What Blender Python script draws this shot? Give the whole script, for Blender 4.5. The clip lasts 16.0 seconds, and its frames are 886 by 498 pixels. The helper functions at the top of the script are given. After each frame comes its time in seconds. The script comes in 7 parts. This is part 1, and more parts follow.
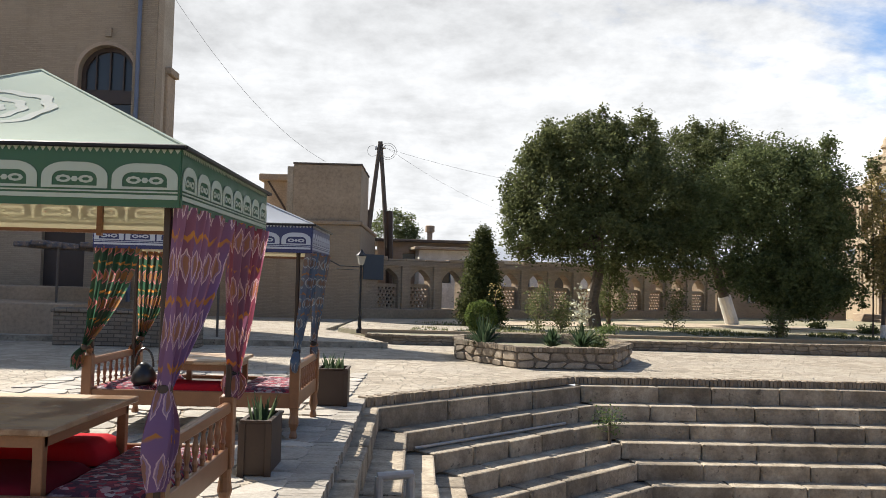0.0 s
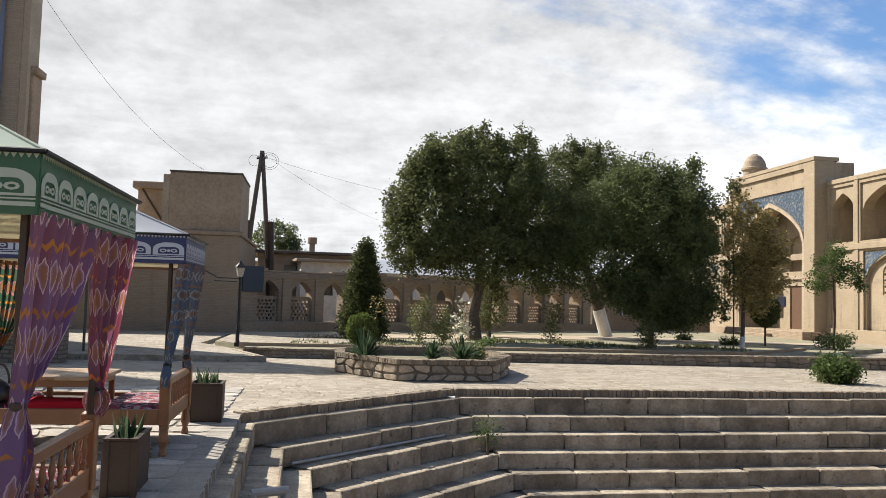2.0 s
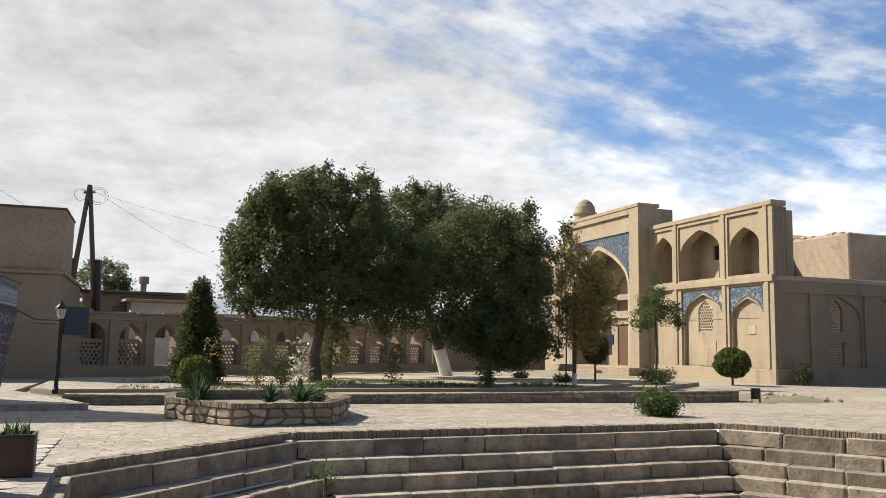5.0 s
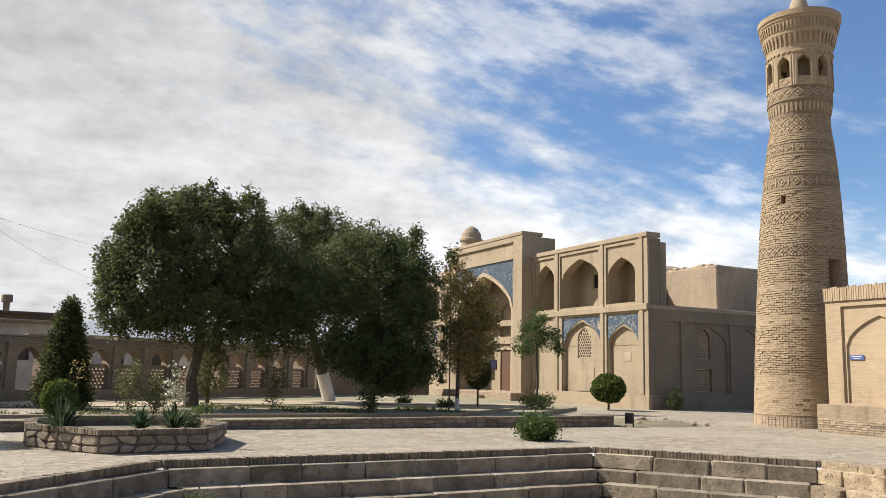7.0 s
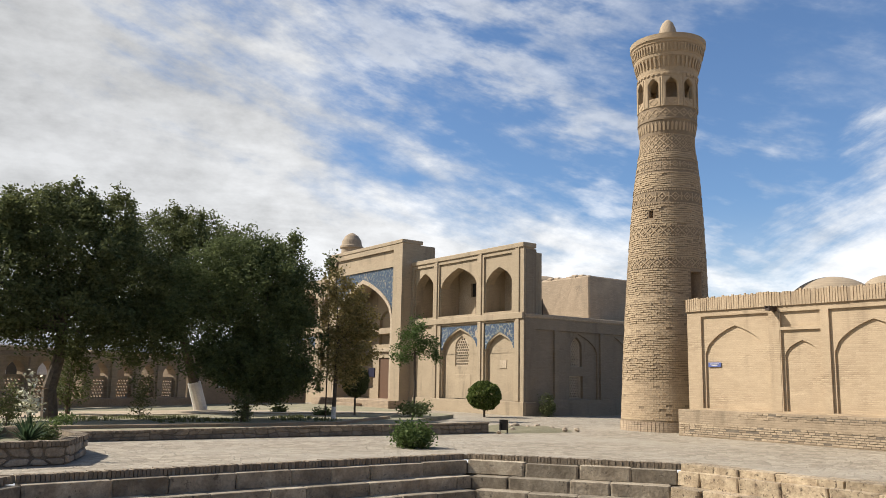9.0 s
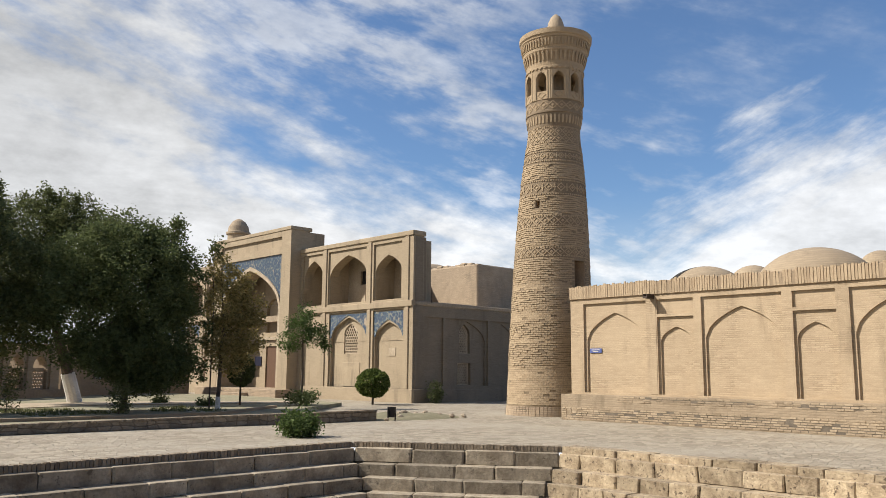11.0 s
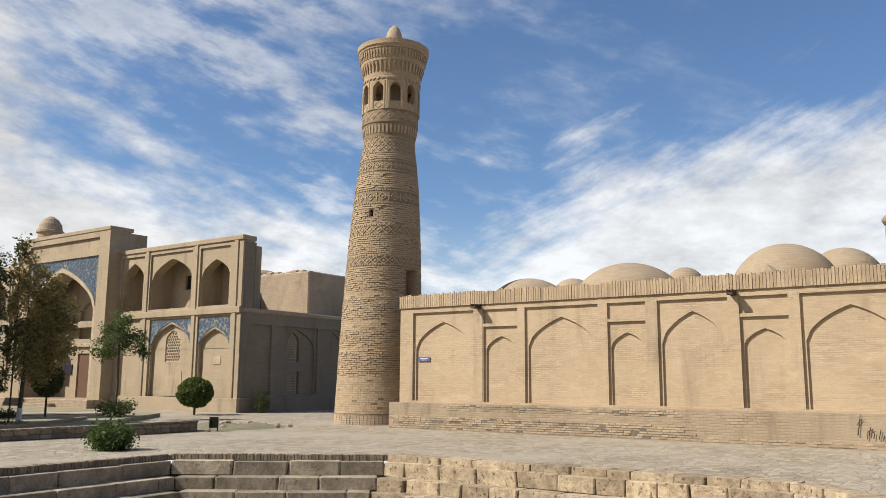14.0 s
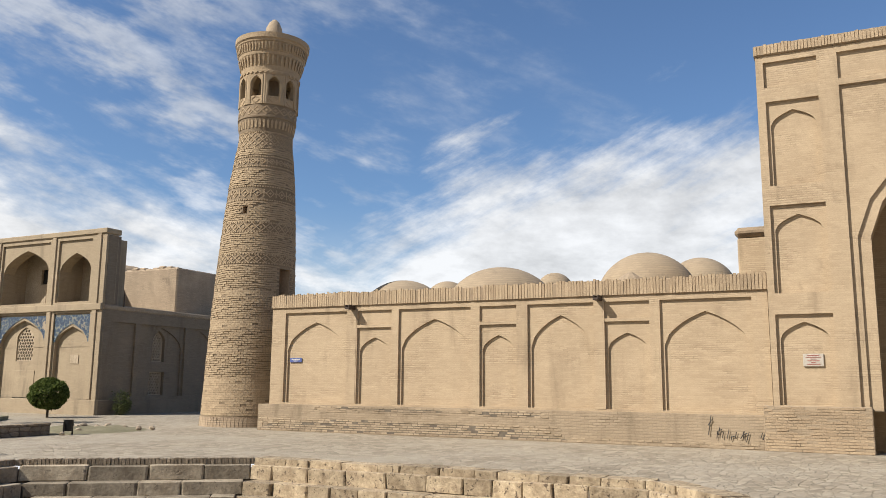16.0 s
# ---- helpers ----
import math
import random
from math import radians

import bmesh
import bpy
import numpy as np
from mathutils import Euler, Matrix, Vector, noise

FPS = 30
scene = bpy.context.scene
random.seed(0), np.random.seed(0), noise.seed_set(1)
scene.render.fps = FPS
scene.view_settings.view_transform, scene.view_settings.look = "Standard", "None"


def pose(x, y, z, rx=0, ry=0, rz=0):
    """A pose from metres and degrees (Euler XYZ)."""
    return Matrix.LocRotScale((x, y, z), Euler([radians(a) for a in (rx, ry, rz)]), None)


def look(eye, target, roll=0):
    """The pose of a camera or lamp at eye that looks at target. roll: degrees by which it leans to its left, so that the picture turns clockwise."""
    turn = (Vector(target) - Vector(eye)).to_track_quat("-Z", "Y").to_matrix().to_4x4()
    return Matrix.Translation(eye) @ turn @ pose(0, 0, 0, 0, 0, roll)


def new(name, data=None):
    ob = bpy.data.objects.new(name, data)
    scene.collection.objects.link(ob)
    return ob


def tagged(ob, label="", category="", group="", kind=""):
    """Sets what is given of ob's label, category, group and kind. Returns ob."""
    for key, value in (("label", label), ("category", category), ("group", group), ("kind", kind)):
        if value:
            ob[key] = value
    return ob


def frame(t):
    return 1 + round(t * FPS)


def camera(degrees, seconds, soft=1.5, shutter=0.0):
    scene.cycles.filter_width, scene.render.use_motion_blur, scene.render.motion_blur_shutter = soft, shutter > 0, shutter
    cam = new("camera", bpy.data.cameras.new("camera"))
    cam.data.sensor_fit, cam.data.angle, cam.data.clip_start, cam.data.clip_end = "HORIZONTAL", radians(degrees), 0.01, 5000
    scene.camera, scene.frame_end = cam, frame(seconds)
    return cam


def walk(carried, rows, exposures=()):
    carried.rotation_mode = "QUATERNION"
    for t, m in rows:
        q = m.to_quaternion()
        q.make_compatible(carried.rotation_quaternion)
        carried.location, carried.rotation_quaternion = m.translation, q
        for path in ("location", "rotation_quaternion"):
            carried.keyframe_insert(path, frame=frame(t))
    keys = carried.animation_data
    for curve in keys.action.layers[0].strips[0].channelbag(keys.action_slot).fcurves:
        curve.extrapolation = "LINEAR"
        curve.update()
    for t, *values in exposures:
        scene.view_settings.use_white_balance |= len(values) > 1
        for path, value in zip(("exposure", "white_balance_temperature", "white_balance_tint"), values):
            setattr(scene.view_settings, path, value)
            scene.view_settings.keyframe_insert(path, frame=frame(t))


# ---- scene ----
cam = camera(56.45, 16.0, soft=0.8)
walk(cam, [
    (0.0, pose(-0.160, 0.061, 1.70, 92.49, -1.47, -0.71)), (0.5, pose(-0.150, 0.058, 1.70, 92.50, -1.25, -2.67)),
    (1.0, pose(-0.139, 0.055, 1.70, 92.60, -1.28, -4.73)), (1.5, pose(-0.129, 0.052, 1.70, 93.00, -1.46, -6.77)),
    (2.0, pose(-0.118, 0.049, 1.70, 93.59, -1.66, -8.78)), (2.5, pose(-0.107, 0.046, 1.70, 94.25, -1.84, -10.83)),
    (3.0, pose(-0.097, 0.043, 1.70, 94.93, -1.84, -12.85)), (5.5, pose(-0.044, 0.029, 1.70, 97.03, -0.97, -21.55)),
    (6.0, pose(-0.034, 0.025, 1.70, 97.46, -1.07, -23.74)), (6.5, pose(-0.023, 0.022, 1.70, 97.88, -1.24, -25.73)),
    (7.0, pose(-0.013, 0.019, 1.70, 98.48, -1.34, -27.50)), (7.5, pose(-0.002, 0.016, 1.70, 99.03, -1.25, -29.24)),
    (8.0, pose(0.008, 0.013, 1.70, 99.18, -1.09, -31.27)), (8.5, pose(0.019, 0.010, 1.70, 99.22, -1.06, -33.54)),
    (9.0, pose(0.029, 0.007, 1.70, 99.19, -1.12, -35.81)), (11.5, pose(0.081, -0.009, 1.70, 98.49, -0.38, -45.11)),
    (12.0, pose(0.092, -0.012, 1.70, 98.69, -0.40, -46.87)), (12.5, pose(0.102, -0.015, 1.70, 98.79, -0.49, -48.63)),
    (13.0, pose(0.112, -0.018, 1.70, 98.96, -0.45, -50.41)), (13.5, pose(0.123, -0.022, 1.70, 99.14, -0.39, -52.56)),
    (14.0, pose(0.133, -0.025, 1.70, 99.11, -0.35, -54.99)), (14.5, pose(0.143, -0.028, 1.70, 99.09, -0.37, -57.17)),
    (15.0, pose(0.154, -0.031, 1.70, 99.19, -0.50, -59.22)), (15.5, pose(0.164, -0.035, 1.70, 99.21, -0.52, -61.41)),
    (16.0, pose(0.174, -0.038, 1.70, 99.28, -0.52, -63.65)),
], exposures=[(0.0, 0.96), (2.0, 0.84), (5.5, 0.70), (9.0, 0.53), (12.5, 0.44), (16.0, 0.39)])

# ---- sky, sun ----
SUN_YAW, SUN_ELEV = 50.0, 42.0            # yaw counts anticlockwise from +y
sun_dir = Vector((-math.sin(radians(SUN_YAW)) * math.cos(radians(SUN_ELEV)),
                  math.cos(radians(SUN_YAW)) * math.cos(radians(SUN_ELEV)), math.sin(radians(SUN_ELEV))))
sun = new("sun", bpy.data.lights.new("sun", "SUN"))
sun.data.energy, sun.data.angle, sun.data.color = 5.0, radians(0.8), (1.0, 0.93, 0.83)
sun.matrix_world = look(sun_dir * 300, (0, 0, 0))


class Nodes:
    """A short way to write node trees."""

    def __init__(self, tree):
        self.tree = tree
        tree.nodes.clear()

    def add(self, kind, props=None, **ins):
        n = self.tree.nodes.new(kind)
        if kind == "ShaderNodeVectorMath":
            n.operation = props
        elif kind == "ShaderNodeMapRange":
            n.interpolation_type = props
        elif kind == "ShaderNodeTexWave":
            n.wave_type = props
        for k, v in ins.items():
            key = int(k[1:]) if k[0] == "i" and k[1:].isdigit() else k.replace("_", " ")
            self.put(n.inputs[key], v)
        return n

    def put(self, socket, v):
        if isinstance(v, bpy.types.NodeSocket):
            self.tree.links.new(v, socket)
        elif v is not None:
            socket.default_value = v

    def math(self, op, a, b=None, c=None, clamp=False):
        n = self.tree.nodes.new("ShaderNodeMath")
        n.operation, n.use_clamp = op, clamp
        for s, v in zip(n.inputs, (a, b, c)):
            self.put(s, v)
        return n.outputs[0]

    def mix(self, fac, a, b, mode="MIX"):
        n = self.tree.nodes.new("ShaderNodeMix")
        n.data_type, n.blend_type = "RGBA", mode
        self.put(n.inputs[0], fac), self.put(n.inputs[6], a), self.put(n.inputs[7], b)
        return n.outputs[2]

    def noise(self, vec, scale, detail=3.0, rough=0.55, out="Fac"):
        n = self.add("ShaderNodeTexNoise", Scale=scale, Detail=detail, Roughness=rough)
        self.put(n.inputs["Vector"], vec)
        return n.outputs[out]

    def ramp(self, fac, *stops):
        n = self.tree.nodes.new("ShaderNodeValToRGB")
        while len(n.color_ramp.elements) < len(stops):
            n.color_ramp.elements.new(0.5)
        for e, (p, c) in zip(n.color_ramp.elements, stops):
            e.position, e.color = p, c if len(c) == 4 else (*c, 1)
        self.put(n.inputs[0], fac)
        return n.outputs[0]

    def step(self, x, lo, hi):
        n = self.add("ShaderNodeMapRange", "SMOOTHSTEP")
        for k, v in zip((0, 1, 2), (x, lo, hi)):
            self.put(n.inputs[k], v)
        return n.outputs[0]


def grey(v):
    return (v, v, v, 1)


world = bpy.data.worlds.new("sky")
scene.world = world
world.use_nodes = True
W = Nodes(world.node_tree)
sky = W.add("ShaderNodeTexSky")
sky.sky_type, sky.sun_disc, sky.sun_elevation, sky.sun_rotation = "NISHITA", False, radians(SUN_ELEV), radians(-SUN_YAW)
sky.air_density, sky.dust_density, sky.ozone_density = 1.0, 0.6, 1.6
ray = W.add("ShaderNodeTexCoord").outputs["Generated"]
sep = W.add("ShaderNodeSeparateXYZ", Vector=ray)
sx, sy, sz = sep.outputs
zz = W.math("MAXIMUM", W.math("ADD", sz, 0.12), 0.03)
flat = W.add("ShaderNodeCombineXYZ", X=W.math("DIVIDE", sx, zz), Y=W.math("DIVIDE", sy, zz), Z=0.0).outputs[0]
bend = W.add("ShaderNodeVectorMath", "SCALE", i0=W.noise(flat, 0.9, 2, 0.5, "Color"), Scale=0.55).outputs[0]
flat = W.add("ShaderNodeVectorMath", "ADD", i0=flat, i1=bend).outputs[0]
turn = W.add("ShaderNodeMapping", Vector=flat, Rotation=(0, 0, radians(28)), Scale=(0.95, 1.35, 1)).outputs[0]
big = W.noise(turn, 0.7, 3.0, 0.5)
ball = W.add("ShaderNodeMapping", Vector=ray, Scale=(1, 1, 1.9)).outputs[0]
mid = W.math("ADD", W.math("MULTIPLY", W.noise(turn, 2.4, 7.0, 0.62), 0.5), W.math("MULTIPLY", W.noise(ball, 8.5, 6.0, 0.6), 0.5))
mid = W.math("ADD", 0.5, W.math("MULTIPLY", W.math("SUBTRACT", mid, 0.5), 1.35))
fine = W.noise(ball, 24.0, 5.0, 0.62)
azim = W.math("MULTIPLY", W.math("ARCTAN2", sx, sy), 57.2958)          # degrees to the right of +y
elev = W.math("MULTIPLY", W.math("ARCSINE", sz), 57.2958)


def drawn_out(turn, long, wide, detail, rough, seed):
    """Cloud fibres: noise stretched along a line that climbs by turn degrees to the right."""
    c, d = math.cos(radians(turn)), math.sin(radians(turn))
    along = W.math("ADD", W.math("MULTIPLY", azim, c / long), W.math("MULTIPLY", elev, d / long))
    over = W.math("ADD", W.math("MULTIPLY", azim, -d / wide), W.math("MULTIPLY", elev, c / wide))
    return W.noise(W.add("ShaderNodeCombineXYZ", X=along, Y=over, Z=seed).outputs[0], 1.0, detail, rough)


# a bank of broken cloud round the sun, drawn out into fibres where it thins to blue; a fan of cirrus low in the blue
fibre = drawn_out(-19, 13.0, 3.6, 6.0, 0.60, 5.4)
wisp = drawn_out(-14, 9.0, 3.0, 5.0, 0.6, 7.7)
plume = drawn_out(24, 17.0, 4.6, 7.0, 0.62, 1.3)
low = W.math("POWER", W.math("MAXIMUM", W.math("DIVIDE", W.math("SUBTRACT", 25.0, elev), 12.0), 0.0), 1.86)
reach = W.math("ADD", 21.0, W.math("SUBTRACT", W.math("MULTIPLY", W.math("MINIMUM", low, 2.6), 16.0), W.math("MULTIPLY", W.math("MAXIMUM", W.math("SUBTRACT", elev, 25.0), 0.0), 0.6)))
away = W.math("SUBTRACT", W.math("ABSOLUTE", W.math("ADD", azim, SUN_YAW)), SUN_YAW)
puff = W.math("ADD", W.math("MULTIPLY", W.math("SUBTRACT", mid, 0.5), 0.6), W.math("MULTIPLY", W.math("SUBTRACT", fine, 0.5), 0.4))
ragged = W.math("ADD", W.math("MULTIPLY", W.math("SUBTRACT", fibre, 0.5), 58.0), W.math("MULTIPLY", puff, 34.0))
inside = W.math("ADD", W.math("SUBTRACT", reach, away), ragged)
bank = W.step(inside, -13.0, 13.0)
stray = W.math("MULTIPLY", W.math("MULTIPLY", W.step(W.math("ADD", wisp, W.math("ADD", W.math("MULTIPLY", puff, 0.35), W.math("MULTIPLY", W.step(elev, 13.0, 24.0), 0.11))), 0.50, 0.74), W.step(inside, -52.0, -6.0)), 0.65)
fan_top = W.math("SUBTRACT", W.math("ADD", 8.2, W.math("MULTIPLY", W.step(azim, 52.0, 67.0), 9.0)), elev)
frayed = W.math("ADD", fan_top, W.math("ADD", W.math("MULTIPLY", W.math("SUBTRACT", plume, 0.5), 26.0), W.math("MULTIPLY", puff, 9.0)))
fan = W.math("MULTIPLY", W.math("MULTIPLY", W.step(frayed, -1.5, 6.5), W.step(azim, 50.0, 60.0)), W.math("SUBTRACT", 1.0, W.step(azim, 96.0, 135.0)))
hazy = W.math("MULTIPLY", W.math("SUBTRACT", 1.0, W.step(elev, 3.0, 13.0)), 0.42)
mask = W.math("MAXIMUM", W.math("MAXIMUM", bank, stray), W.math("MAXIMUM", W.math("MULTIPLY", fan, 0.95), hazy))
lump = W.math("ADD", W.math("MULTIPLY", W.math("SUBTRACT", mid, 0.5), 1.0), W.math("MULTIPLY", W.math("SUBTRACT", fine, 0.5), 0.55))
shade = W.math("ADD", 0.545, W.math("ADD", W.math("MULTIPLY", lump, 0.50), W.math("MULTIPLY", W.math("SUBTRACT", big, 0.5), 0.25)))
glow = W.math("ADD", 1.0, W.math("MULTIPLY", W.math("SUBTRACT", 1.0, W.step(elev, 4.0, 19.0)), 0.17))     # cloud low over the land is thicker and whiter
shade = W.math("MULTIPLY", shade, glow)
cloud = W.add("ShaderNodeVectorMath", "SCALE", i0=(0.98, 0.995, 1.015), Scale=W.math("MULTIPLY", W.math("MINIMUM", W.math("MAXIMUM", shade, 0.28), 0.70), W.math("ADD", 0.78, W.math("MULTIPLY", W.step(azim, 2.0, 48.0), 0.30)))).outputs[0]
blue = W.add("ShaderNodeVectorMath", "SCALE", i0=W.mix(1.0, sky.outputs[0], (0.80, 0.96, 1.14, 1), "MULTIPLY"), Scale=0.083).outputs[0]
W.tree.links.new(W.add("ShaderNodeBackground", Color=W.mix(mask, blue, cloud), Strength=1.0).outputs[0],
                 W.add("ShaderNodeOutputWorld").inputs["Surface"])

# ---- materials ----
def material(name):
    m = bpy.data.materials.new(name)
    m.use_nodes = True
    return m, Nodes(m.node_tree)


def finish(N, colour, rough=0.8, height=None, bump=0.3, dist=0.02, metal=0.0, **more):
    b = N.add("ShaderNodeBsdfPrincipled")
    N.put(b.inputs["Base Color"], colour), N.put(b.inputs["Roughness"], rough), N.put(b.inputs["Metallic"], metal)
    for k, v in more.items():
        N.put(b.inputs[k.replace("_", " ")], v)
    if height is not None:
        N.put(b.inputs["Normal"], N.add("ShaderNodeBump", Strength=bump, Distance=dist, Height=height).outputs[0])
    N.tree.links.new(b.outputs[0], N.add("ShaderNodeOutputMaterial").inputs["Surface"])


def place(N):
    return N.add("ShaderNodeNewGeometry").outputs["Position"]


def brickwork(name, light, dark, joint, course=0.062, length=0.26, turned=0.0, stain=0.65, shown=0.45, bump=0.5, bare=0.55):
    """Fired brick in bond, seen on any upright wall; dusty, patched and stained."""
    m, N = material(name)
    p = place(N)
    s = N.add("ShaderNodeSeparateXYZ", Vector=p)
    u = N.math("ADD", s.outputs[0], s.outputs[1])
    wob = N.math("MULTIPLY", N.math("SUBTRACT", N.noise(p, 1.3, 2), 0.5), 0.05)
    v = N.add("ShaderNodeCombineXYZ", X=u, Y=N.math("ADD", s.outputs[2], wob), Z=0.0).outputs[0]
    if turned:
        v = N.add("ShaderNodeMapping", Vector=v, Rotation=(0, 0, radians(turned))).outputs[0]
    b = N.add("ShaderNodeTexBrick", Vector=v, Color1=(*light, 1), Color2=(*dark, 1), Mortar=(*joint, 1), Scale=1.0,
              Mortar_Size=course * 0.16, Mortar_Smooth=0.4, Bias=-0.1, Brick_Width=length, Row_Height=course)
    patch = N.noise(p, 0.45, 5, 0.6)
    seen = N.math("ADD", shown, N.math("MULTIPLY", N.step(N.noise(N.add("ShaderNodeMapping", Vector=p, Scale=(0.7, 0.7, 1.6)).outputs[0], 0.8, 5, 0.65), bare, bare + 0.16), 1.0 - shown), clamp=True)
    faded = N.math("MULTIPLY", b.outputs[1], N.math("SUBTRACT", 1.0, seen))
    laid = N.mix(faded, b.outputs[0], (*[(c + d) / 2 for c, d in zip(light, dark)], 1))
    laid = N.mix(N.math("MULTIPLY", N.math("SUBTRACT", 1.0, seen), 0.55), laid, (*[(c + d) / 2 for c, d in zip(light, dark)], 1))
    streak = N.noise(N.add("ShaderNodeMapping", Vector=p, Scale=(1.6, 1.6, 0.25)).outputs[0], 1.0, 4, 0.6)
    dusty = N.mix(N.math("MULTIPLY", N.step(patch, 0.42, 0.72), 0.55), laid, (*[c * 1.08 for c in light], 1))
    worn = N.mix(N.math("MULTIPLY", N.step(streak, 0.5, 0.8), stain), dusty, (*[c * 0.66 for c in dark], 1))
    pale = N.step(N.noise(N.add("ShaderNodeMapping", Vector=p, Scale=(0.5, 0.5, 1.3)).outputs[0], 0.9, 6, 0.7), 0.56, 0.74)
    worn = N.mix(N.math("MULTIPLY", pale, 0.60), worn, (*[min(0.8, c * 1.18) for c in light], 1))
    damp = N.step(N.noise(p, 1.9, 7, 0.72), 0.58, 0.70)
    worn = N.mix(N.math("MULTIPLY", damp, 0.40 * stain), worn, (*[c * 0.6 for c in dark], 1))
    grain = N.noise(p, 45, 3, 0.7)
    col = N.mix(0.35, worn, N.mix(1.0, worn, N.ramp(grain, (0.3, (0.45, 0.45, 0.45)), (0.75, (1.25, 1.25, 1.25))), "MULTIPLY"))
    h = N.math("ADD", N.math("MULTIPLY", N.math("MULTIPLY", b.outputs[1], seen), -0.7), N.math("ADD", N.math("MULTIPLY", grain, 0.35), N.math("MULTIPLY", N.noise(p, 8, 3), 0.4)))
    finish(N, col, 0.92, h, bump, 0.015)
    return m


def shaft_brick(name, light, dark, stain):
    """Loose or raised fired brick: every brick a tone of its own, rain-darkened in broad belts."""
    m, N = material(name)
    p = N.add("ShaderNodeTexCoord").outputs["Object"]
    r = N.add("ShaderNodeNewGeometry").outputs["Random Per Island"]
    col = N.mix(r, (*dark, 1), (*light, 1))
    belt = N.noise(N.add("ShaderNodeMapping", Vector=p, Scale=(0.35, 0.35, 0.9)).outputs[0], 1.0, 4, 0.6)
    col = N.mix(N.math("MULTIPLY", N.step(belt, 0.45, 0.70), stain), col, (*[c * 0.72 for c in dark], 1))
    g = N.noise(p, 28, 3, 0.7)
    col = N.mix(0.45, col, N.mix(1.0, col, N.ramp(g, (0.3, (0.55, 0.55, 0.55)), (0.75, (1.25, 1.25, 1.25))), "MULTIPLY"))
    finish(N, col, 0.92, N.math("ADD", g, N.noise(p, 7, 3)), 0.7, 0.02)
    return m


def rough_stuff(name, a, b, scale=3.0, fine=40.0, rough=0.9, bump=0.4, dist=0.02, spots=None, vary=0.0, spot_at=0.60):
    """Plaster, stone, soil, cloth: two tones mottled at two scales."""
    m, N = material(name)
    p = place(N)
    n1, n2 = N.noise(p, scale, 5, 0.6), N.noise(p, fine, 3, 0.65)
    col = N.mix(N.step(n1, 0.3, 0.7), (*a, 1), (*b, 1))
    col = N.mix(0.5, col, N.mix(1.0, col, N.ramp(n2, (0.3, (0.55, 0.55, 0.55)), (0.72, (1.3, 1.3, 1.3))), "MULTIPLY"))
    if spots:
        col = N.mix(N.step(N.noise(p, scale * 2.7, 4, 0.7), spot_at, spot_at + 0.08), col, (*spots, 1))
    if vary:
        r = N.add("ShaderNodeObjectInfo").outputs["Random"]
        k = N.math("ADD", 1.0 - vary, N.math("MULTIPLY", r, 2 * vary))
        col = N.add("ShaderNodeVectorMath", "SCALE", i0=col, Scale=k).outputs[0]
    finish(N, col, rough, N.math("ADD", N.math("MULTIPLY", n1, 0.6), N.math("MULTIPLY", n2, 0.4)), bump, dist)
    return m


def wood(name, a, b, rough=0.45):
    m, N = material(name)
    p = N.add("ShaderNodeTexCoord").outputs["Object"]
    g = N.noise(N.add("ShaderNodeMapping", Vector=p, Scale=(6, 6, 6)).outputs[0], 1.2, 4, 0.6)
    l = N.noise(N.add("ShaderNodeMapping", Vector=p, Scale=(40, 6, 40)).outputs[0], 1.5, 4, 0.6)
    col = N.mix(N.math("MULTIPLY", N.math("ADD", g, l), 0.5), (*a, 1), (*b, 1))
    finish(N, col, rough, l, 0.2, 0.004)
    return m


def leaves(name, a, b, c):
    m, N = material(name)
    r = N.add("ShaderNodeNewGeometry").outputs["Random Per Island"]
    n = N.noise(place(N), 0.9, 3, 0.6)
    col = N.ramp(N.math("ADD", N.math("MULTIPLY", r, 0.6), N.math("MULTIPLY", n, 0.4)), (0.15, a), (0.55, b), (0.9, c))
    d = N.add("ShaderNodeBsdfPrincipled", Roughness=0.65)
    N.put(d.inputs["Base Color"], col)
    N.put(d.inputs["Specular IOR Level"], 0.12)
    t = N.add("ShaderNodeBsdfTranslucent", Color=col)
    mx = N.add("ShaderNodeMixShader", Fac=0.42)
    N.tree.links.new(d.outputs[0], mx.inputs[1]), N.tree.links.new(t.outputs[0], mx.inputs[2])
    N.tree.links.new(mx.outputs[0], N.add("ShaderNodeOutputMaterial").inputs["Surface"])
    return m


def plain(name, colour, rough=0.6, metal=0.0, vary=0.12, scale=8.0):
    m, N = material(name)
    n = N.noise(N.add("ShaderNodeTexCoord").outputs["Object"], scale, 4, 0.6)
    col = N.mix(n, (*[c * (1 - vary) for c in colour], 1), (*[min(1, c * (1 + vary)) for c in colour], 1))
    finish(N, col, rough, n, 0.1, 0.004, metal)
    return m


SAND, SANDD = (0.475, 0.37, 0.248), (0.36, 0.272, 0.178)
brick_sand = brickwork("sand_brick", SAND, SANDD, (0.33, 0.25, 0.165), shown=0.14, stain=0.75, bare=0.48)
brick_plinth = brickwork("plinth_brick", (0.375, 0.297, 0.205), (0.275, 0.212, 0.143), (0.15, 0.113, 0.076), course=0.078, length=0.25, stain=0.9, shown=0.32, bump=0.9)
brick_old = brickwork("old_brick", (0.40, 0.31, 0.215), (0.28, 0.212, 0.145), (0.11, 0.085, 0.06), course=0.085, length=0.28, stain=0.6, bump=0.9)
brick_edge = brickwork("brick_on_edge", (0.40, 0.305, 0.205), (0.29, 0.215, 0.14), (0.14, 0.105, 0.07), course=0.30, length=0.085, stain=0.3, bump=0.8)
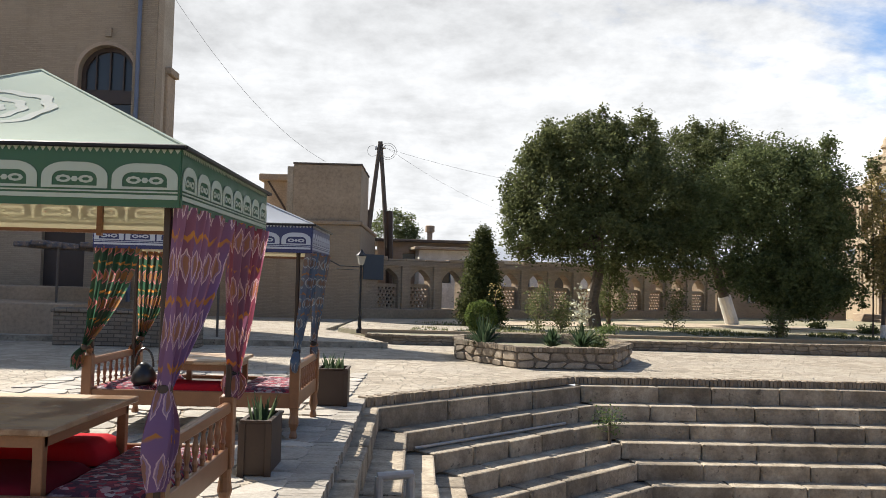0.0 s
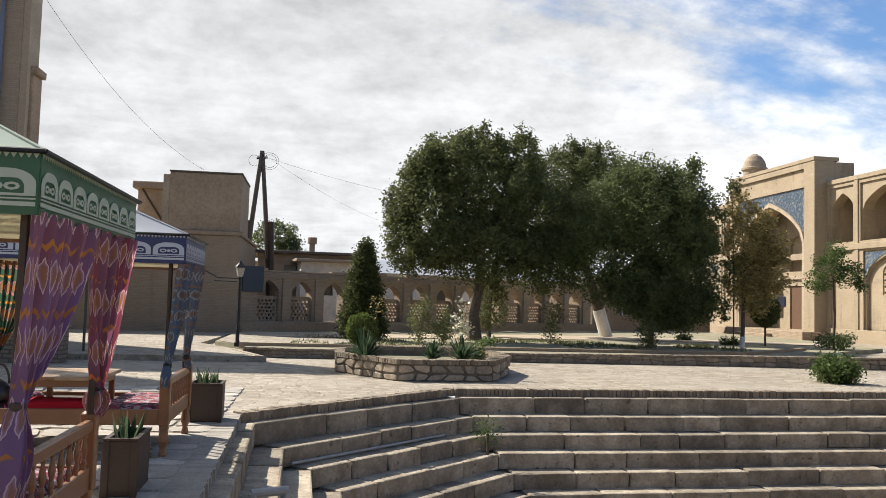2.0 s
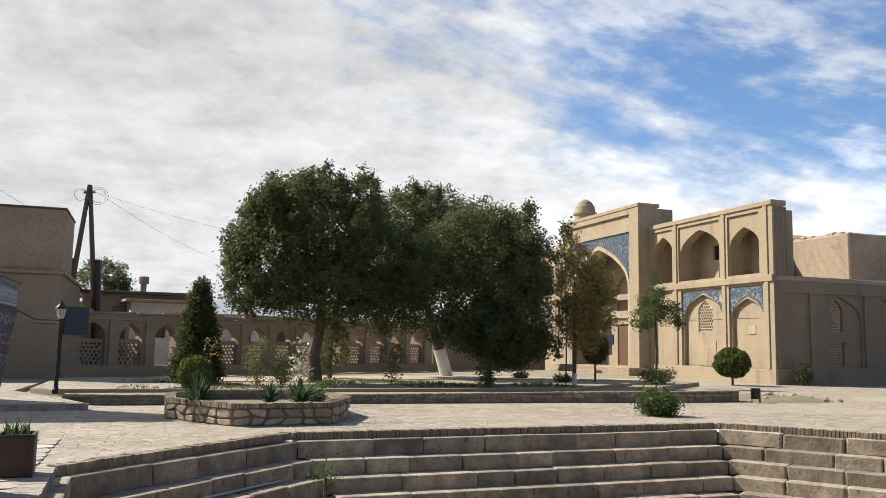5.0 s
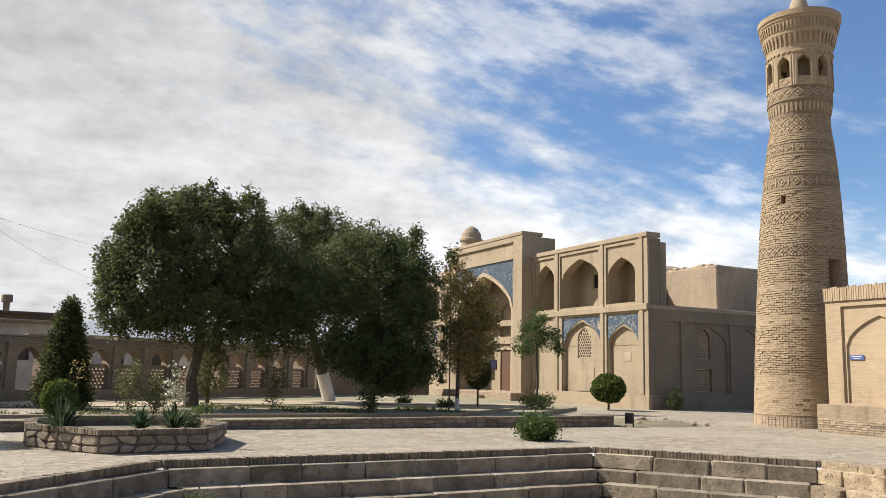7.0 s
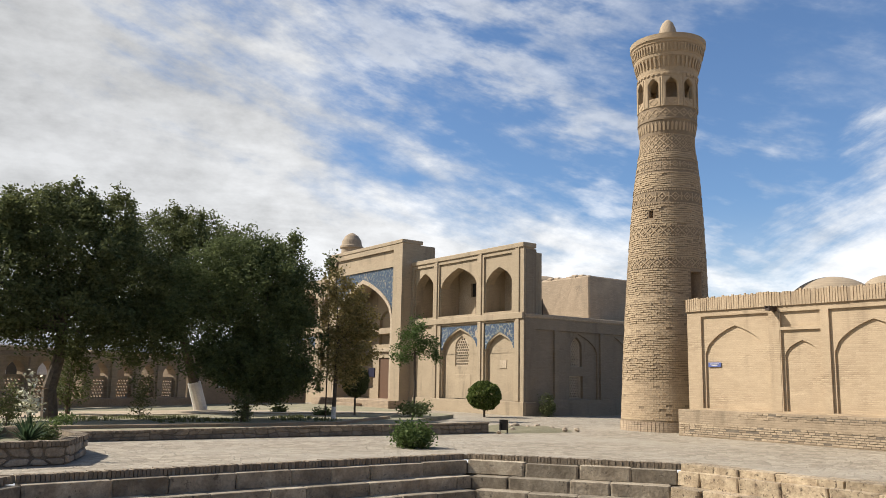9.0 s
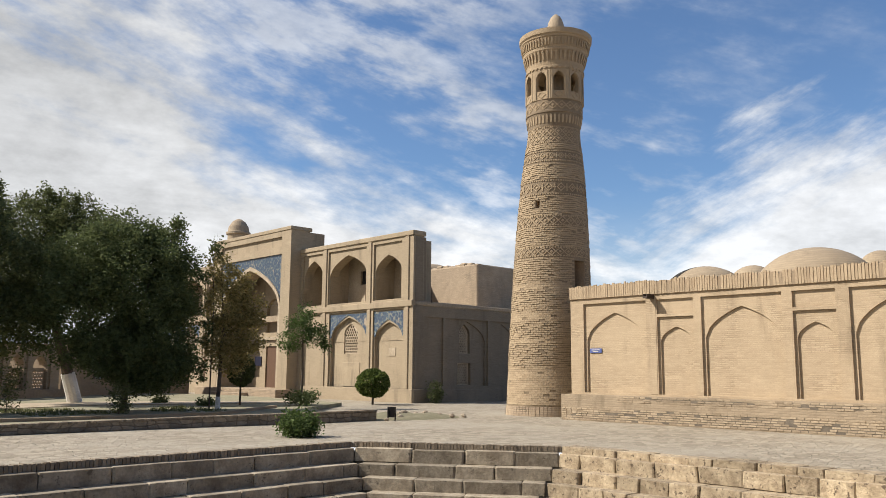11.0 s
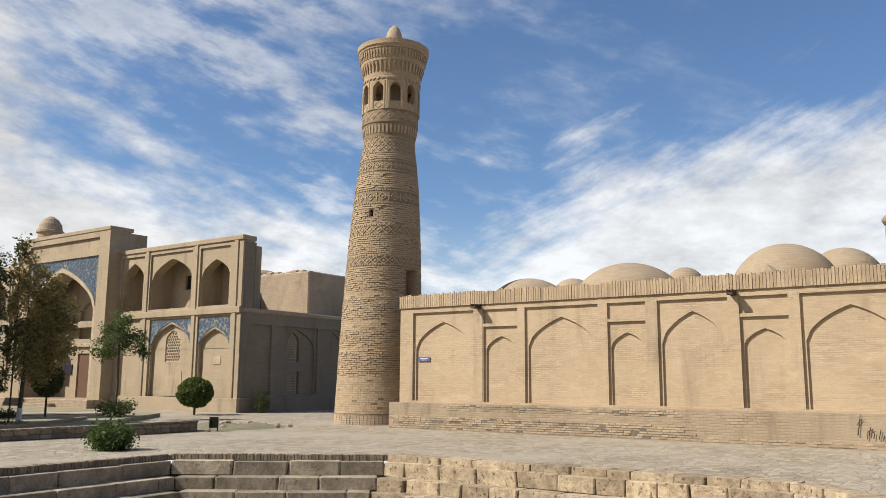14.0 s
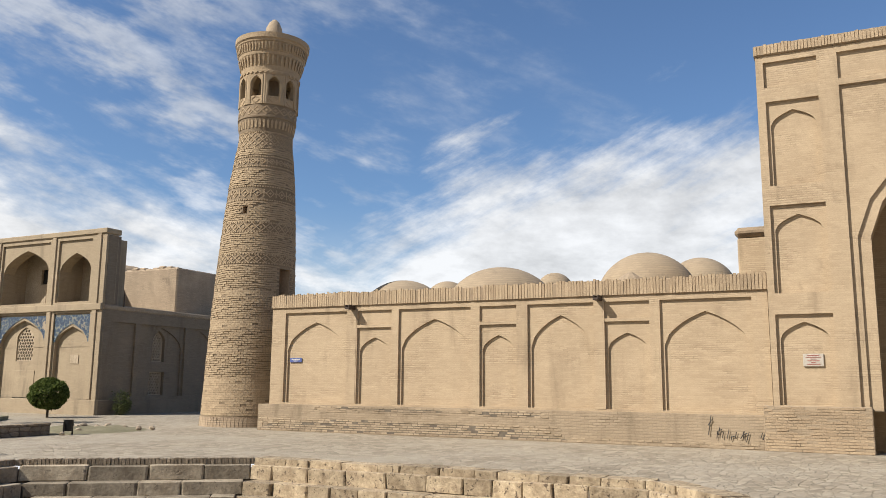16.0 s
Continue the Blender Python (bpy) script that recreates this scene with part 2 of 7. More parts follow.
brick_grey = brickwork("grey_brick", (0.34, 0.26, 0.178), (0.26, 0.196, 0.132), (0.19, 0.145, 0.10), stain=0.4)
brick_red = brickwork("red_brick", (0.42, 0.31, 0.22), (0.31, 0.22, 0.15), (0.26, 0.21, 0.16), stain=0.4)
brick_low = brickwork("low_wall_brick", (0.25, 0.20, 0.145), (0.17, 0.135, 0.098), (0.09, 0.07, 0.05), course=0.10, length=0.30, stain=0.4, shown=0.95, bump=0.9)
brick_arcade = brickwork("arcade_brick", (0.42, 0.328, 0.232), (0.30, 0.232, 0.163), (0.15, 0.12, 0.09), stain=0.5, bump=0.8)
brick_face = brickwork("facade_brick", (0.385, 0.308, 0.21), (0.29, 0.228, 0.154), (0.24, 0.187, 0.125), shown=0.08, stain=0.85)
# facade brick darkened, so that the flank's shade sits in its colour
brick_flank = brickwork("shaded_facade_brick", (0.25, 0.20, 0.143), (0.175, 0.138, 0.098), (0.14, 0.11, 0.078), shown=0.10, stain=0.6)
clay = rough_stuff("clay_plaster", (0.36, 0.285, 0.20), (0.28, 0.218, 0.152), 0.8, 12, bump=0.5)
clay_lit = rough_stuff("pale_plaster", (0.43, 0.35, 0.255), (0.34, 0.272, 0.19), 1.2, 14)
clay_dark = rough_stuff("brown_plaster", (0.385, 0.285, 0.19), (0.30, 0.22, 0.145), 0.7, 10)
whitewash = rough_stuff("whitewash", (0.72, 0.70, 0.66), (0.56, 0.54, 0.50), 2, 20)
stone = rough_stuff("limestone", (0.37, 0.315, 0.235), (0.20, 0.162, 0.115), 2.6, 18, spots=(0.12, 0.098, 0.072), vary=0.30, bump=1.0, dist=0.035)
stone_warm = rough_stuff("shell_stone", (0.46, 0.37, 0.25), (0.27, 0.205, 0.132), 4.2, 18, spots=(0.10, 0.072, 0.048), vary=0.26, bump=1.0, dist=0.06, spot_at=0.565)
slab = rough_stuff("flagstone", (0.42, 0.385, 0.33), (0.32, 0.29, 0.245), 2.5, 30, vary=0.20, bump=0.5)
rubble = rough_stuff("rubble_stone", (0.38, 0.315, 0.235), (0.25, 0.20, 0.145), 5, 30, vary=0.28, bump=0.8)
mortar_m = rough_stuff("mortar", (0.17, 0.14, 0.105), (0.11, 0.09, 0.068), 4, 40)
soil = rough_stuff("dry_soil", (0.29, 0.26, 0.175), (0.20, 0.185, 0.115), 0.9, 14, spots=(0.20, 0.20, 0.09), bump=0.8, dist=0.05)
dirt = rough_stuff("dirt", (0.22, 0.195, 0.125), (0.15, 0.14, 0.08), 1.5, 18, bump=0.9, dist=0.05)
# near-black colour stands in for the shade inside openings
dark_in = plain("painted_dark_interior", (0.014, 0.011, 0.009), 0.95)
iron = plain("black_iron", (0.02, 0.02, 0.022), 0.45, 0.6)
timber_dark = wood("dark_timber", (0.028, 0.017, 0.012), (0.058, 0.034, 0.022), 0.55)
timber_red = wood("red_stained_wood", (0.13, 0.055, 0.024), (0.29, 0.135, 0.062), 0.38)
timber_door = wood("old_door_wood", (0.07, 0.036, 0.02), (0.15, 0.08, 0.045), 0.6)


def worn_table(name):
    """Varnished boards, the varnish rubbed through to pale dry wood in broad patches."""
    m, N = material(name)
    p = N.add("ShaderNodeTexCoord").outputs["Object"]
    l = N.noise(N.add("ShaderNodeMapping", Vector=p, Scale=(5, 50, 40)).outputs[0], 1.5, 4, 0.6)
    col = N.mix(l, (0.13, 0.065, 0.032, 1), (0.25, 0.15, 0.08, 1))
    rub = N.step(N.noise(p, 2.6, 6, 0.68), 0.44, 0.58)
    col = N.mix(N.math("MULTIPLY", rub, 0.75), col, (0.42, 0.31, 0.20, 1))
    col = N.mix(N.step(N.noise(p, 9, 4, 0.7), 0.62, 0.70), col, (0.12, 0.07, 0.04, 1))
    finish(N, col, N.math("ADD", 0.28, N.math("MULTIPLY", rub, 0.35)), l, 0.2, 0.003)
    return m


timber_table = worn_table("worn_varnished_table")
timber_grey = wood("weathered_pole", (0.06, 0.048, 0.038), (0.13, 0.105, 0.085), 0.8)
bark = rough_stuff("bark", (0.13, 0.10, 0.07), (0.07, 0.052, 0.036), 6, 30, bump=1.0, dist=0.03)
glass_dark = plain("window_glass", (0.03, 0.03, 0.03), 0.22, 0.0)
sheet_metal = plain("galvanised_sheet", (0.55, 0.57, 0.60), 0.35, 0.7)
leaf_dark = leaves("dark_leaves", (0.076, 0.088, 0.037), (0.118, 0.134, 0.055), (0.18, 0.194, 0.084))
leaf_mid = leaves("green_leaves", (0.076, 0.097, 0.040), (0.115, 0.14, 0.058), (0.17, 0.195, 0.08))
leaf_dry = leaves("yellowing_leaves", (0.16, 0.14, 0.058), (0.30, 0.245, 0.10), (0.44, 0.34, 0.145))
leaf_fresh = leaves("fresh_leaves", (0.055, 0.085, 0.025), (0.095, 0.14, 0.045), (0.15, 0.19, 0.075))
leaf_cypress = leaves("cypress_foliage", (0.040, 0.052, 0.018), (0.075, 0.088, 0.030), (0.12, 0.125, 0.05))
leaf_reed = leaves("reedy_foliage", (0.09, 0.105, 0.045), (0.14, 0.15, 0.065), (0.20, 0.20, 0.09))
leaf_ball = leaves("clipped_leaves", (0.055, 0.08, 0.02), (0.10, 0.135, 0.035), (0.16, 0.19, 0.055))
leaf_yucca = leaves("yucca_blades", (0.035, 0.06, 0.03), (0.06, 0.095, 0.05), (0.11, 0.14, 0.075))
flower_white = plain("cream_flowers", (0.55, 0.53, 0.38), 0.7)


def tile_panel(name):
    """Glazed mosaic: blue ground, white and turquoise scrolls."""
    m, N = material(name)
    p = place(N)
    v = N.add("ShaderNodeTexVoronoi", Vector=p, Scale=7.0)
    n = N.noise(p, 14, 4, 0.7)
    f = N.math("ADD", v.outputs["Distance"], N.math("MULTIPLY", N.math("SUBTRACT", n, 0.5), 0.5))
    col = N.ramp(f, (0.06, (0.26, 0.25, 0.22)), (0.12, (0.06, 0.10, 0.13)), (0.30, (0.022, 0.038, 0.078)), (0.48, (0.032, 0.055, 0.10)), (0.62, (0.07, 0.11, 0.14)), (0.80, (0.21, 0.19, 0.145)))
    col = N.mix(N.math("MULTIPLY", N.step(N.noise(p, 1.4, 4, 0.6), 0.60, 0.68), 0.7), col, (0.46, 0.35, 0.23, 1))
    finish(N, col, 0.3, n, 0.2, 0.005)
    return m


tiles_blue = tile_panel("blue_mosaic")

# ---- builders ----
def thing(name, loc, label, category, group="", kind=""):
    ob = new(name)
    ob.location = loc
    ob.empty_display_size = 0.2
    return tagged(ob, label, category, group, kind)


def base_of(ob):
    at = Vector((0, 0, 0))
    while ob is not None:
        at += Vector(ob.location)
        ob = ob.parent
    return at


def part(name, bm, mat, parent=None, label="", smooth=False, local=False):
    """One mesh out of bm. Its points are in world metres unless local; it goes under parent."""
    if parent is not None and not local:
        bmesh.ops.translate(bm, verts=bm.verts, vec=-base_of(parent))
    bmesh.ops.recalc_face_normals(bm, faces=bm.faces)
    me = bpy.data.meshes.new(name)
    bm.to_mesh(me)
    bm.free()
    me.materials.append(mat)
    if smooth:
        for p in me.polygons:
            p.use_smooth = True
    ob = new(name, me)
    ob.parent = parent
    if label:
        tagged(ob, label)
    return ob


def soup(name, verts, faces, mat, parent=None, label="", smooth=False):
    me = bpy.data.meshes.new(name)
    v = np.asarray(verts, dtype=float)
    if parent is not None:
        v = v - np.array(base_of(parent))
    me.from_pydata(v.tolist(), [], faces)
    me.materials.append(mat)
    if smooth:
        for p in me.polygons:
            p.use_smooth = True
    ob = new(name, me)
    ob.parent = parent
    if label:
        tagged(ob, label)
    return ob


def box(bm, a, b, bevel=0.0, turn=0.0):
    """A box from corner a to corner b, turned about its own middle, edges bevelled."""
    a, b = Vector(a), Vector(b)
    mid, size = (a + b) / 2, b - a
    made = bmesh.ops.create_cube(bm, size=1, matrix=Matrix.Translation(mid) @ Matrix.Rotation(radians(turn), 4, "Z") @ Matrix.Diagonal((abs(size.x), abs(size.y), abs(size.z), 1)))
    if bevel:
        edges = {e for v in made["verts"] for e in v.link_edges}
        bmesh.ops.bevel(bm, geom=list(edges), offset=bevel, segments=1, affect="EDGES")
    return bm


def boxes(*pairs, bevel=0.0):
    bm = bmesh.new()
    for a, b in pairs:
        box(bm, a, b, bevel)
    return bm


def rod(bm, a, b, r0, r1=None, sides=8):
    """A tapered round bar from a to b."""
    a, b = Vector(a), Vector(b)
    d = b - a
    q = d.to_track_quat("Z", "Y").to_matrix().to_4x4()
    bmesh.ops.create_cone(bm, cap_ends=True, segments=sides, radius1=r0, radius2=r0 if r1 is None else r1, depth=d.length,
                          matrix=Matrix.Translation((a + b) / 2) @ q)
    return bm


def lathe(bm, profile, at=(0, 0, 0), sides=24, lean=(0, 0)):
    """Turn a profile of (radius, height) round a standing axis; lean shifts the axis per metre of height."""
    rings = []
    for r, z in profile:
        ring = []
        for k in range(sides):
            a = 2 * math.pi * k / sides
            ring.append(bm.verts.new((at[0] + lean[0] * z + r * math.cos(a), at[1] + lean[1] * z + r * math.sin(a), at[2] + z)))
        rings.append(ring)
    for lo, hi in zip(rings, rings[1:]):
        for k in range(sides):
            bm.faces.new((lo[k], lo[(k + 1) % sides], hi[(k + 1) % sides], hi[k]))
    bm.faces.new(rings[0][::-1]), bm.faces.new(rings[-1])
    return bm


def arch(u0, u1, v0, spring, top, n=9, k=0.42):
    """The outline of a pointed arched opening."""
    half, mid = (u1 - u0) / 2, (u0 + u1) / 2
    rise = []
    for i in range(n + 1):
        s = i / n
        rise.append((half * (1 - s), spring + (top - spring) * ((1 - k) * math.sqrt(1 - (1 - s) ** 2) + k * s)))
    left = [(mid - x, z) for x, z in rise]
    right = [(mid + x, z) for x, z in rise[:-1]][::-1]
    return [(u0, v0)] + left + right + [(u1, v0)]


def rect(u0, u1, v0, v1):
    return [(u0, v0), (u0, v1), (u1, v1), (u1, v0)]


def sheet(bm, axis, plane, w0, w1, outer, holes=()):
    """A slab with openings. axis 'x': it stands at x=plane and faces -x, u is y; 'y': at y=plane, faces -y, u is x;
    'z': lies at z=plane, u, v are x, y. It reaches from w0 to w1 outwards (for 'z' upwards)."""
    from mathutils.geometry import tessellate_polygon
    loops = [list(outer)] + [list(h) for h in holes]
    tris = tessellate_polygon([[Vector((u, v, 0)) for u, v in l] for l in loops])
    flat = [q for l in loops for q in l]

    def to3(q, w):
        u, v = q
        return (plane - w, u, v) if axis == "x" else (u, plane - w, v) if axis == "y" else (u, v, plane + w)
    lo = [bm.verts.new(to3(q, w0)) for q in flat]
    hi = [bm.verts.new(to3(q, w1)) for q in flat]
    for t in tris:
        for ring in (lo, hi):
            try:
                bm.faces.new([ring[i] for i in t])
            except ValueError:
                pass
    k = 0
    for l in loops:
        n = len(l)
        for i in range(n):
            a, b = k + i, k + (i + 1) % n
            bm.faces.new((lo[a], lo[b], hi[b], hi[a]))
        k += n
    return bm


def slabbed(axis, plane, w0, w1, outer, holes=()):
    return sheet(bmesh.new(), axis, plane, w0, w1, outer, holes)


def grille(axis, plane, w0, w1, outline, step=0.16, hole=0.055):
    """A pierced plaster window: hexagonal holes in a slab of the given outline."""
    us, vs = [q[0] for q in outline], [q[1] for q in outline]
    u0, u1, v0, v1 = min(us), max(us), min(vs), max(vs)
    top_mid = (u0 + u1) / 2
    holes, row, v = [], 0, v0 + step * 0.6
    while v < v1 - step * 0.4:
        u = u0 + step * (0.6 if row % 2 else 1.05)
        while u < u1 - step * 0.5:
            edge = 1.0
            if len(outline) > 4 and v > v0 + (v1 - v0) * 0.7:
                edge = 1 - (v - (v0 + (v1 - v0) * 0.7)) / ((v1 - v0) * 0.36)
            if abs(u - top_mid) < (u1 - u0) / 2 * edge - hole:
                holes.append([(u + hole * math.cos(a), v + hole * math.sin(a)) for a in [math.pi / 3 * i for i in range(6)]])
            u += step
        v += step * 0.82
        row += 1
    return slabbed(axis, plane, w0, w1, outline, holes)

# ---- ground and pool ----
POOL = [(-1.05, 12.2), (2.6, 15.75), (12.4, 16.15), (15.35, 12.2), (15.35, 3.3), (12.2, 0.5), (2.6, 0.45), (-0.9, 4.0)]
GROUND = [(-900, -900), (-900, 1500), (900, 1500), (900, -900)]


def inset(poly, d):
    """The polygon (clockwise from above) moved inwards by d."""
    out, n = [], len(poly)
    mid = Vector((sum(p[0] for p in poly) / n, sum(p[1] for p in poly) / n))
    for i in range(n):
        p0, p1, p2 = (Vector(poly[(i + j) % n]) for j in (-1, 0, 1))
        lines = []
        for a, b in ((p0, p1), (p1, p2)):
            t = (b - a).normalized()
            q = Vector((-t.y, t.x))
            if q.dot(mid - a) < 0:
                q = -q
            lines.append((a + q * d, t))
        (a, t), (b, s) = lines
        k = ((b - a).x * s.y - (b - a).y * s.x) / (t.x * s.y - t.y * s.x)
        out.append(tuple(a + t * k))
    return out


def paving_ground():
    """Small worn paving laid in courses, sandy joints, larger slabs here and there, bare earth beyond the square."""
    m, N = material("square_paving")
    p = place(N)
    bent = N.add("ShaderNodeVectorMath", "ADD", i0=p, i1=N.add("ShaderNodeVectorMath", "SCALE", i0=N.noise(p, 2.2, 3, 0.6, "Color"), Scale=0.28).outputs[0]).outputs[0]
    q = N.add("ShaderNodeMapping", Vector=bent, Scale=(1.0, 1.35, 0.0)).outputs[0]
    cell = N.add("ShaderNodeTexVoronoi", Vector=q, Scale=3.8, Randomness=0.85)
    gap = N.tree.nodes.new("ShaderNodeTexVoronoi")
    gap.feature = "DISTANCE_TO_EDGE"
    N.put(gap.inputs["Vector"], q), N.put(gap.inputs["Scale"], 3.8), N.put(gap.inputs["Randomness"], 0.85)
    joint = N.math("SUBTRACT", 1.0, N.step(gap.outputs["Distance"], 0.008, 0.05))
    tone = N.add("ShaderNodeSeparateXYZ", Vector=cell.outputs["Color"]).outputs[0]
    face = N.mix(tone, (0.25, 0.209, 0.155, 1), (0.41, 0.355, 0.274, 1))
    laid = N.mix(N.math("MULTIPLY", joint, N.math("MULTIPLY", N.step(N.noise(p, 0.9, 3), 0.30, 0.60), 0.48)), face, (0.17, 0.165, 0.125, 1))
    patch = N.noise(p, 0.28, 4, 0.6)
    col = N.mix(N.math("MULTIPLY", N.step(patch, 0.42, 0.68), 0.7), laid, (0.40, 0.355, 0.285, 1))
    col = N.mix(N.math("MULTIPLY", N.step(N.noise(p, 1.7, 5, 0.7), 0.55, 0.72), 0.4), col, (0.26, 0.22, 0.165, 1))
    g = N.noise(p, 30, 4, 0.7)
    col = N.mix(0.4, col, N.mix(1.0, col, N.ramp(g, (0.3, (0.5, 0.5, 0.5)), (0.75, (1.25, 1.25, 1.25))), "MULTIPLY"))
    h = N.math("ADD", N.math("MULTIPLY", joint, -0.55), N.math("ADD", N.math("MULTIPLY", tone, 0.35), N.math("MULTIPLY", N.noise(p, 5, 4, 0.65), 1.2)))
    finish(N, col, 0.85, h, 1.0, 0.035)
    return m


square_m = paving_ground()
part("ground", slabbed("z", 0.0, -0.12, 0.0, GROUND, [inset(POOL, -0.12)]), square_m)
tagged(bpy.data.objects["ground"], "worn pale stone paving of the sunlit square", "ground", kind="structure")

STEP, RISE, TOPCAP = 0.40, 0.266, 0.16
pool = thing("pool_basin", (7, 8, -2.6), "sunken stone-stepped octagonal pool basin in the square", "pool", kind="structure")
bm = bmesh.new()
last = inset(POOL, STEP * 7.2)
sheet(bm, "z", -2.5, -0.2, 0.0, last)
part("floor_of_pool", bm, rough_stuff("pool_bed", (0.20, 0.17, 0.12), (0.13, 0.11, 0.08), 1, 12), pool)
# rough core under the stones
bm = bmesh.new()
for k in range(8):
    o, i = inset(POOL, STEP * k - 0.25), inset(POOL, STEP * (k + 0.85))
    sheet(bm, "z", -TOPCAP - RISE * (k + 1) - 0.03, -RISE - 0.1, 0.0, o, [i])
    sheet(bm, "z", -TOPCAP - RISE * k - 0.035, -RISE, 0.0, inset(POOL, STEP * k - 0.2), [inset(POOL, STEP * k + 0.10)])
part("core", bm, mortar_m, pool)

# ---- garden behind the square, raised behind a low stone wall ----
GW = [(-2.05, 23.75), (-1.25, 23.3), (7.0, 23.22), (12.1, 23.15), (16.0, 22.75), (18.5, 22.85)]       # front line of the low wall
garden = [(-3.3, 27.9), (-2.2, 26.0), (-1.85, 23.95), (-1.1, 23.6), (12.1, 23.4), (16.0, 23.0), (18.45, 23.1), (19.6, 29.0), (24.5, 33.0), (26.0, 44.0), (24, 56), (14.6, 46.4), (-3.3, 35.6)]
part("garden_bed", slabbed("z", 0.0, 0.005, 0.17, garden), soil)
tagged(bpy.data.objects["garden_bed"], "dry garden earth with sparse grass behind a low wall", "garden", kind="structure")
part("garden_paving", slabbed("z", 0.17, 0.004, 0.03, [(-3.2, 27.9), (-2.3, 26.15), (-0.3, 26.15), (1.6, 29.2), (1.9, 30.6), (-2.2, 31.5), (-3.2, 33.2)]), square_m)
tagged(bpy.data.objects["garden_paving"], "pale paving running on behind the low wall", "paving", kind="structure")
part("path", slabbed("z", 0.17, 0.004, 0.03, [(-3.2, 33.4), (-2.2, 31.6), (6, 33.0), (14, 35.5), (22.5, 33.8), (23.4, 35.8), (14.5, 39.2), (5, 36.8), (-3.0, 35.2)]), clay_lit)
tagged(bpy.data.objects["path"], "pale trodden path across the garden", "path", kind="structure")


def strip(bm, line, width, z0, z1):
    """A low wall along a line of plan points, its outer face on the line."""
    for (ax, ay), (bx, by) in zip(line, line[1:]):
        a, b = Vector((ax, ay)), Vector((bx, by))
        t = (b - a).normalized()
        q = Vector((-t.y, t.x)) * width
        c = [a, b, b + q, a + q]
        lo = [bm.verts.new((*p, z0)) for p in c]
        hi = [bm.verts.new((*p, z1)) for p in c]
        bm.faces.new(hi), bm.faces.new(lo[::-1])
        for i in range(4):
            bm.faces.new((lo[i], lo[(i + 1) % 4], hi[(i + 1) % 4], hi[i]))
    return bm


gwall = thing("garden_wall", (7, 23.5, 0), "low rubble-stone garden wall with brick-on-edge coping", "low wall", kind="structure")
part("wall_core", strip(bmesh.new(), GW, 0.30, -0.05, 0.20), mortar_m, gwall)
part("coping", strip(bmesh.new(), GW, 0.30, 0.202, 0.245), mortar_m, gwall)


def climb(ob):
    """The wall stands a little taller towards its east end."""
    for v in ob.data.vertices:
        if v.co.z > 0.15:
            v.co.z += 0.11 * min(1, max(0, (v.co.x + 1) / 13))
    return ob


for ob in gwall.children:
    climb(ob)
part("garden_kerb", strip(bmesh.new(), [(-2.35, 25.8), (14.2, 25.9), (18.9, 29.9)], 0.22, 0.1, 0.27), brick_edge)
tagged(bpy.data.objects["garden_kerb"], "brick-on-edge kerb along the garden", "kerb", kind="structure")

# ---- paved terrace on the left, one low step up ----
part("terrace_floor", slabbed("z", 0.0, -0.02, 0.13, [(-30, 20.3), (-1.35, 21.9), (-2.2, 24.6), (-3.7, 27.6), (-3.4, 36.2), (-30, 36.2)]), square_m)
tagged(bpy.data.objects["terrace_floor"], "paved terrace one step above the square", "terrace", kind="structure")
part("terrace_kerb", strip(bmesh.new(), [(-30, 20.2), (-1.3, 21.8), (-2.3, 24.6)], 0.16, -0.02, 0.145), stone)
tagged(bpy.data.objects["terrace_kerb"], "grey stone kerb of the terrace", "kerb", kind="structure")

# ---- long niched wall of the madrasa, facing the square ----
WX = 24.7
BIG = [(18.56, 15.90), (13.82, 11.13), (9.16, 7.02), (5.03, 2.48)]
SMALL = [(15.47, 14.10), (10.81, 9.54), (6.69, 5.34)]
nwall = thing("wall_east", (WX, 10, 0), "long sand-coloured brick wall with blind pointed niches", "wall", kind="structure")
outer = rect(2.05, 19.15, 0.9, 4.36)
part("face_frames", slabbed("x", WX, -0.08, 0.0, outer, [rect(b, a, 1.0, 4.2) for a, b in BIG] +
     [rect(b, a, 1.0, 3.60) for a, b in SMALL] + [rect(b, a, 3.70, 4.2) for a, b in SMALL]), brick_sand, nwall)
part("arch_layer", slabbed("x", WX, -0.15, -0.082, outer, [arch(b + 0.10, a - 0.10, 1.0, 2.88, 3.84) for a, b in BIG] +
     [arch(b + 0.08, a - 0.08, 1.0, 2.80, 3.26) for a, b in SMALL]), brick_sand, nwall)
part("back", boxes(((WX + 0.152, 2.05, 0.85), (WX + 0.9, 19.15, 4.36))), brick_sand, nwall)
bm = slabbed("x", WX, -0.9, 0.24, rect(2.05, 19.45, -0.1, 0.93))
part("plinth", bm, brick_plinth, nwall, "weathered brick plinth with eroded joints")
part("parapet", boxes(((WX - 0.05, 2.0, 4.362), (WX + 0.95, 19.2, 4.83)), bevel=0.03), brick_edge, nwall, "brick-on-edge parapet")
part("roof_madrasa", boxes(((WX + 0.96, 2.0, 4.0), (WX + 22, 18.6, 4.45))), clay)
tagged(bpy.data.objects["roof_madrasa"], "flat clay roof behind the long wall", "roof", kind="structure")



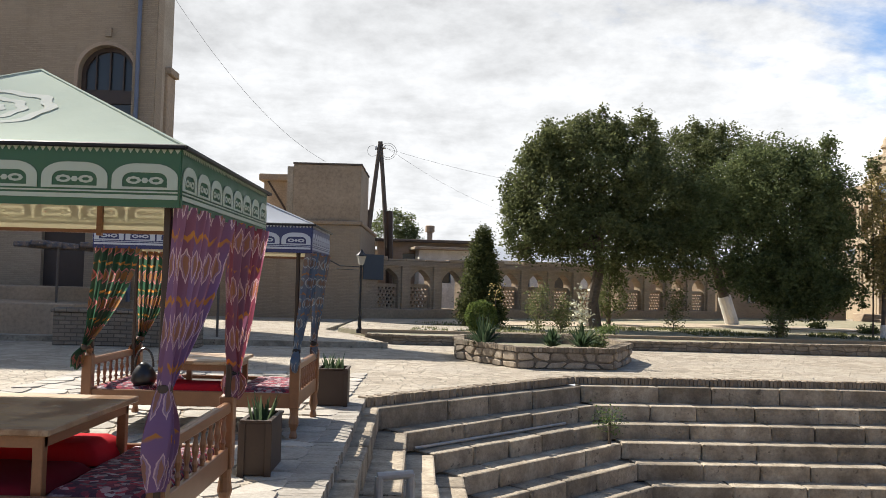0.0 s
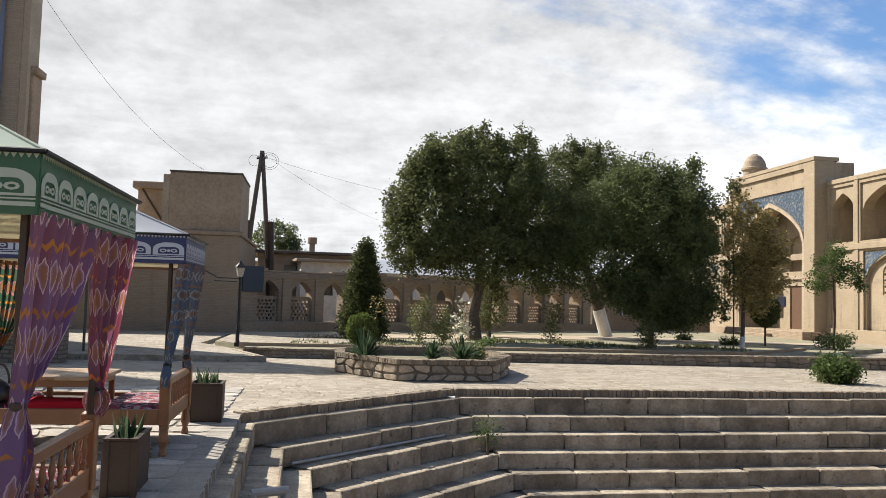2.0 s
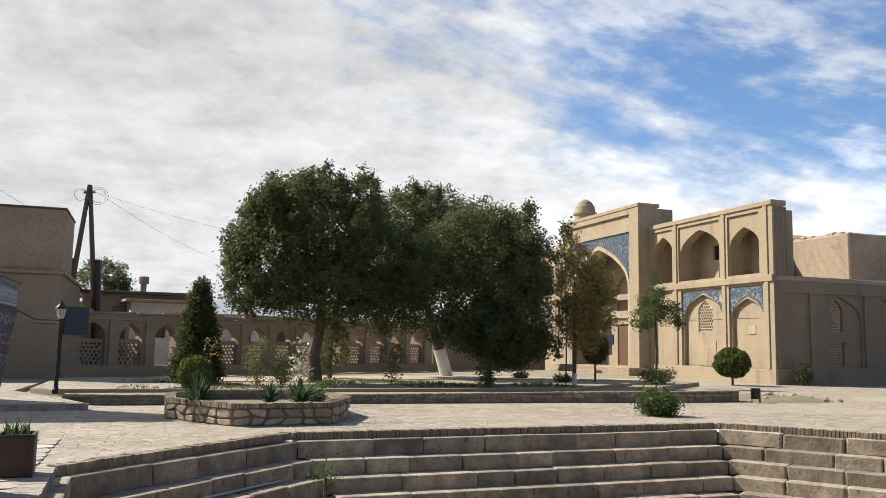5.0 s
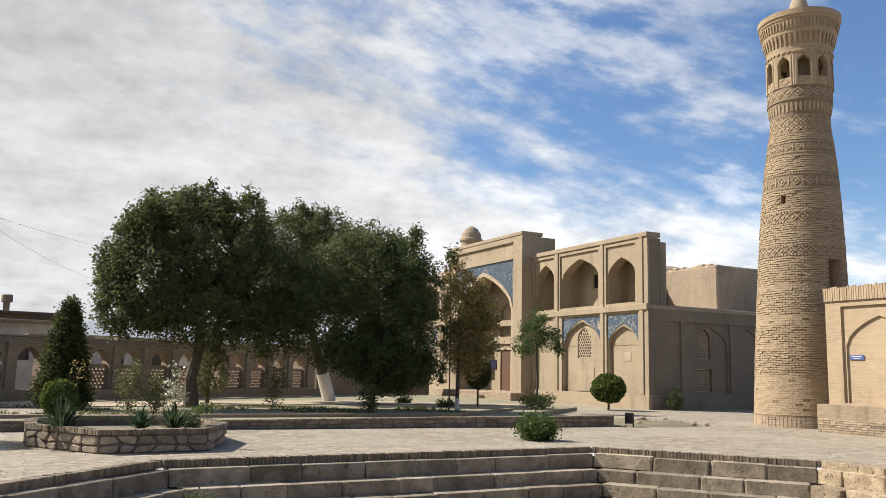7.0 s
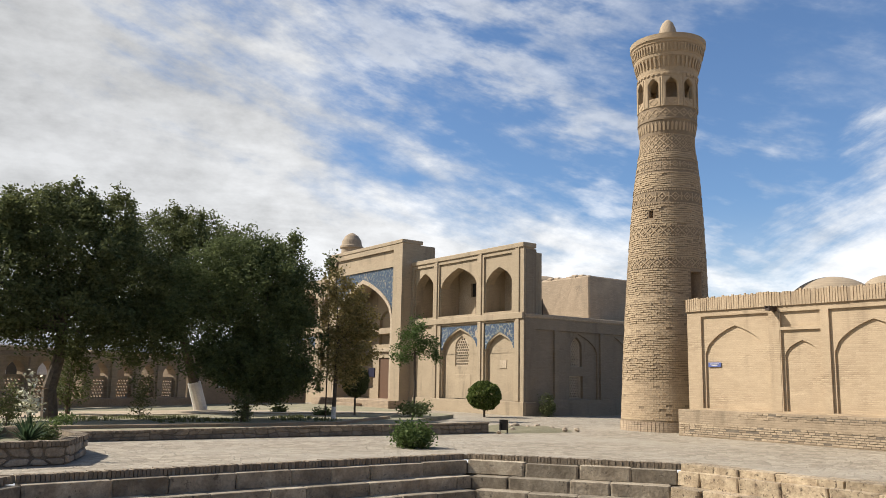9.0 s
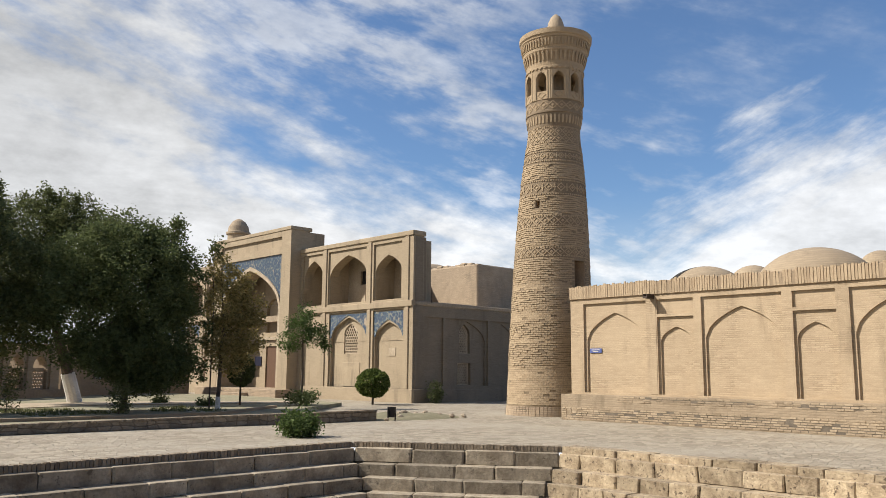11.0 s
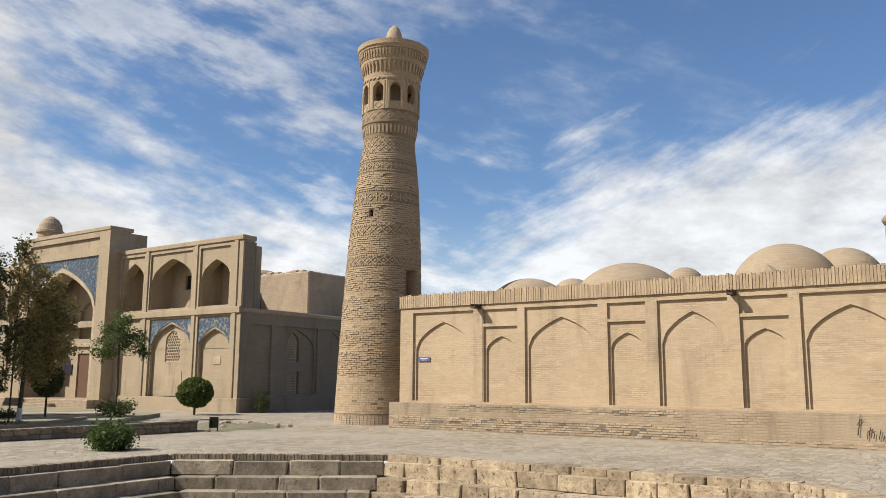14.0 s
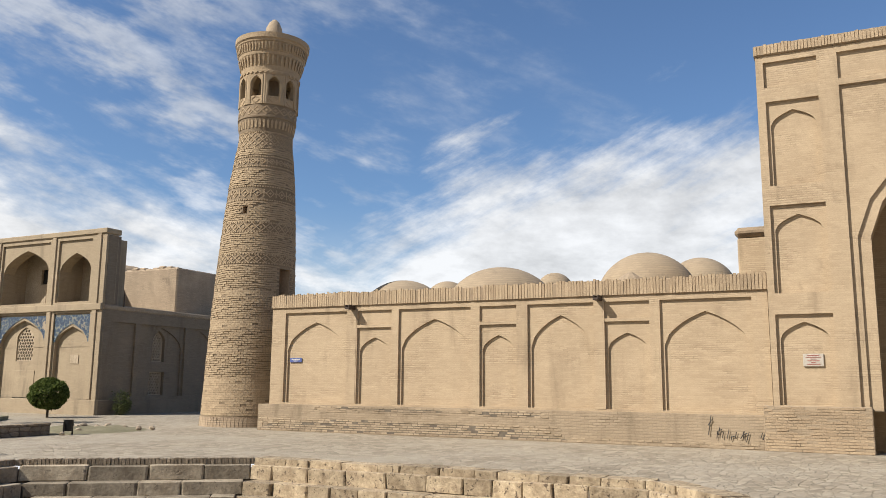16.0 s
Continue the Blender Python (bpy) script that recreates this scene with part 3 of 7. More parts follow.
def laid_bricks(name, x_face, y0, y1, z0, z1, w, h, proud, seed, mat, parent, label, lost=0.0, upright=False):
    """Weathered bricks standing proud of a wall that faces -x, some worn back or lost."""
    r = np.random.default_rng(seed)
    V, F = [], []
    rows = max(1, int(round((z1 - z0) / h)))
    for j in range(rows):
        y = y0 + (w / 2 if j % 2 and not upright else 0)
        while y < y1 - 0.02:
            ww = min(w * r.uniform(0.85, 1.12), y1 - y)
            worn = noise.noise((y * 0.7, j * 0.35, seed)) * 0.5 + 0.5
            d = proud * r.uniform(0.35, 1.0) * (0.5 + worn)
            if r.random() > lost * (0.4 + 1.2 * worn):
                za, zb = z0 + j * (z1 - z0) / rows + 0.006, z0 + (j + 1) * (z1 - z0) / rows - 0.006
                if upright:
                    zb += r.normal() * 0.022 - 0.05 * max(0.0, worn - 0.62)
                a, b = y + 0.004, y + ww - 0.004
                k = len(V)
                e = 0.006
                V += [(x_face + 0.02, a, za), (x_face + 0.02, b, za), (x_face + 0.02, b, zb), (x_face + 0.02, a, zb),
                      (x_face - d, a + e, za + e), (x_face - d, b - e, za + e), (x_face - d, b - e, zb - e), (x_face - d, a + e, zb - e)]
                F += [(k + 4, k + 5, k + 6, k + 7), (k, k + 1, k + 5, k + 4), (k + 1, k + 2, k + 6, k + 5), (k + 2, k + 3, k + 7, k + 6), (k + 3, k, k + 4, k + 7)]
            y += ww
    return tagged(soup(name, V, F, mat, parent, label), kind="stuff")


relief_m = shaft_brick("loose_brick", (0.45, 0.355, 0.245), (0.29, 0.225, 0.152), 0.5)
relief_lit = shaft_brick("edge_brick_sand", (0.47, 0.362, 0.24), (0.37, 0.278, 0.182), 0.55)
part("eroded_joints", slabbed("x", WX - 0.24, -0.02, 0.004, [(7.4, 0.04), (8.2, 0.13), (9.0, 0.30), (10.6, 0.40), (12.2, 0.41), (14.0, 0.47), (16.1, 0.46), (17.2, 0.36), (18.4, 0.32), (19.3, 0.16), (19.3, 0.04)]), mortar_m, nwall, "dark eroded mortar")
part("eroded_joints", slabbed("x", WX - 0.24, -0.02, 0.004, [(8.6, 0.74), (9.1, 0.88), (10.3, 0.90), (10.9, 0.78), (10.2, 0.69)]), mortar_m, nwall, "dark eroded mortar")
part("eroded_joints", slabbed("x", WX - 0.24, -0.02, 0.004, [(11.8, 0.80), (12.6, 0.86), (14.6, 0.90), (16.9, 0.90), (15.9, 0.82), (14.0, 0.76), (12.6, 0.76)]), mortar_m, nwall, "dark eroded mortar")
laid_bricks("plinth_bricks", WX - 0.24, 8.0, 19.4, 0.03, 0.47, 0.24, 0.073, 0.020, 3, relief_m, nwall, "worn projecting bricks of the plinth", 0.06)
laid_bricks("plinth_bricks", WX - 0.24, 2.3, 8.0, 0.02, 0.17, 0.24, 0.073, 0.016, 9, relief_m, nwall, "worn projecting bricks of the plinth", 0.25)
laid_bricks("plinth_bricks", WX - 0.24, 8.4, 17.0, 0.69, 0.91, 0.24, 0.073, 0.016, 5, relief_m, nwall, "worn projecting bricks of the plinth", 0.10)
laid_bricks("parapet_bricks", WX - 0.05, 2.05, 19.18, 4.38, 4.87, 0.095, 0.47, 0.020, 4, relief_lit, nwall, "upright bricks of the parapet", 0.05, True)

# ---- gate portal at the end of that wall ----
gate = thing("gate_portal", (WX, -3.4, 0), "tall sand-coloured brick portal with a deep arched recess", "portal")
GX, GC = WX - 0.22, -3.55
side_n = [(1.86, 0.42, 1.22, 3.66, 3.0, 3.45), (1.84, 0.42, 4.24, 6.70, 6.0, 6.43), (1.80, 0.42, 7.26, 9.72, 9.03, 9.45)]
mirror = [(2 * GC - b, 2 * GC - a, *r) for a, b, *r in side_n]
outer = rect(2 * GC - 2.02, 2.02, 1.1, 11.1)
bay = rect(2 * GC + 0.10, -0.10, 1.1, 9.95)
part("face_frames", slabbed("x", GX, -0.09, 0.0, outer, [rect(b, a, z0, z1) for a, b, z0, z1, *_ in side_n + mirror] +
     [rect(0.42, 1.82, 10.14, 10.90), rect(2 * GC + 0.10, -0.10, 10.14, 10.90), rect(2 * GC - 1.82, 2 * GC - 0.42, 10.14, 10.90), bay]), brick_sand, gate)
part("arch_layer", slabbed("x", GX, -0.17, -0.092, outer, [arch(b + 0.1, a - 0.1, z0, sp, tp) for a, b, z0, z1, sp, tp in side_n + mirror] +
     [arch(2 * GC + 0.30, -0.30, 1.1, 5.7, 8.9)]), brick_sand, gate)
part("jamb", slabbed("x", GX, -1.6, -0.172, outer, [arch(2 * GC + 0.62, -0.62, 1.1, 5.7, 8.6)]), brick_sand, gate)
for a, b in ((-0.36, 2.28), (2 * GC - 2.28, 2 * GC + 0.36)):
    part("plinth", boxes(((GX - 0.1, a, -0.05), (GX + 1.8, b, 1.2)), bevel=0.02), brick_plinth, gate)
part("parapet", boxes(((GX - 0.06, 2 * GC - 2.06, 11.102), (GX + 1.7, 2.06, 11.42)), bevel=0.03), brick_edge, gate)
laid_bricks("parapet_bricks", GX - 0.06, 2 * GC - 2.0, 2.04, 11.12, 11.41, 0.09, 0.29, 0.022, 6, relief_lit, gate, "upright bricks of the parapet", 0.05, True)
laid_bricks("plinth_bricks", GX - 0.1, -0.34, 2.26, 0.0, 1.19, 0.30, 0.075, 0.014, 7, relief_lit, gate, "worn bricks of the plinth", 0.10)
for a, b in ((-0.66, -0.1), (2 * GC + 0.1, 2 * GC + 0.66)):
    part("recess_side", boxes(((GX + 1.6, a, 0), (GX + 5.5, b, 11))), brick_sand, gate)
part("recess_back", slabbed("x", GX + 5.2, -0.5, 0, rect(2 * GC + 0.66, -0.66, 0, 11), [arch(GC - 2.3, GC - 0.6, 0.2, 2.2, 3.1), arch(GC + 0.6, GC + 2.3, 0.2, 2.2, 3.1)]), brick_sand, gate)
part("recess_top", boxes(((GX + 1.6, 2 * GC + 0.1, 9.0), (GX + 5.5, -0.1, 9.5))), brick_sand, gate)
part("plaque", boxes(((GX + 0.12, 0.72, 2.25), (GX + 0.169, 1.23, 2.59)), bevel=0.008), rough_stuff("plaque_stone", (0.50, 0.46, 0.40), (0.42, 0.385, 0.33), 6, 40), gate, "pale stone plaque")
bm = bmesh.new()
for i, w in enumerate((0.30, 0.38, 0.16, 0.30, 0.12, 0.34)):
    box(bm, (GX + 0.114, 0.975 - w / 2, 2.535 - i * 0.047), (GX + 0.122, 0.975 + w / 2, 2.553 - i * 0.047))
part("plaque_lines", bm, rough_stuff("engraved_red", (0.35, 0.12, 0.10), (0.28, 0.10, 0.08), 8, 30), gate)
part("roof_block", boxes(((WX + 2.4, 2.1, 4.4), (WX + 4.2, 3.05, 6.3)), bevel=0.05), brick_sand, gate)
part("roof_block_cap", boxes(((WX + 2.3, 2.1, 6.302), (WX + 4.3, 3.12, 6.62)), bevel=0.12), brick_edge, gate)

# roof domes behind the wall
dome_m = brickwork("dome_brick", (0.36, 0.285, 0.195), (0.29, 0.225, 0.155), (0.22, 0.17, 0.115), course=0.09, length=0.3, stain=0.6)
for y, x, rad, top in ((17.15, 31.05, 1.90, 6.07), (12.45, 30.55, 2.28, 6.31), (6.60, 30.3, 1.86, 6.51),
                       (5.4, 34.6, 1.45, 6.86), (12.05, 36.0, 0.85, 6.76), (17.5, 36.0, 1.15, 6.62)):
    d = thing("roof_dome", (x, y, 4.4), "low sand-coloured brick dome on the flat roof", "dome", "domes on the roof")
    foot = max(0.0, top - rad - 4.42)
    prof = [(rad, 0)] + [(rad * math.cos(a), foot + (top - 4.42 - foot) * math.sin(a)) for a in [math.pi / 2 * i / 14 for i in range(1, 14)]] + [(0.02, top - 4.42)]
    part("shell", lathe(bmesh.new(), prof, (x, y, 4.42), 36), dome_m, d, smooth=True)
vent = thing("roof_vent", (27.6, 6.55, 4.4), "small clay-plastered peaked roof vent", "vent")
part("hood", lathe(bmesh.new(), [(0.75, 0), (0.62, 0.55), (0.40, 0.82), (0.06, 1.05)], (27.6, 6.55, 4.42), 10), clay, vent)

# ---- minaret ----
MX, MY = 26.75, 21.9
LEAN = (0.020, -0.018)
minaret = thing("minaret", (MX, MY, 0), "tall tapering brick minaret with patterned bands and a lantern", "minaret")


shaft_m = shaft_brick("shaft_brick", (0.425, 0.325, 0.21), (0.35, 0.262, 0.167), 0.35)
# mortar joints; the dark tone also paints recess shadow behind the raised patterns
joint_m = rough_stuff("shaft_joint_recess_shade", (0.25, 0.188, 0.122), (0.18, 0.134, 0.087), 1.5, 24, bump=0.8)
SHAFT = [(0.0, 1.75), (2.0, 1.70), (4.0, 1.645), (5.3, 1.59), (6.72, 1.53), (7.97, 1.455), (9.5, 1.345), (10.3, 1.26), (10.9, 1.19), (11.4, 1.11),
         (11.84, 1.085), (11.86, 1.10), (12.42, 1.185), (12.44, 1.215), (12.52, 1.215), (12.54, 1.19), (13.0, 1.19), (13.02, 1.0), (13.05, 0.95)]
DOOR = (46.0, 4.62, 6.17, 10.4)                 # degrees to one side of the square, sill, head, half-width in degrees
SLIT = (-26.0, 8.33, 8.64, 3.9)
view_a = math.atan2(-MY, -MX)


def shaft_radius(z):
    return float(np.interp(z, [q[0] for q in SHAFT], [q[1] for q in SHAFT]))


def on_shaft(a, z, r):
    return (MX + LEAN[0] * z + r * math.cos(a), MY + LEAN[1] * z + r * math.sin(a), z)


def in_hole(a, z, more=0.0):
    for off, z0, z1, half in (DOOR, SLIT):
        d = (a - view_a - radians(off) + math.pi) % (2 * math.pi) - math.pi
        if abs(d) < radians(half + more) and z0 - more * 0.02 < z < z1 + more * 0.02:
            return True
    return False


# the round body, with its two openings cut through it and walled inside
levels = sorted({q[0] for q in SHAFT} | set(np.linspace(0.3, 11.2, 36).tolist()) | {DOOR[1], DOOR[2], SLIT[1], SLIT[2]})
turns = sorted({(2 * math.pi * k / 96) for k in range(96)} | {(view_a + radians(o + s * h)) % (2 * math.pi) for o, _, _, h in (DOOR, SLIT) for s in (-1, 1)})
n = len(turns)
V = [on_shaft(a, z, shaft_radius(z)) for z in levels for a in turns]
F = []
for j in range(len(levels) - 1):
    for i in range(n):
        i2 = (i + 1) % n
        mid_a = (turns[i] + (turns[i2] if i2 else 2 * math.pi)) / 2
        if not in_hole(mid_a, (levels[j] + levels[j + 1]) / 2):
            F.append((j * n + i, j * n + i2, (j + 1) * n + i2, (j + 1) * n + i))
F.append(tuple(range((len(levels) - 1) * n, len(levels) * n)))
soup("shaft", V, F, joint_m, minaret)
for off, z0, z1, half in (DOOR, SLIT):
    a0, a1 = view_a + radians(off - half), view_a + radians(off + half)
    r0, r1 = shaft_radius((z0 + z1) / 2), shaft_radius((z0 + z1) / 2) - 1.25
    c = [on_shaft(a, z, r) for r in (r0, r1) for a, z in ((a0, z0), (a1, z0), (a1, z1), (a0, z1))]
    soup("opening", c, [(0, 1, 5, 4), (1, 2, 6, 5), (2, 3, 7, 6), (3, 0, 4, 7), (4, 5, 6, 7)], clay_dark, minaret, "deep window opening")


def raised(name, polys, out, mat, label="", under=0.004):
    """Pieces of brick raised from the shaft: each an outline in (angle, height), pushed out by its own depth."""
    V, F = [], []
    for q in polys:
        d = out
        if isinstance(q, tuple):
            q, d = q
        k, m = len(V), len(q)
        V += [on_shaft(a, z, shaft_radius(z) - under) for a, z in q] + [on_shaft(a, z, shaft_radius(z) + d) for a, z in q]
        F.append(tuple(range(k + m, k + 2 * m)))
        F += [(k + i, k + (i + 1) % m, k + m + (i + 1) % m, k + m + i) for i in range(m)]
    return tagged(soup(name, V, F, mat, minaret, label), kind="stuff")


def bar(a0, z0, a1, z1, w):
    """A bar of even width w from one point of the shaft to another."""
    r = shaft_radius((z0 + z1) / 2)
    dx, dz = (a1 - a0) * r, z1 - z0
    L = math.hypot(dx, dz)
    px, pz = -dz / L * w / 2 / r, dx / L * w / 2
    return [(a0 - px, z0 - pz), (a1 - px, z1 - pz), (a1 + px, z1 + pz), (a0 + px, z0 + pz)]


def diamond(a, z, da, dz):
    return [(a, z - dz), (a + da, z), (a, z + dz), (a - da, z)]


BELTS = [(11.16, 11.80, "net", 22), (10.36, 10.74, "stars", 20), (8.93, 9.46, "stars", 17), (7.62, 7.96, "net", 26), (6.36, 6.66, "net", 28)]
PLAIN = [(5.0, 5.24), (3.70, 4.08), (2.88, 2.95)]
for z0, z1, kind, n in BELTS:
    zc, h, da = (z0 + z1) / 2, (z1 - z0) / 2, math.pi / n
    polys = []
    for k in range(n):
        a = 2 * math.pi * k / n
        if kind == "net":
            rows = 2 if h > 0.25 else 1
            for j in range(rows):
                c, e = z0 + h * 2 * (j + 0.5) / rows, h / rows
                for s, t in ((-1, -1), (-1, 1), (1, -1), (1, 1)):
                    polys.append(bar(a, c + t * e, a + s * da, c, 0.036))
                polys.append(diamond(a, c, da * 0.40, e * 0.42))
                polys.append(diamond(a + da, c + e, da * 0.32, e * 0.32) if j < rows - 1 else diamond(a, c, da * 0.16, e * 0.15))
        else:
            e = h * 0.62
            for s, t in ((-1, -1), (-1, 1), (1, -1), (1, 1)):
                polys.append(bar(a, zc + t * e, a + s * da * 0.62, zc, 0.034))
            polys.append(diamond(a, zc, da * 0.26, e * 0.34))
            polys.append(bar(a + da, zc - e, a + da, zc + e, 0.045))
            polys.append(bar(a + da * 0.75, zc, a + da * 1.25, zc, 0.040))
    # toothed border courses above and below
    for z, t in ((z0 - 0.02, 0.055), (z1 + 0.02, 0.055)):
        for k in range(84):
            a = 2 * math.pi * k / 84
            polys.append([(a, z - t / 2), (a + 0.048, z - t / 2), (a + 0.048, z + t / 2), (a, z + t / 2)])
    raised("ornament_band", [q for q in polys if not in_hole(q[0][0], q[0][1], 2.0)], 0.024, shaft_m, "raised brick pattern band")

# courses of the shaft between the belts, laid in shallow zigzags
rb = np.random.default_rng(12)
courses = []
z, j = 0.44, 0
while z < 11.12:
    if not any(z0 - 0.12 < z < z1 + 0.04 for z0, z1, *_ in BELTS):
        flat_zone = any(z0 - 0.04 < z < z1 for z0, z1 in PLAIN)
        calm = flat_zone or z < 1.9
        n = 46
        for i in range(n):
            a = 2 * math.pi * (i + 0.5 * (j % 2)) / n
            w = 2 * math.pi / n * (0.93 if not calm else 0.985)
            if in_hole(a + w / 2, z + 0.04, 4.0):
                continue
            wave = 0.0 if calm else 0.019 * (2 * abs(((i + (j // 6) * 1.5) / 4.6) % 1.0 * 2 - 1) - 1)
            h = 0.078 if calm else 0.061
            d = 0.012 + (0.004 if calm else 0.018) * rb.random() + (0.010 if not calm and (i // 2 + j // 2) % 2 else 0)
            if rb.random() < 0.03:
                continue
            w2 = 0.0 if calm else 0.019 * (2 * abs(((i + 1 + (j // 6) * 1.5) / 4.6) % 1.0 * 2 - 1) - 1)
            courses.append(([(a, z + wave), (a + w, z + w2), (a + w, z + h + w2), (a, z + h + wave)], d))
    z += 0.086
    j += 1
raised("brick_facing", courses, 0.02, shaft_m, "brick courses of the shaft")
raised("corbel_course", [[(a - 0.030, 12.00), (a + 0.030, 12.00), (a + 0.044, 12.28), (a, 12.36), (a - 0.044, 12.28)] for a in [2 * math.pi * k / 44 for k in range(44)]], 0.022, shaft_m, "corbelled brick niches")
lozenges = []
for k in range(20):
    a, da = 2 * math.pi * k / 20, math.pi / 20
    for s, t in ((-1, -1), (-1, 1), (1, -1), (1, 1)):
        lozenges.append(bar(a, 12.74 + t * 0.17, a + s * da, 12.74, 0.036))
    lozenges.append(diamond(a, 12.74, da * 0.42, 0.07))
raised("ornament_band", lozenges, 0.020, shaft_m, "raised brick pattern band")
raised("foot_course", [([(a - 0.038, 0.0), (a + 0.038, 0.0), (a + 0.038, 0.37), (a - 0.038, 0.37)], 0.02 + 0.02 * rb.random()) for a in [2 * math.pi * k / 74 for k in range(74)]], 0.03, brick_old, "upright brick foot course")
part("lantern_core", lathe(bmesh.new(), [(0.45, 13.0), (0.45, 14.6)], (MX, MY, 0), 16, LEAN), joint_m, minaret)
crown = [(1.10, 14.27), (1.215, 14.275), (1.225, 14.44), (1.215, 14.46), (1.235, 14.66), (1.29, 15.02), (1.36, 15.12), (1.375, 15.24), (1.40, 15.27), (1.45, 15.62), (1.49, 15.66), (1.50, 15.72), (1.555, 15.78), (1.565, 15.99), (1.53, 16.0), (1.45, 15.93), (0.4, 15.98)]
part("crown", lathe(bmesh.new(), crown, (MX, MY, 0), 72, LEAN), shaft_m, minaret)
part("finial", lathe(bmesh.new(), [(0.42, 16.03), (0.40, 16.45), (0.33, 16.8), (0.22, 17.05), (0.08, 17.19), (0.01, 17.22)], (MX, MY, 0), 20, LEAN), clay, minaret, smooth=True)
for z0, z1, r0, r1, n, w in ((14.66, 15.10, 1.240, 1.36, 44, 0.056), (15.28, 15.62, 1.405, 1.475, 64, 0.042), (14.29, 14.43, 1.225, 1.235, 36, 0.10)):
    V, F = [], []
    for k in range(n):
        a = 2 * math.pi * k / n
        tilt = 0.05 if z0 < 14.5 else 0.0
        q = [(a - w / r0 * 0.45, z0 + 0.02), (a + w / r0 * 0.45, z0 + 0.02 + tilt), (a + w / r0 * 0.8, z1 - 0.05 + tilt * 0.5), (a, z1), (a - w / r0 * 0.8, z1 - 0.05)]
        b = len(V)
        V += [on_shaft(p, zz, r0 + (r1 - r0) * (zz - z0) / (z1 - z0) - 0.05) for p, zz in q] + [on_shaft(p, zz, r0 + (r1 - r0) * (zz - z0) / (z1 - z0) + 0.030) for p, zz in q]
        F.append(tuple(range(b + 5, b + 10)))
        F += [(b + i, b + (i + 1) % 5, b + 5 + (i + 1) % 5, b + 5 + i) for i in range(5)]
    tagged(soup("stalactite_row", V, F, shaft_m, minaret, "row of small brick stalactites"), kind="stuff")
# ten arched openings of the lantern
for k in range(10):
    a0 = view_a + math.radians(36 * k + 8.5)
    bm = slabbed("y", 0.0, -0.16, 0.02, rect(-0.385, 0.385, 13.0, 14.28), [arch(-0.225, 0.225, 13.36, 13.93, 14.20)])
    sheet(bm, "y", 0.0, 0.02, 0.05, rect(-0.30, 0.30, 13.0, 14.26), [arch(-0.25, 0.25, 13.02, 13.93, 14.235)])
    for s in (-1, 1):
        for t in (-1, 1):
            rod(bm, (0.0, -0.02, 13.20 + t * 0.14), (s * 0.19, -0.02, 13.20), 0.022, 0.022, 4)
    z = 13.6
    bmesh.ops.transform(bm, verts=bm.verts, matrix=Matrix.Translation((MX + LEAN[0] * z, MY + LEAN[1] * z, 0)) @ Matrix.Rotation(a0 + math.pi / 2, 4, "Z") @ Matrix.Translation((0, -1.165, 0)))
    part("lantern_bay", bm, shaft_m, minaret)
    for off in (-3.6, 3.6):
        c = a0 + math.radians(18 + off)
        part("colonnette", rod(bmesh.new(), on_shaft(c, 13.02, 1.20), on_shaft(c, 14.0, 1.20), 0.042, 0.036, 8), brick_face, minaret)

# ---- facade of the second madrasa ----
FX = 29.9
house = thing("madrasa_facade", (FX, 45, 0), "two-storey sand brick madrasa front with arched loggias and blue mosaic", "building")


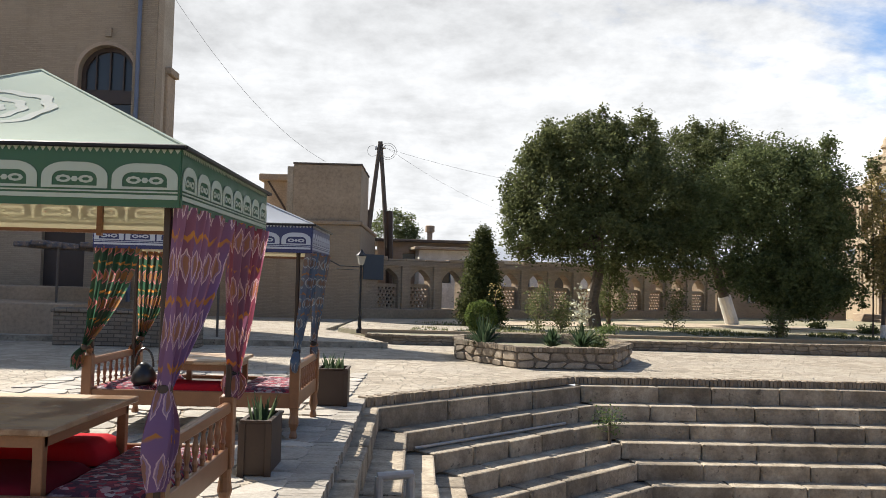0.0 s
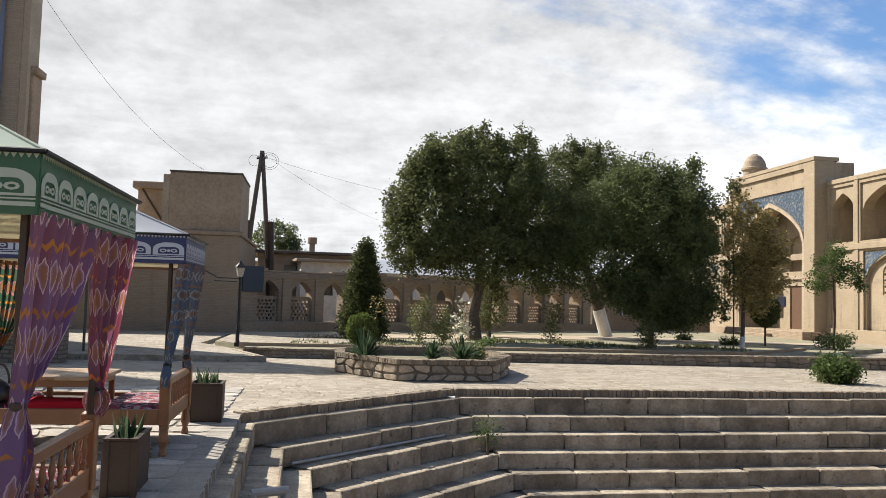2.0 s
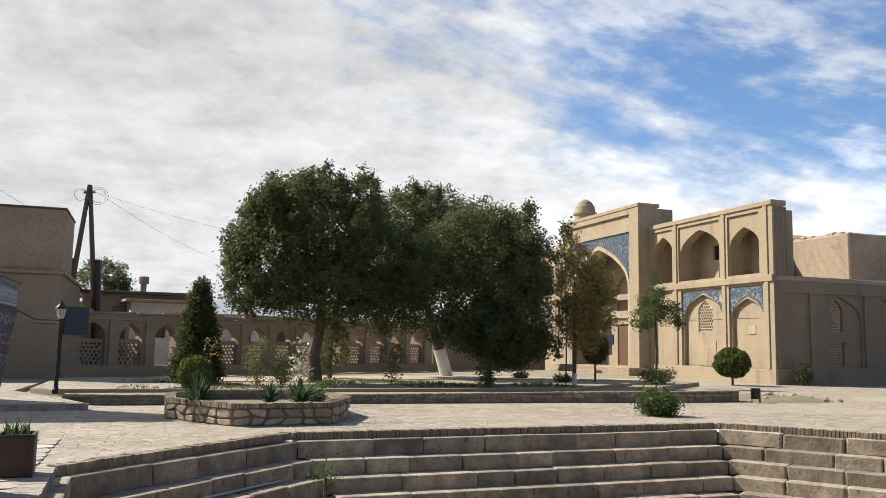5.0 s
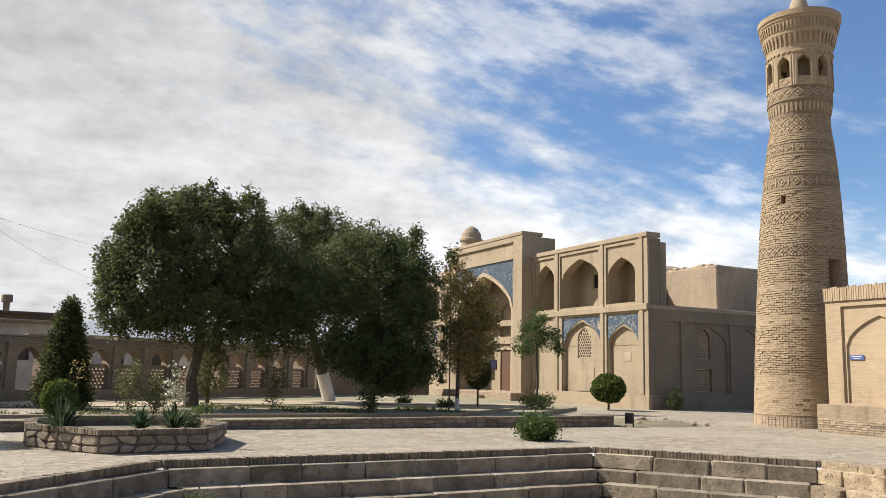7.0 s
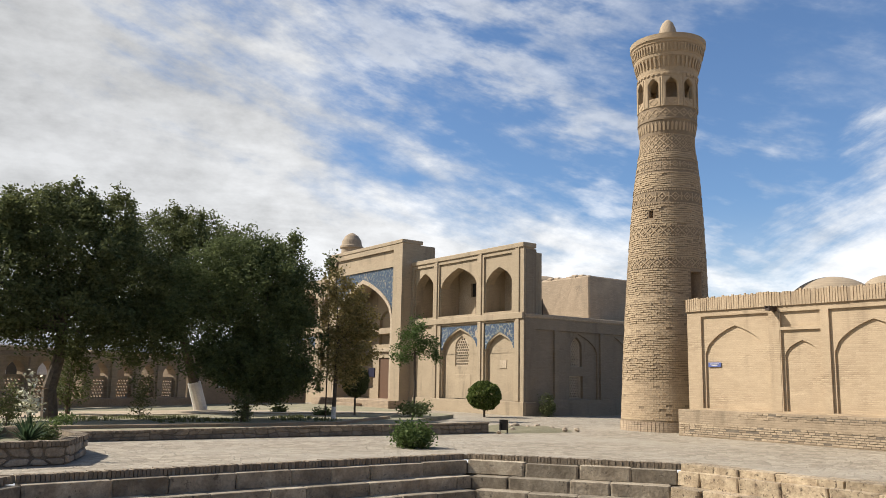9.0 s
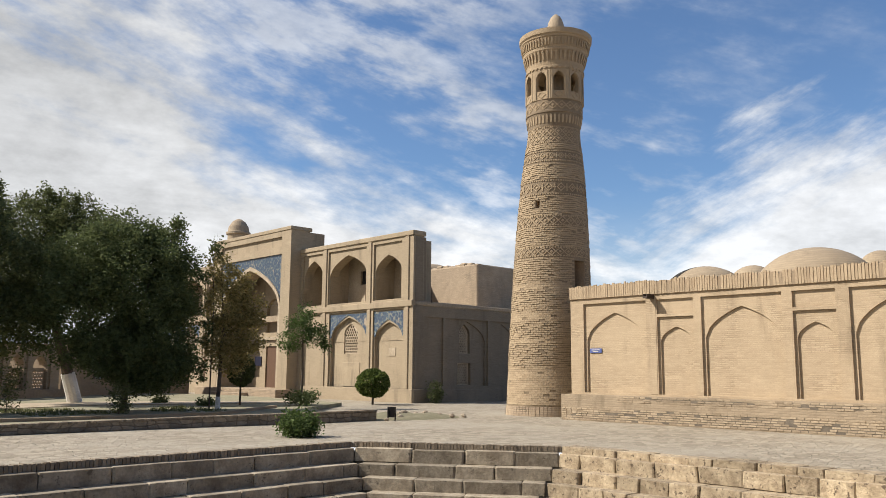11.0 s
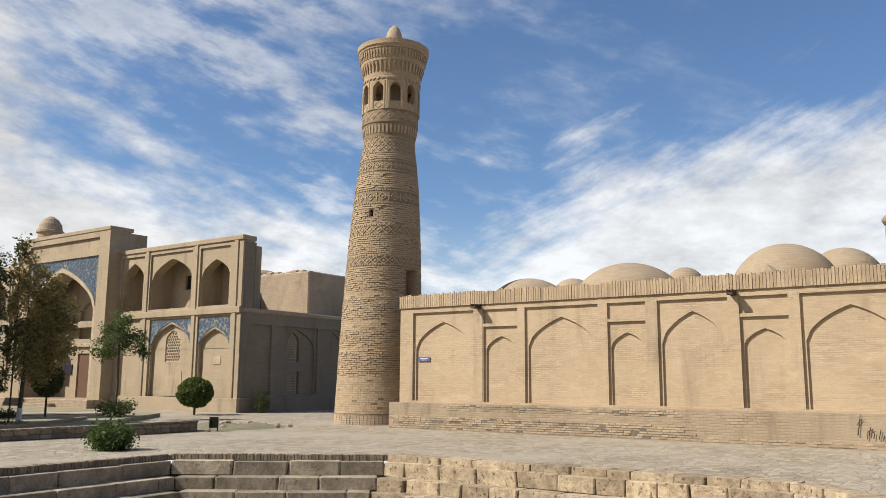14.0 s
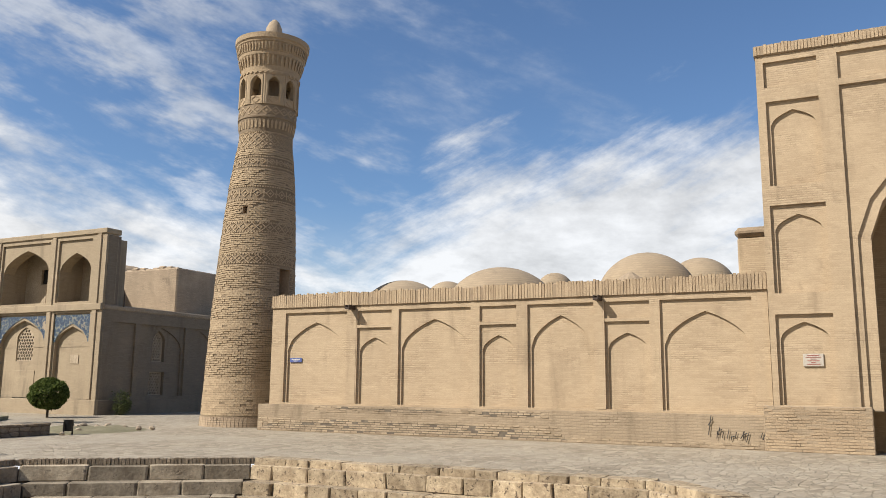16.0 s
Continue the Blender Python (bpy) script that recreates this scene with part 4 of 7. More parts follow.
def wing(y0, side):
    """One wing of the front; y runs away from the portal's flank when side is 1, mirrored when -1."""
    def Y(y):
        return y if side > 0 else 2 * 50.2 - y

    def R(a, b, z0, z1):
        return rect(min(Y(a), Y(b)), max(Y(a), Y(b)), z0, z1)

    def A(a, b, z0, sp, tp, **k):
        return arch(min(Y(a), Y(b)), max(Y(a), Y(b)), z0, sp, tp, **k)
    up = [(42.74, 44.75, 5.75, 7.65, 8.62), (38.30, 41.96, 5.75, 7.50, 8.66), (35.10, 37.45, 5.75, 7.40, 8.32)]
    lo = [(38.02, 41.80, 0.75, 3.70, 4.86), (34.80, 37.50, 0.75, 3.60, 4.46)]
    whole = R(34.0, 45.12, 0.7, 9.2)
    part("front_frames", slabbed("x", FX, -0.10, 0.0, whole, [R(a - 0.08, b + 0.08, 5.72, 9.0) for a, b, *_ in up] + [R(a, b, 0.75, 5.15) for a, b, *_ in lo] + [R(42.74, 44.75, 0.75, 5.15)]), brick_face, house)
    part("front_layer", slabbed("x", FX, -0.30, -0.102, whole, [A(*q) for q in up] + [A(a + 0.1, b - 0.1, *r) for a, b, *r in lo]), brick_face, house)
    part("front_back", slabbed("x", FX, -0.75, -0.302, whole, [A(*q) for q in up] + [A(39.28, 40.60, 2.70, 3.95, 4.5)]), brick_face, house)
    for a, b, z0, sp, tp in up:
        a, b = sorted((Y(a), Y(b)))
        D = 1.75
        part("loggia", boxes(((FX + D, a - 0.3, 5.6), (FX + D + 0.3, b + 0.3, 8.9)), ((FX + 0.755, a - 0.3, 5.4), (FX + D, b + 0.3, 5.72)),
                             ((FX + 0.755, a - 0.3, 5.72), (FX + D, a - 0.02, 8.9)), ((FX + 0.755, b + 0.02, 5.72), (FX + D, b + 0.3, 8.9)),
                             ((FX + 0.755, a - 0.3, 8.9), (FX + D + 0.3, b + 0.3, 9.15))), brick_face, house)
        m = (a + b) / 2
        w = min(0.62, (b - a) * 0.3)
        part("loggia_back", slabbed("x", FX + D, 0.004, 0.20, rect(a - 0.1, b + 0.1, 5.72, 8.9), [rect(m - w, m - w * 0.12, 7.0, 7.85), rect(m + w * 0.12, m + w, 7.0, 7.85), rect(m - w * 1.3, m + w * 0.2, 5.73, 6.75)]), clay_lit, house)
        # black sheet paints the unlit depth of the loggia openings
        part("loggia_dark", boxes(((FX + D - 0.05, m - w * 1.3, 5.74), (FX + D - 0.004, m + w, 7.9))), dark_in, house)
    for a, b, tp in ((38.02, 41.80, 4.86), (34.80, 37.50, 4.46)):
        part("mosaic", slabbed("x", FX, -0.098, -0.07, R(a + 0.02, b - 0.02, 3.66, 5.06), [A(a + 0.14, b - 0.14, 3.6601, 3.67, tp + 0.14)]), tiles_blue, house, "blue glazed mosaic spandrel")
    part("string_course", boxes(((FX - 0.10, min(Y(34), Y(45.1)), 5.25), (FX + 0.02, max(Y(34), Y(45.1)), 5.60)), bevel=0.02), brick_face, house)
    part("plinth", boxes(((FX - 0.12, min(Y(33.88), Y(45.1)), -0.1), (FX + 0.8, max(Y(33.88), Y(45.1)), 0.75)), bevel=0.02), brick_face, house)
    part("parapet", boxes(((FX - 0.08, min(Y(33.95), Y(45.1)), 9.202), (FX + 0.9, max(Y(33.95), Y(45.1)), 9.48)), bevel=0.03), brick_face, house)
    q = (min(Y(39.28), Y(40.6)), max(Y(39.28), Y(40.6)))
    part("pierced_window", grille("x", FX, -0.45, -0.36, arch(q[0], q[1], 2.71, 3.95, 4.49), 0.20, 0.078), clay_lit, house, "pierced plaster lattice window")
    # black sheet behind the lattice in place of a shaded room
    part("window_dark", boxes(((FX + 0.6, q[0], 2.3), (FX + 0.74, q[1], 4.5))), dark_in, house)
    for y in (34.50, 37.86, 42.32):
        y = Y(y)
        part("pilaster", boxes(((FX - 0.07, y - 0.16, 0.75), (FX + 0.02, y + 0.16, 9.2)), bevel=0.02), brick_face, house)


wing(34.0, 1)
wing(34.0, -1)
part("wall_plaque", boxes(((FX + 0.27, 35.75, 2.55), (FX + 0.30, 36.35, 3.0)), bevel=0.008), clay_lit, house, "small pale plaque")
part("low_door", boxes(((FX + 0.27, 39.0, 0.78), (FX + 0.305, 40.6, 2.2)), bevel=0.01), brick_face, house, "walled-up low door")
# the portal between the wings
PX, PC = 29.1, 50.2
outer = rect(PC - 5.08, PC + 5.08, 0.3, 10.75)
bay = rect(PC - 4.0, PC + 4.0, 0.3, 9.25)
part("portal_frame", slabbed("x", PX, -0.15, 0.0, outer, [bay, rect(PC - 4.0, PC + 4.0, 9.75, 10.4)]), brick_face, house)
part("portal_arch", slabbed("x", PX, -1.3, -0.152, outer, [arch(PC - 3.75, PC + 3.75, 0.3, 5.9, 8.45, 14)]), brick_face, house)
part("arch_rib", slabbed("x", PX, -0.15, -0.02, arch(PC - 3.98, PC + 3.98, 0.3, 5.95, 8.72, 14), [arch(PC - 3.76, PC + 3.76, 0.31, 5.9, 8.45, 14)]), clay_lit, house)
part("mosaic", slabbed("x", PX, -0.148, -0.10, rect(PC - 3.98, PC + 3.98, 5.9, 9.23), [arch(PC - 3.96, PC + 3.96, 5.901, 5.96, 8.72, 14)]), tiles_blue, house, "blue glazed mosaic spandrel")
part("portal_body", boxes(((PX + 1.305, PC - 5.08, 0), (PX + 2.6, PC - 3.75, 10.7)), ((PX + 1.305, PC + 3.75, 0), (PX + 2.6, PC + 5.08, 10.7)), ((PX + 2.3, PC - 3.75, 0), (PX + 2.6, PC + 3.75, 9.0)), ((PX + 1.31, PC - 3.74, 8.5), (PX + 2.28, PC + 3.74, 10.7))), brick_face, house)
part("portal_cap", boxes(((PX - 0.05, PC - 5.12, 10.752), (PX + 1.6, PC + 5.12, 11.0)), bevel=0.03), brick_face, house)
part("recess_vault", boxes(((PX + 1.31, PC - 3.74, 8.32), (PX + 2.28, PC + 3.74, 8.48))), clay_lit, house)
part("platform", boxes(((PX - 0.9, PC - 5.3, -0.1), (PX + 2.2, PC + 5.3, 0.5)), ((PX - 1.4, PC - 2, -0.1), (PX - 0.9, PC + 2, 0.25)), bevel=0.03), brick_old, house)
part("recess_front", slabbed("x", PX + 2.29, 0.0, 0.22, rect(PC - 3.75, PC + 3.75, 0.5, 8.3), [rect(PC - 0.9, PC + 0.85, 0.51, 3.35), arch(PC - 3.3, PC - 1.6, 1.2, 2.8, 3.4), arch(PC + 1.6, PC + 3.3, 1.2, 2.8, 3.4), arch(PC - 3.3, PC - 1.5, 4.3, 6.0, 6.7), arch(PC - 0.9, PC + 0.9, 4.3, 6.0, 6.7), arch(PC + 1.5, PC + 3.3, 4.3, 6.0, 6.7)]), brick_face, house)
part("entrance_door", boxes(((PX + 2.16, PC - 0.89, 0.5), (PX + 2.26, PC + 0.84, 3.34)), bevel=0.01), timber_door, house, "red-brown wooden door")
part("notice", boxes(((PX + 2.0, PC + 1.35, 2.0), (PX + 2.06, PC + 2.2, 2.65)), bevel=0.01), plain("dark_blue_notice", (0.02, 0.022, 0.045), 0.4), house, "small dark notice board")
part("string_band", boxes(((PX + 1.95, PC - 3.74, 3.75), (PX + 2.06, PC + 3.74, 4.0)), bevel=0.02), clay_lit, house)
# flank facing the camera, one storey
# darker copy of the facade brick paints in this side's shade
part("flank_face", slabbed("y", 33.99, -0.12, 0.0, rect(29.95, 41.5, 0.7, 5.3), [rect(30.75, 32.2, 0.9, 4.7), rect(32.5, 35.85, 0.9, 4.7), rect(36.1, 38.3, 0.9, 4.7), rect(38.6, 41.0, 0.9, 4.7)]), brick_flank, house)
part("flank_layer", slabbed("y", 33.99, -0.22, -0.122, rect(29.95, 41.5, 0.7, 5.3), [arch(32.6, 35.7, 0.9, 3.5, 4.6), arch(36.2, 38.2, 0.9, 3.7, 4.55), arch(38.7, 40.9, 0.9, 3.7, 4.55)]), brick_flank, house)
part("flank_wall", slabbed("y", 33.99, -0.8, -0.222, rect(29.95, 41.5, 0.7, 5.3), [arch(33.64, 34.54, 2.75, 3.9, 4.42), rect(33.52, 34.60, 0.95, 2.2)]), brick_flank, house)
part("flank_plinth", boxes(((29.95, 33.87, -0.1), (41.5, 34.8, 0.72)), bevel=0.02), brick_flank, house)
part("flank_coping", boxes(((29.95, 33.93, 5.302), (41.5, 34.9, 5.55)), bevel=0.05), clay, house)
part("pierced_window", grille("y", 34.0, -0.5, -0.4, arch(33.64, 34.54, 2.75, 3.9, 4.41), 0.18, 0.068), clay_lit, house, "pierced plaster lattice window")
part("pierced_window", grille("y", 34.0, -0.5, -0.4, rect(33.52, 34.60, 0.95, 2.2), 0.18, 0.068), clay_lit, house, "pierced plaster lattice window")
# black sheet paints the shade behind both flank lattices
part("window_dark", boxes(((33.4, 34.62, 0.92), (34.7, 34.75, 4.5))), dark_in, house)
# same shade-toned copy of the facade brick
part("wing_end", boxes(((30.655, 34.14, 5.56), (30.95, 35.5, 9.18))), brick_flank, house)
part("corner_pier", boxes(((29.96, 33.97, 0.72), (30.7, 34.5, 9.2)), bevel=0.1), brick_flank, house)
part("roof", boxes(((30.6, 34.8, 5.0), (48, 66, 5.4))), clay, house)
part("upper_block", boxes(((37.0, 36.0, 5.3), (48.0, 41.5, 8.45)), ((34.4, 41.0, 5.3), (48, 47, 8.3)), *[((37.02 + 0.05 * (k % 2), 36.02 + 0.55 * k, 8.3), (37.5, 36.55 + 0.55 * k, 8.47 + 0.14 * abs(math.sin(k * 2.3)))) for k in range(9)], bevel=0.08), brick_arcade, house, "clay-plastered upper block")
part("upper_vault", lathe(bmesh.new(), [(2.2, 8.3), (2.0, 8.7), (1.2, 9.0), (0.05, 9.1)], (38.5, 42.5, 0), 20), clay, house, smooth=True)
part("cupola", lathe(bmesh.new(), [(0.78, 10.9), (0.78, 11.65), (0.9, 11.7), (0.9, 11.85), (0.80, 11.9), (0.72, 12.3), (0.5, 12.65), (0.2, 12.86), (0.02, 12.92)], (30.75, 54.9, 0), 24), clay, house, "small brick lantern dome", smooth=False)
part("corner_mast", rod(bmesh.new(), (31.2, 33.9, 5.5), (31.2, 33.9, 6.4), 0.03, 0.02), timber_dark, house)

# ---- arcade ruin and houses behind the garden ----
AD = Vector((16.1, 9.6)).normalized()
A0 = Vector((-3.3, 36.07))
arcade = thing("arcade", (A0.x, A0.y, 0), "grey-brown brick arcade ruin with pierced window infills", "arcade")
ARC = Matrix(((AD.x, -AD.y, 0, A0.x), (AD.y, AD.x, 0, A0.y), (0, 0, 1, 0), (0, 0, 0, 1)))


def arc_part(name, bm, mat, label=""):
    bmesh.ops.transform(bm, verts=bm.verts, matrix=ARC)
    return part(name, bm, mat, arcade, label)


bays = [1.35 + 1.66 * k for k in range(13)]
LEN = bays[-1] + 1.3
arc_part("arcade_wall", slabbed("y", 0.0, -0.55, 0.0, rect(0.0, LEN, 0.55, 2.72), [arch(u - 0.52, u + 0.52, 0.6, 1.85, 2.38) for u in bays]), brick_arcade)
arc_part("pier_layer", slabbed("y", 0.0, 0.002, 0.12, rect(0.0, LEN, 0.55, 2.60), [rect(u - 0.64, u + 0.64, 0.56, 2.50) for u in bays]), brick_arcade)
arc_part("footing", boxes(((-0.1, -0.35, -0.1), (LEN + 0.2, 0.7, 0.58)), bevel=0.02), clay_dark, "dark plastered footing")
u = 0.0
while u < LEN:
    w = random.uniform(0.5, 1.5)
    arc_part("ragged_top", box(bmesh.new(), (u, 0.02, 2.725), (min(LEN, u + w) - 0.02, 0.5, 2.74 + random.uniform(0.02, 0.22)), 0.03), brick_arcade)
    u += w
for k, u in enumerate(bays):
    if k not in (2, 3, 8):
        arc_part("infill", grille("y", 0.25, -0.06, 0.06, rect(u - 0.50, u + 0.50, 0.6, 1.70), 0.19, 0.07), clay_dark if k % 3 else brick_arcade, "pierced brick infill")
arc_part("board", boxes(((0.02, -0.20, 1.85), (1.0, -0.125, 2.95)), bevel=0.01), plain("blue_grey_panel", (0.05, 0.065, 0.085), 0.6), "dark blue-grey board")

# lower brick outbuilding past the arcade
P1 = A0 + AD * (LEN + 0.3)
shed = thing("outbuilding", (P1.x, P1.y, 0), "plain brown brick outbuilding with a small window", "building")
bm = slabbed("y", 0.0, -4.0, 0.0, rect(0, 12.5, 0, 2.95), [rect(2.6, 3.5, 1.1, 2.2)])
bmesh.ops.transform(bm, verts=bm.verts, matrix=Matrix.Translation((AD.x * (LEN + 0.3), AD.y * (LEN + 0.3), 0)) @ ARC)
part("wall", bm, brick_grey, shed)
bm = boxes(((2.55, 0.1, 1.05), (3.55, 0.2, 1.12)), ((2.6, 0.12, 1.1), (2.68, 0.2, 2.2)), ((3.42, 0.12, 1.1), (3.5, 0.2, 2.2)), ((3.0, 0.12, 1.1), (3.08, 0.2, 2.2)), ((2.6, 0.12, 2.1), (3.5, 0.2, 2.2)))
bmesh.ops.transform(bm, verts=bm.verts, matrix=Matrix.Translation((AD.x * (LEN + 0.3), AD.y * (LEN + 0.3), 0)) @ ARC)
part("window_frame", bm, whitewash, shed)

# houses behind the arcade
def far_house(x, y, w, d, h, wall, roof, label, turn=31, roof_kind="flat"):
    t = thing("far_house", (x, y, 0), label, "house", "houses behind the arcade")
    M = Matrix.Translation((x, y, 0)) @ Matrix.Rotation(radians(turn), 4, "Z")
    bm = slabbed("y", 0.0, -d, 0.0, rect(0, w, 0, h), [rect(w * 0.25, w * 0.25 + 0.9, h - 1.7, h - 0.6), rect(w * 0.65, w * 0.65 + 0.9, h - 1.7, h - 0.6)])
    bmesh.ops.transform(bm, verts=bm.verts, matrix=M)
    part("wall", bm, wall, t)
    bm = boxes(((-0.3, -0.4, h + 0.002), (w + 0.3, d + 0.3, h + 0.16)), bevel=0.03)
    if roof_kind == "pitched":
        bm.free()
        bm = bmesh.new()
        lo = [bm.verts.new(q) for q in ((-0.3, -0.4, h), (w + 0.3, -0.4, h), (w + 0.3, d + 0.4, h), (-0.3, d + 0.4, h))]
        hi = [bm.verts.new(q) for q in ((-0.3, d / 2, h + 0.9), (w + 0.3, d / 2, h + 0.9))]
        for f in ((lo[0], lo[1], hi[1], hi[0]), (lo[2], lo[3], hi[0], hi[1]), (lo[1], lo[2], hi[1]), (lo[3], lo[0], hi[0]), (lo[3], lo[2], lo[1], lo[0])):
            bm.faces.new(f)
    bmesh.ops.transform(bm, verts=bm.verts, matrix=M)
    part("roof", bm, roof, t)
    for u in (w * 0.25, w * 0.65):
        bm = boxes(((u, 0.25, h - 1.7), (u + 0.9, 0.3, h - 0.6)))
        bmesh.ops.transform(bm, verts=bm.verts, matrix=M)
        part("window", bm, glass_dark, t)
    return t


far_house(-3.2, 44.5, 5.5, 6, 3.95, brick_red, timber_grey, "red-brown brick house with a dark flat roof", 4)
far_house(-0.9, 43.0, 3.2, 1.4, 3.5, whitewash, clay, "low whitewashed house wall", 10)
far_house(3.2, 48.0, 6.0, 5, 3.2, whitewash, sheet_metal, "whitewashed house with a sheet-metal roof", 12, "pitched")
far_house(9.5, 55.0, 10.0, 6, 3.3, clay_dark, sheet_metal, "plastered house with a sheet-metal roof", 20, "pitched")
far_house(25.0, 72.0, 16.0, 8, 4.0, clay, clay, "plain distant clay-plastered house", 10)
far_house(-24.0, 75.0, 30.0, 8, 4.6, clay_dark, clay, "plain distant clay-plastered house", 0)
chim = thing("chimney", (0.0, 46.5, 3.4), "brown brick chimney with a wide cap", "chimney")
part("stack", boxes(((-0.55, 46.4, 3.3), (-0.25, 46.7, 4.64))), brick_red, chim)
part("cap", lathe(bmesh.new(), [(0.17, 0), (0.26, 0.02), (0.26, 0.36), (0.22, 0.39), (0.02, 0.39)], (-0.4, 46.55, 4.63), 14), clay_dark, chim)

# ---- brown building at the end of the terrace ----
LY = 35.3
hall = thing("brown_building", (-6, LY, 0), "brown brick building with a windowless tower block", "building")
part("lower_wall", boxes(((-12.5, LY, 0), (-3.3, LY + 9, 4.15)), bevel=0.03), brick_grey, hall)
part("lip", boxes(((-12.5, LY - 0.10, 4.152), (-3.22, LY + 9, 4.32)), bevel=0.03), clay_dark, hall)
part("tower", boxes(((-6.25, LY + 0.05, 4.322), (-3.34, LY + 4, 6.72)), bevel=0.02), clay_dark, hall)
part("tower_cap", boxes(((-6.28, LY, 6.722), (-3.3, LY + 4.05, 6.80)), bevel=0.02), timber_grey, hall)
part("pier", boxes(((-6.52, LY + 0.1, 4.322), (-6.26, LY + 1.2, 6.62))), clay_lit, hall)
part("rear_block", boxes(((-8.1, LY + 3, 4.322), (-6.5, LY + 7, 6.3))), clay_lit, hall)
part("cornice", boxes(((-8.3, LY + 2.7, 6.302), (-6.45, LY + 7.2, 6.62)), bevel=0.04), clay, hall)
part("downpipe", rod(rod(bmesh.new(), (-7.9, LY + 2.9, 6.3), (-6.7, LY + 2.6, 4.5), 0.05), (-6.7, LY + 2.6, 4.5), (-6.7, LY + 2.6, 4.33), 0.05), timber_dark, hall)

# ---- tall brick house at the far left with an arched window ----
BX, BY = -9.42, 27.0
tall = thing("tall_brick_house", (BX - 5, BY, 0), "tall brown brick house with an arched timber window", "building")
wu0, wu1 = -11.95, -10.10


def round_arch(u0, u1, v0, spring, n=14):
    m, r = (u0 + u1) / 2, (u1 - u0) / 2
    return [(u0, v0)] + [(m - r * math.cos(math.pi * i / n), spring + r * math.sin(math.pi * i / n)) for i in range(n + 1)] + [(u1, v0)]


part("front_wall", slabbed("y", BY, -0.6, 0.0, rect(-24, BX, 0.6, 11.8), [round_arch(wu0, wu1, 5.6, 8.35), rect(-12.9, -11.5, 0.61, 3.2)]), brick_grey, tall)
part("side_wall", boxes(((BX - 0.6, BY + 0.602, 0), (BX - 0.01, BY + 1.62, 11.8))), clay_lit, tall)
# near-black fill paints the unlit inside of the house
part("back_fill", boxes(((-24, BY + 1.3, 0), (BX - 0.62, BY + 1.7, 11.75))), dark_in, tall)
# unseen upper part, added only to throw a longer shadow over the square
part("upper_wall", boxes(((-24, BY + 0.05, 11.802), (-17, BY + 1.6, 17.0))), brick_grey, tall)
part("footing", boxes(((-24, BY - 0.15, 0), (BX + 0.1, BY + 0.5, 0.95)), bevel=0.03), clay_dark, tall)
part("corner_strip", boxes(((BX - 0.75, BY - 0.08, 0.95), (BX - 0.02, BY - 0.002, 11.8))), brick_grey, tall)
part("downpipe", rod(bmesh.new(), (BX - 0.55, BY - 0.18, 0.9), (BX - 0.55, BY - 0.18, 11.8), 0.07, 0.07, 10), plain("blue_pipe", (0.10, 0.12, 0.17), 0.5), tall, "blue-grey downpipe")
part("window_surround", slabbed("y", BY, 0.002, 0.07, round_arch(wu0 - 0.12, wu1 + 0.12, 5.5, 8.35), [round_arch(wu0, wu1, 5.5001, 8.35)]), brick_red, tall)
part("keystone", boxes(((-11.1, BY - 0.1, 9.55), (-10.9, BY, 9.85)), bevel=0.01), brick_grey, tall)
win = part("window_frame", slabbed("y", BY + 0.3, -0.06, 0.06, round_arch(wu0, wu1, 5.6, 8.35), [rect(wu0 + 0.12, -11.08, 5.75, 7.4), rect(-10.97, wu1 - 0.12, 5.75, 7.4), [(a, b) for a, b in round_arch(wu0 + 0.14, wu1 - 0.14, 7.85, 8.35)]]), timber_dark, tall, "dark timber window frame")
part("pane", boxes(((wu0 + 0.05, BY + 0.32, 5.65), (wu1 - 0.05, BY + 0.34, 9.2))), glass_dark, win)
part("mullion", boxes(((-11.05, BY + 0.24, 7.8), (-10.99, BY + 0.30, 9.2)), ((-11.5, BY + 0.24, 7.8), (-11.45, BY + 0.30, 9.05)), ((-10.6, BY + 0.24, 7.8), (-10.55, BY + 0.30, 9.05))), timber_dark, win)
part("eave", boxes(((BX - 0.05, BY + 0.9, 8.6), (BX + 0.22, BY + 1.75, 8.85)), ((BX - 0.05, BY + 0.9, 6.2), (BX + 0.1, BY + 1.72, 8.6)), bevel=0.03), clay_dark, tall)
part("house_door", boxes(((-12.9, BY + 0.2, 0.6), (-11.5, BY + 0.3, 3.2)), bevel=0.01), timber_dark, tall, "dark wooden door")
# brick bench wall and awning in front of it
part("low_wall", boxes(((-9.4, 20.35, 0), (-5.9, 21.0, 0.80)), ((-9.45, 20.3, 0.802), (-5.85, 21.05, 0.90)), bevel=0.02), brick_low)
tagged(bpy.data.objects["low_wall"], "low weathered brick wall by the terrace", "low wall", kind="structure")
part("dark_ledge", boxes(((-20, 22.0, 0), (-9.6, 24.5, 0.95)), ((-20, 24.5, 0), (-10.2, 26.5, 1.35)), bevel=0.03), clay_dark)
tagged(bpy.data.objects["dark_ledge"], "dark plastered ledge before the tall house", "ledge", kind="structure")
aw = thing("awning", (-9.5, 24.0, 0), "faded patterned awning on thin poles", "awning")
print_m = rough_stuff("faded_print", (0.20, 0.14, 0.10), (0.06, 0.07, 0.09), 7, 30, spots=(0.35, 0.28, 0.2))
for i in range(14):
    x = -11.6 + i * 0.45
    part("strip", boxes(((x, 22.6, 2.45 + 0.04 * math.sin(i * 1.7)), (x + 0.44, 25.0, 2.60 + 0.04 * math.sin(i * 1.7))), bevel=0.03), print_m, aw)
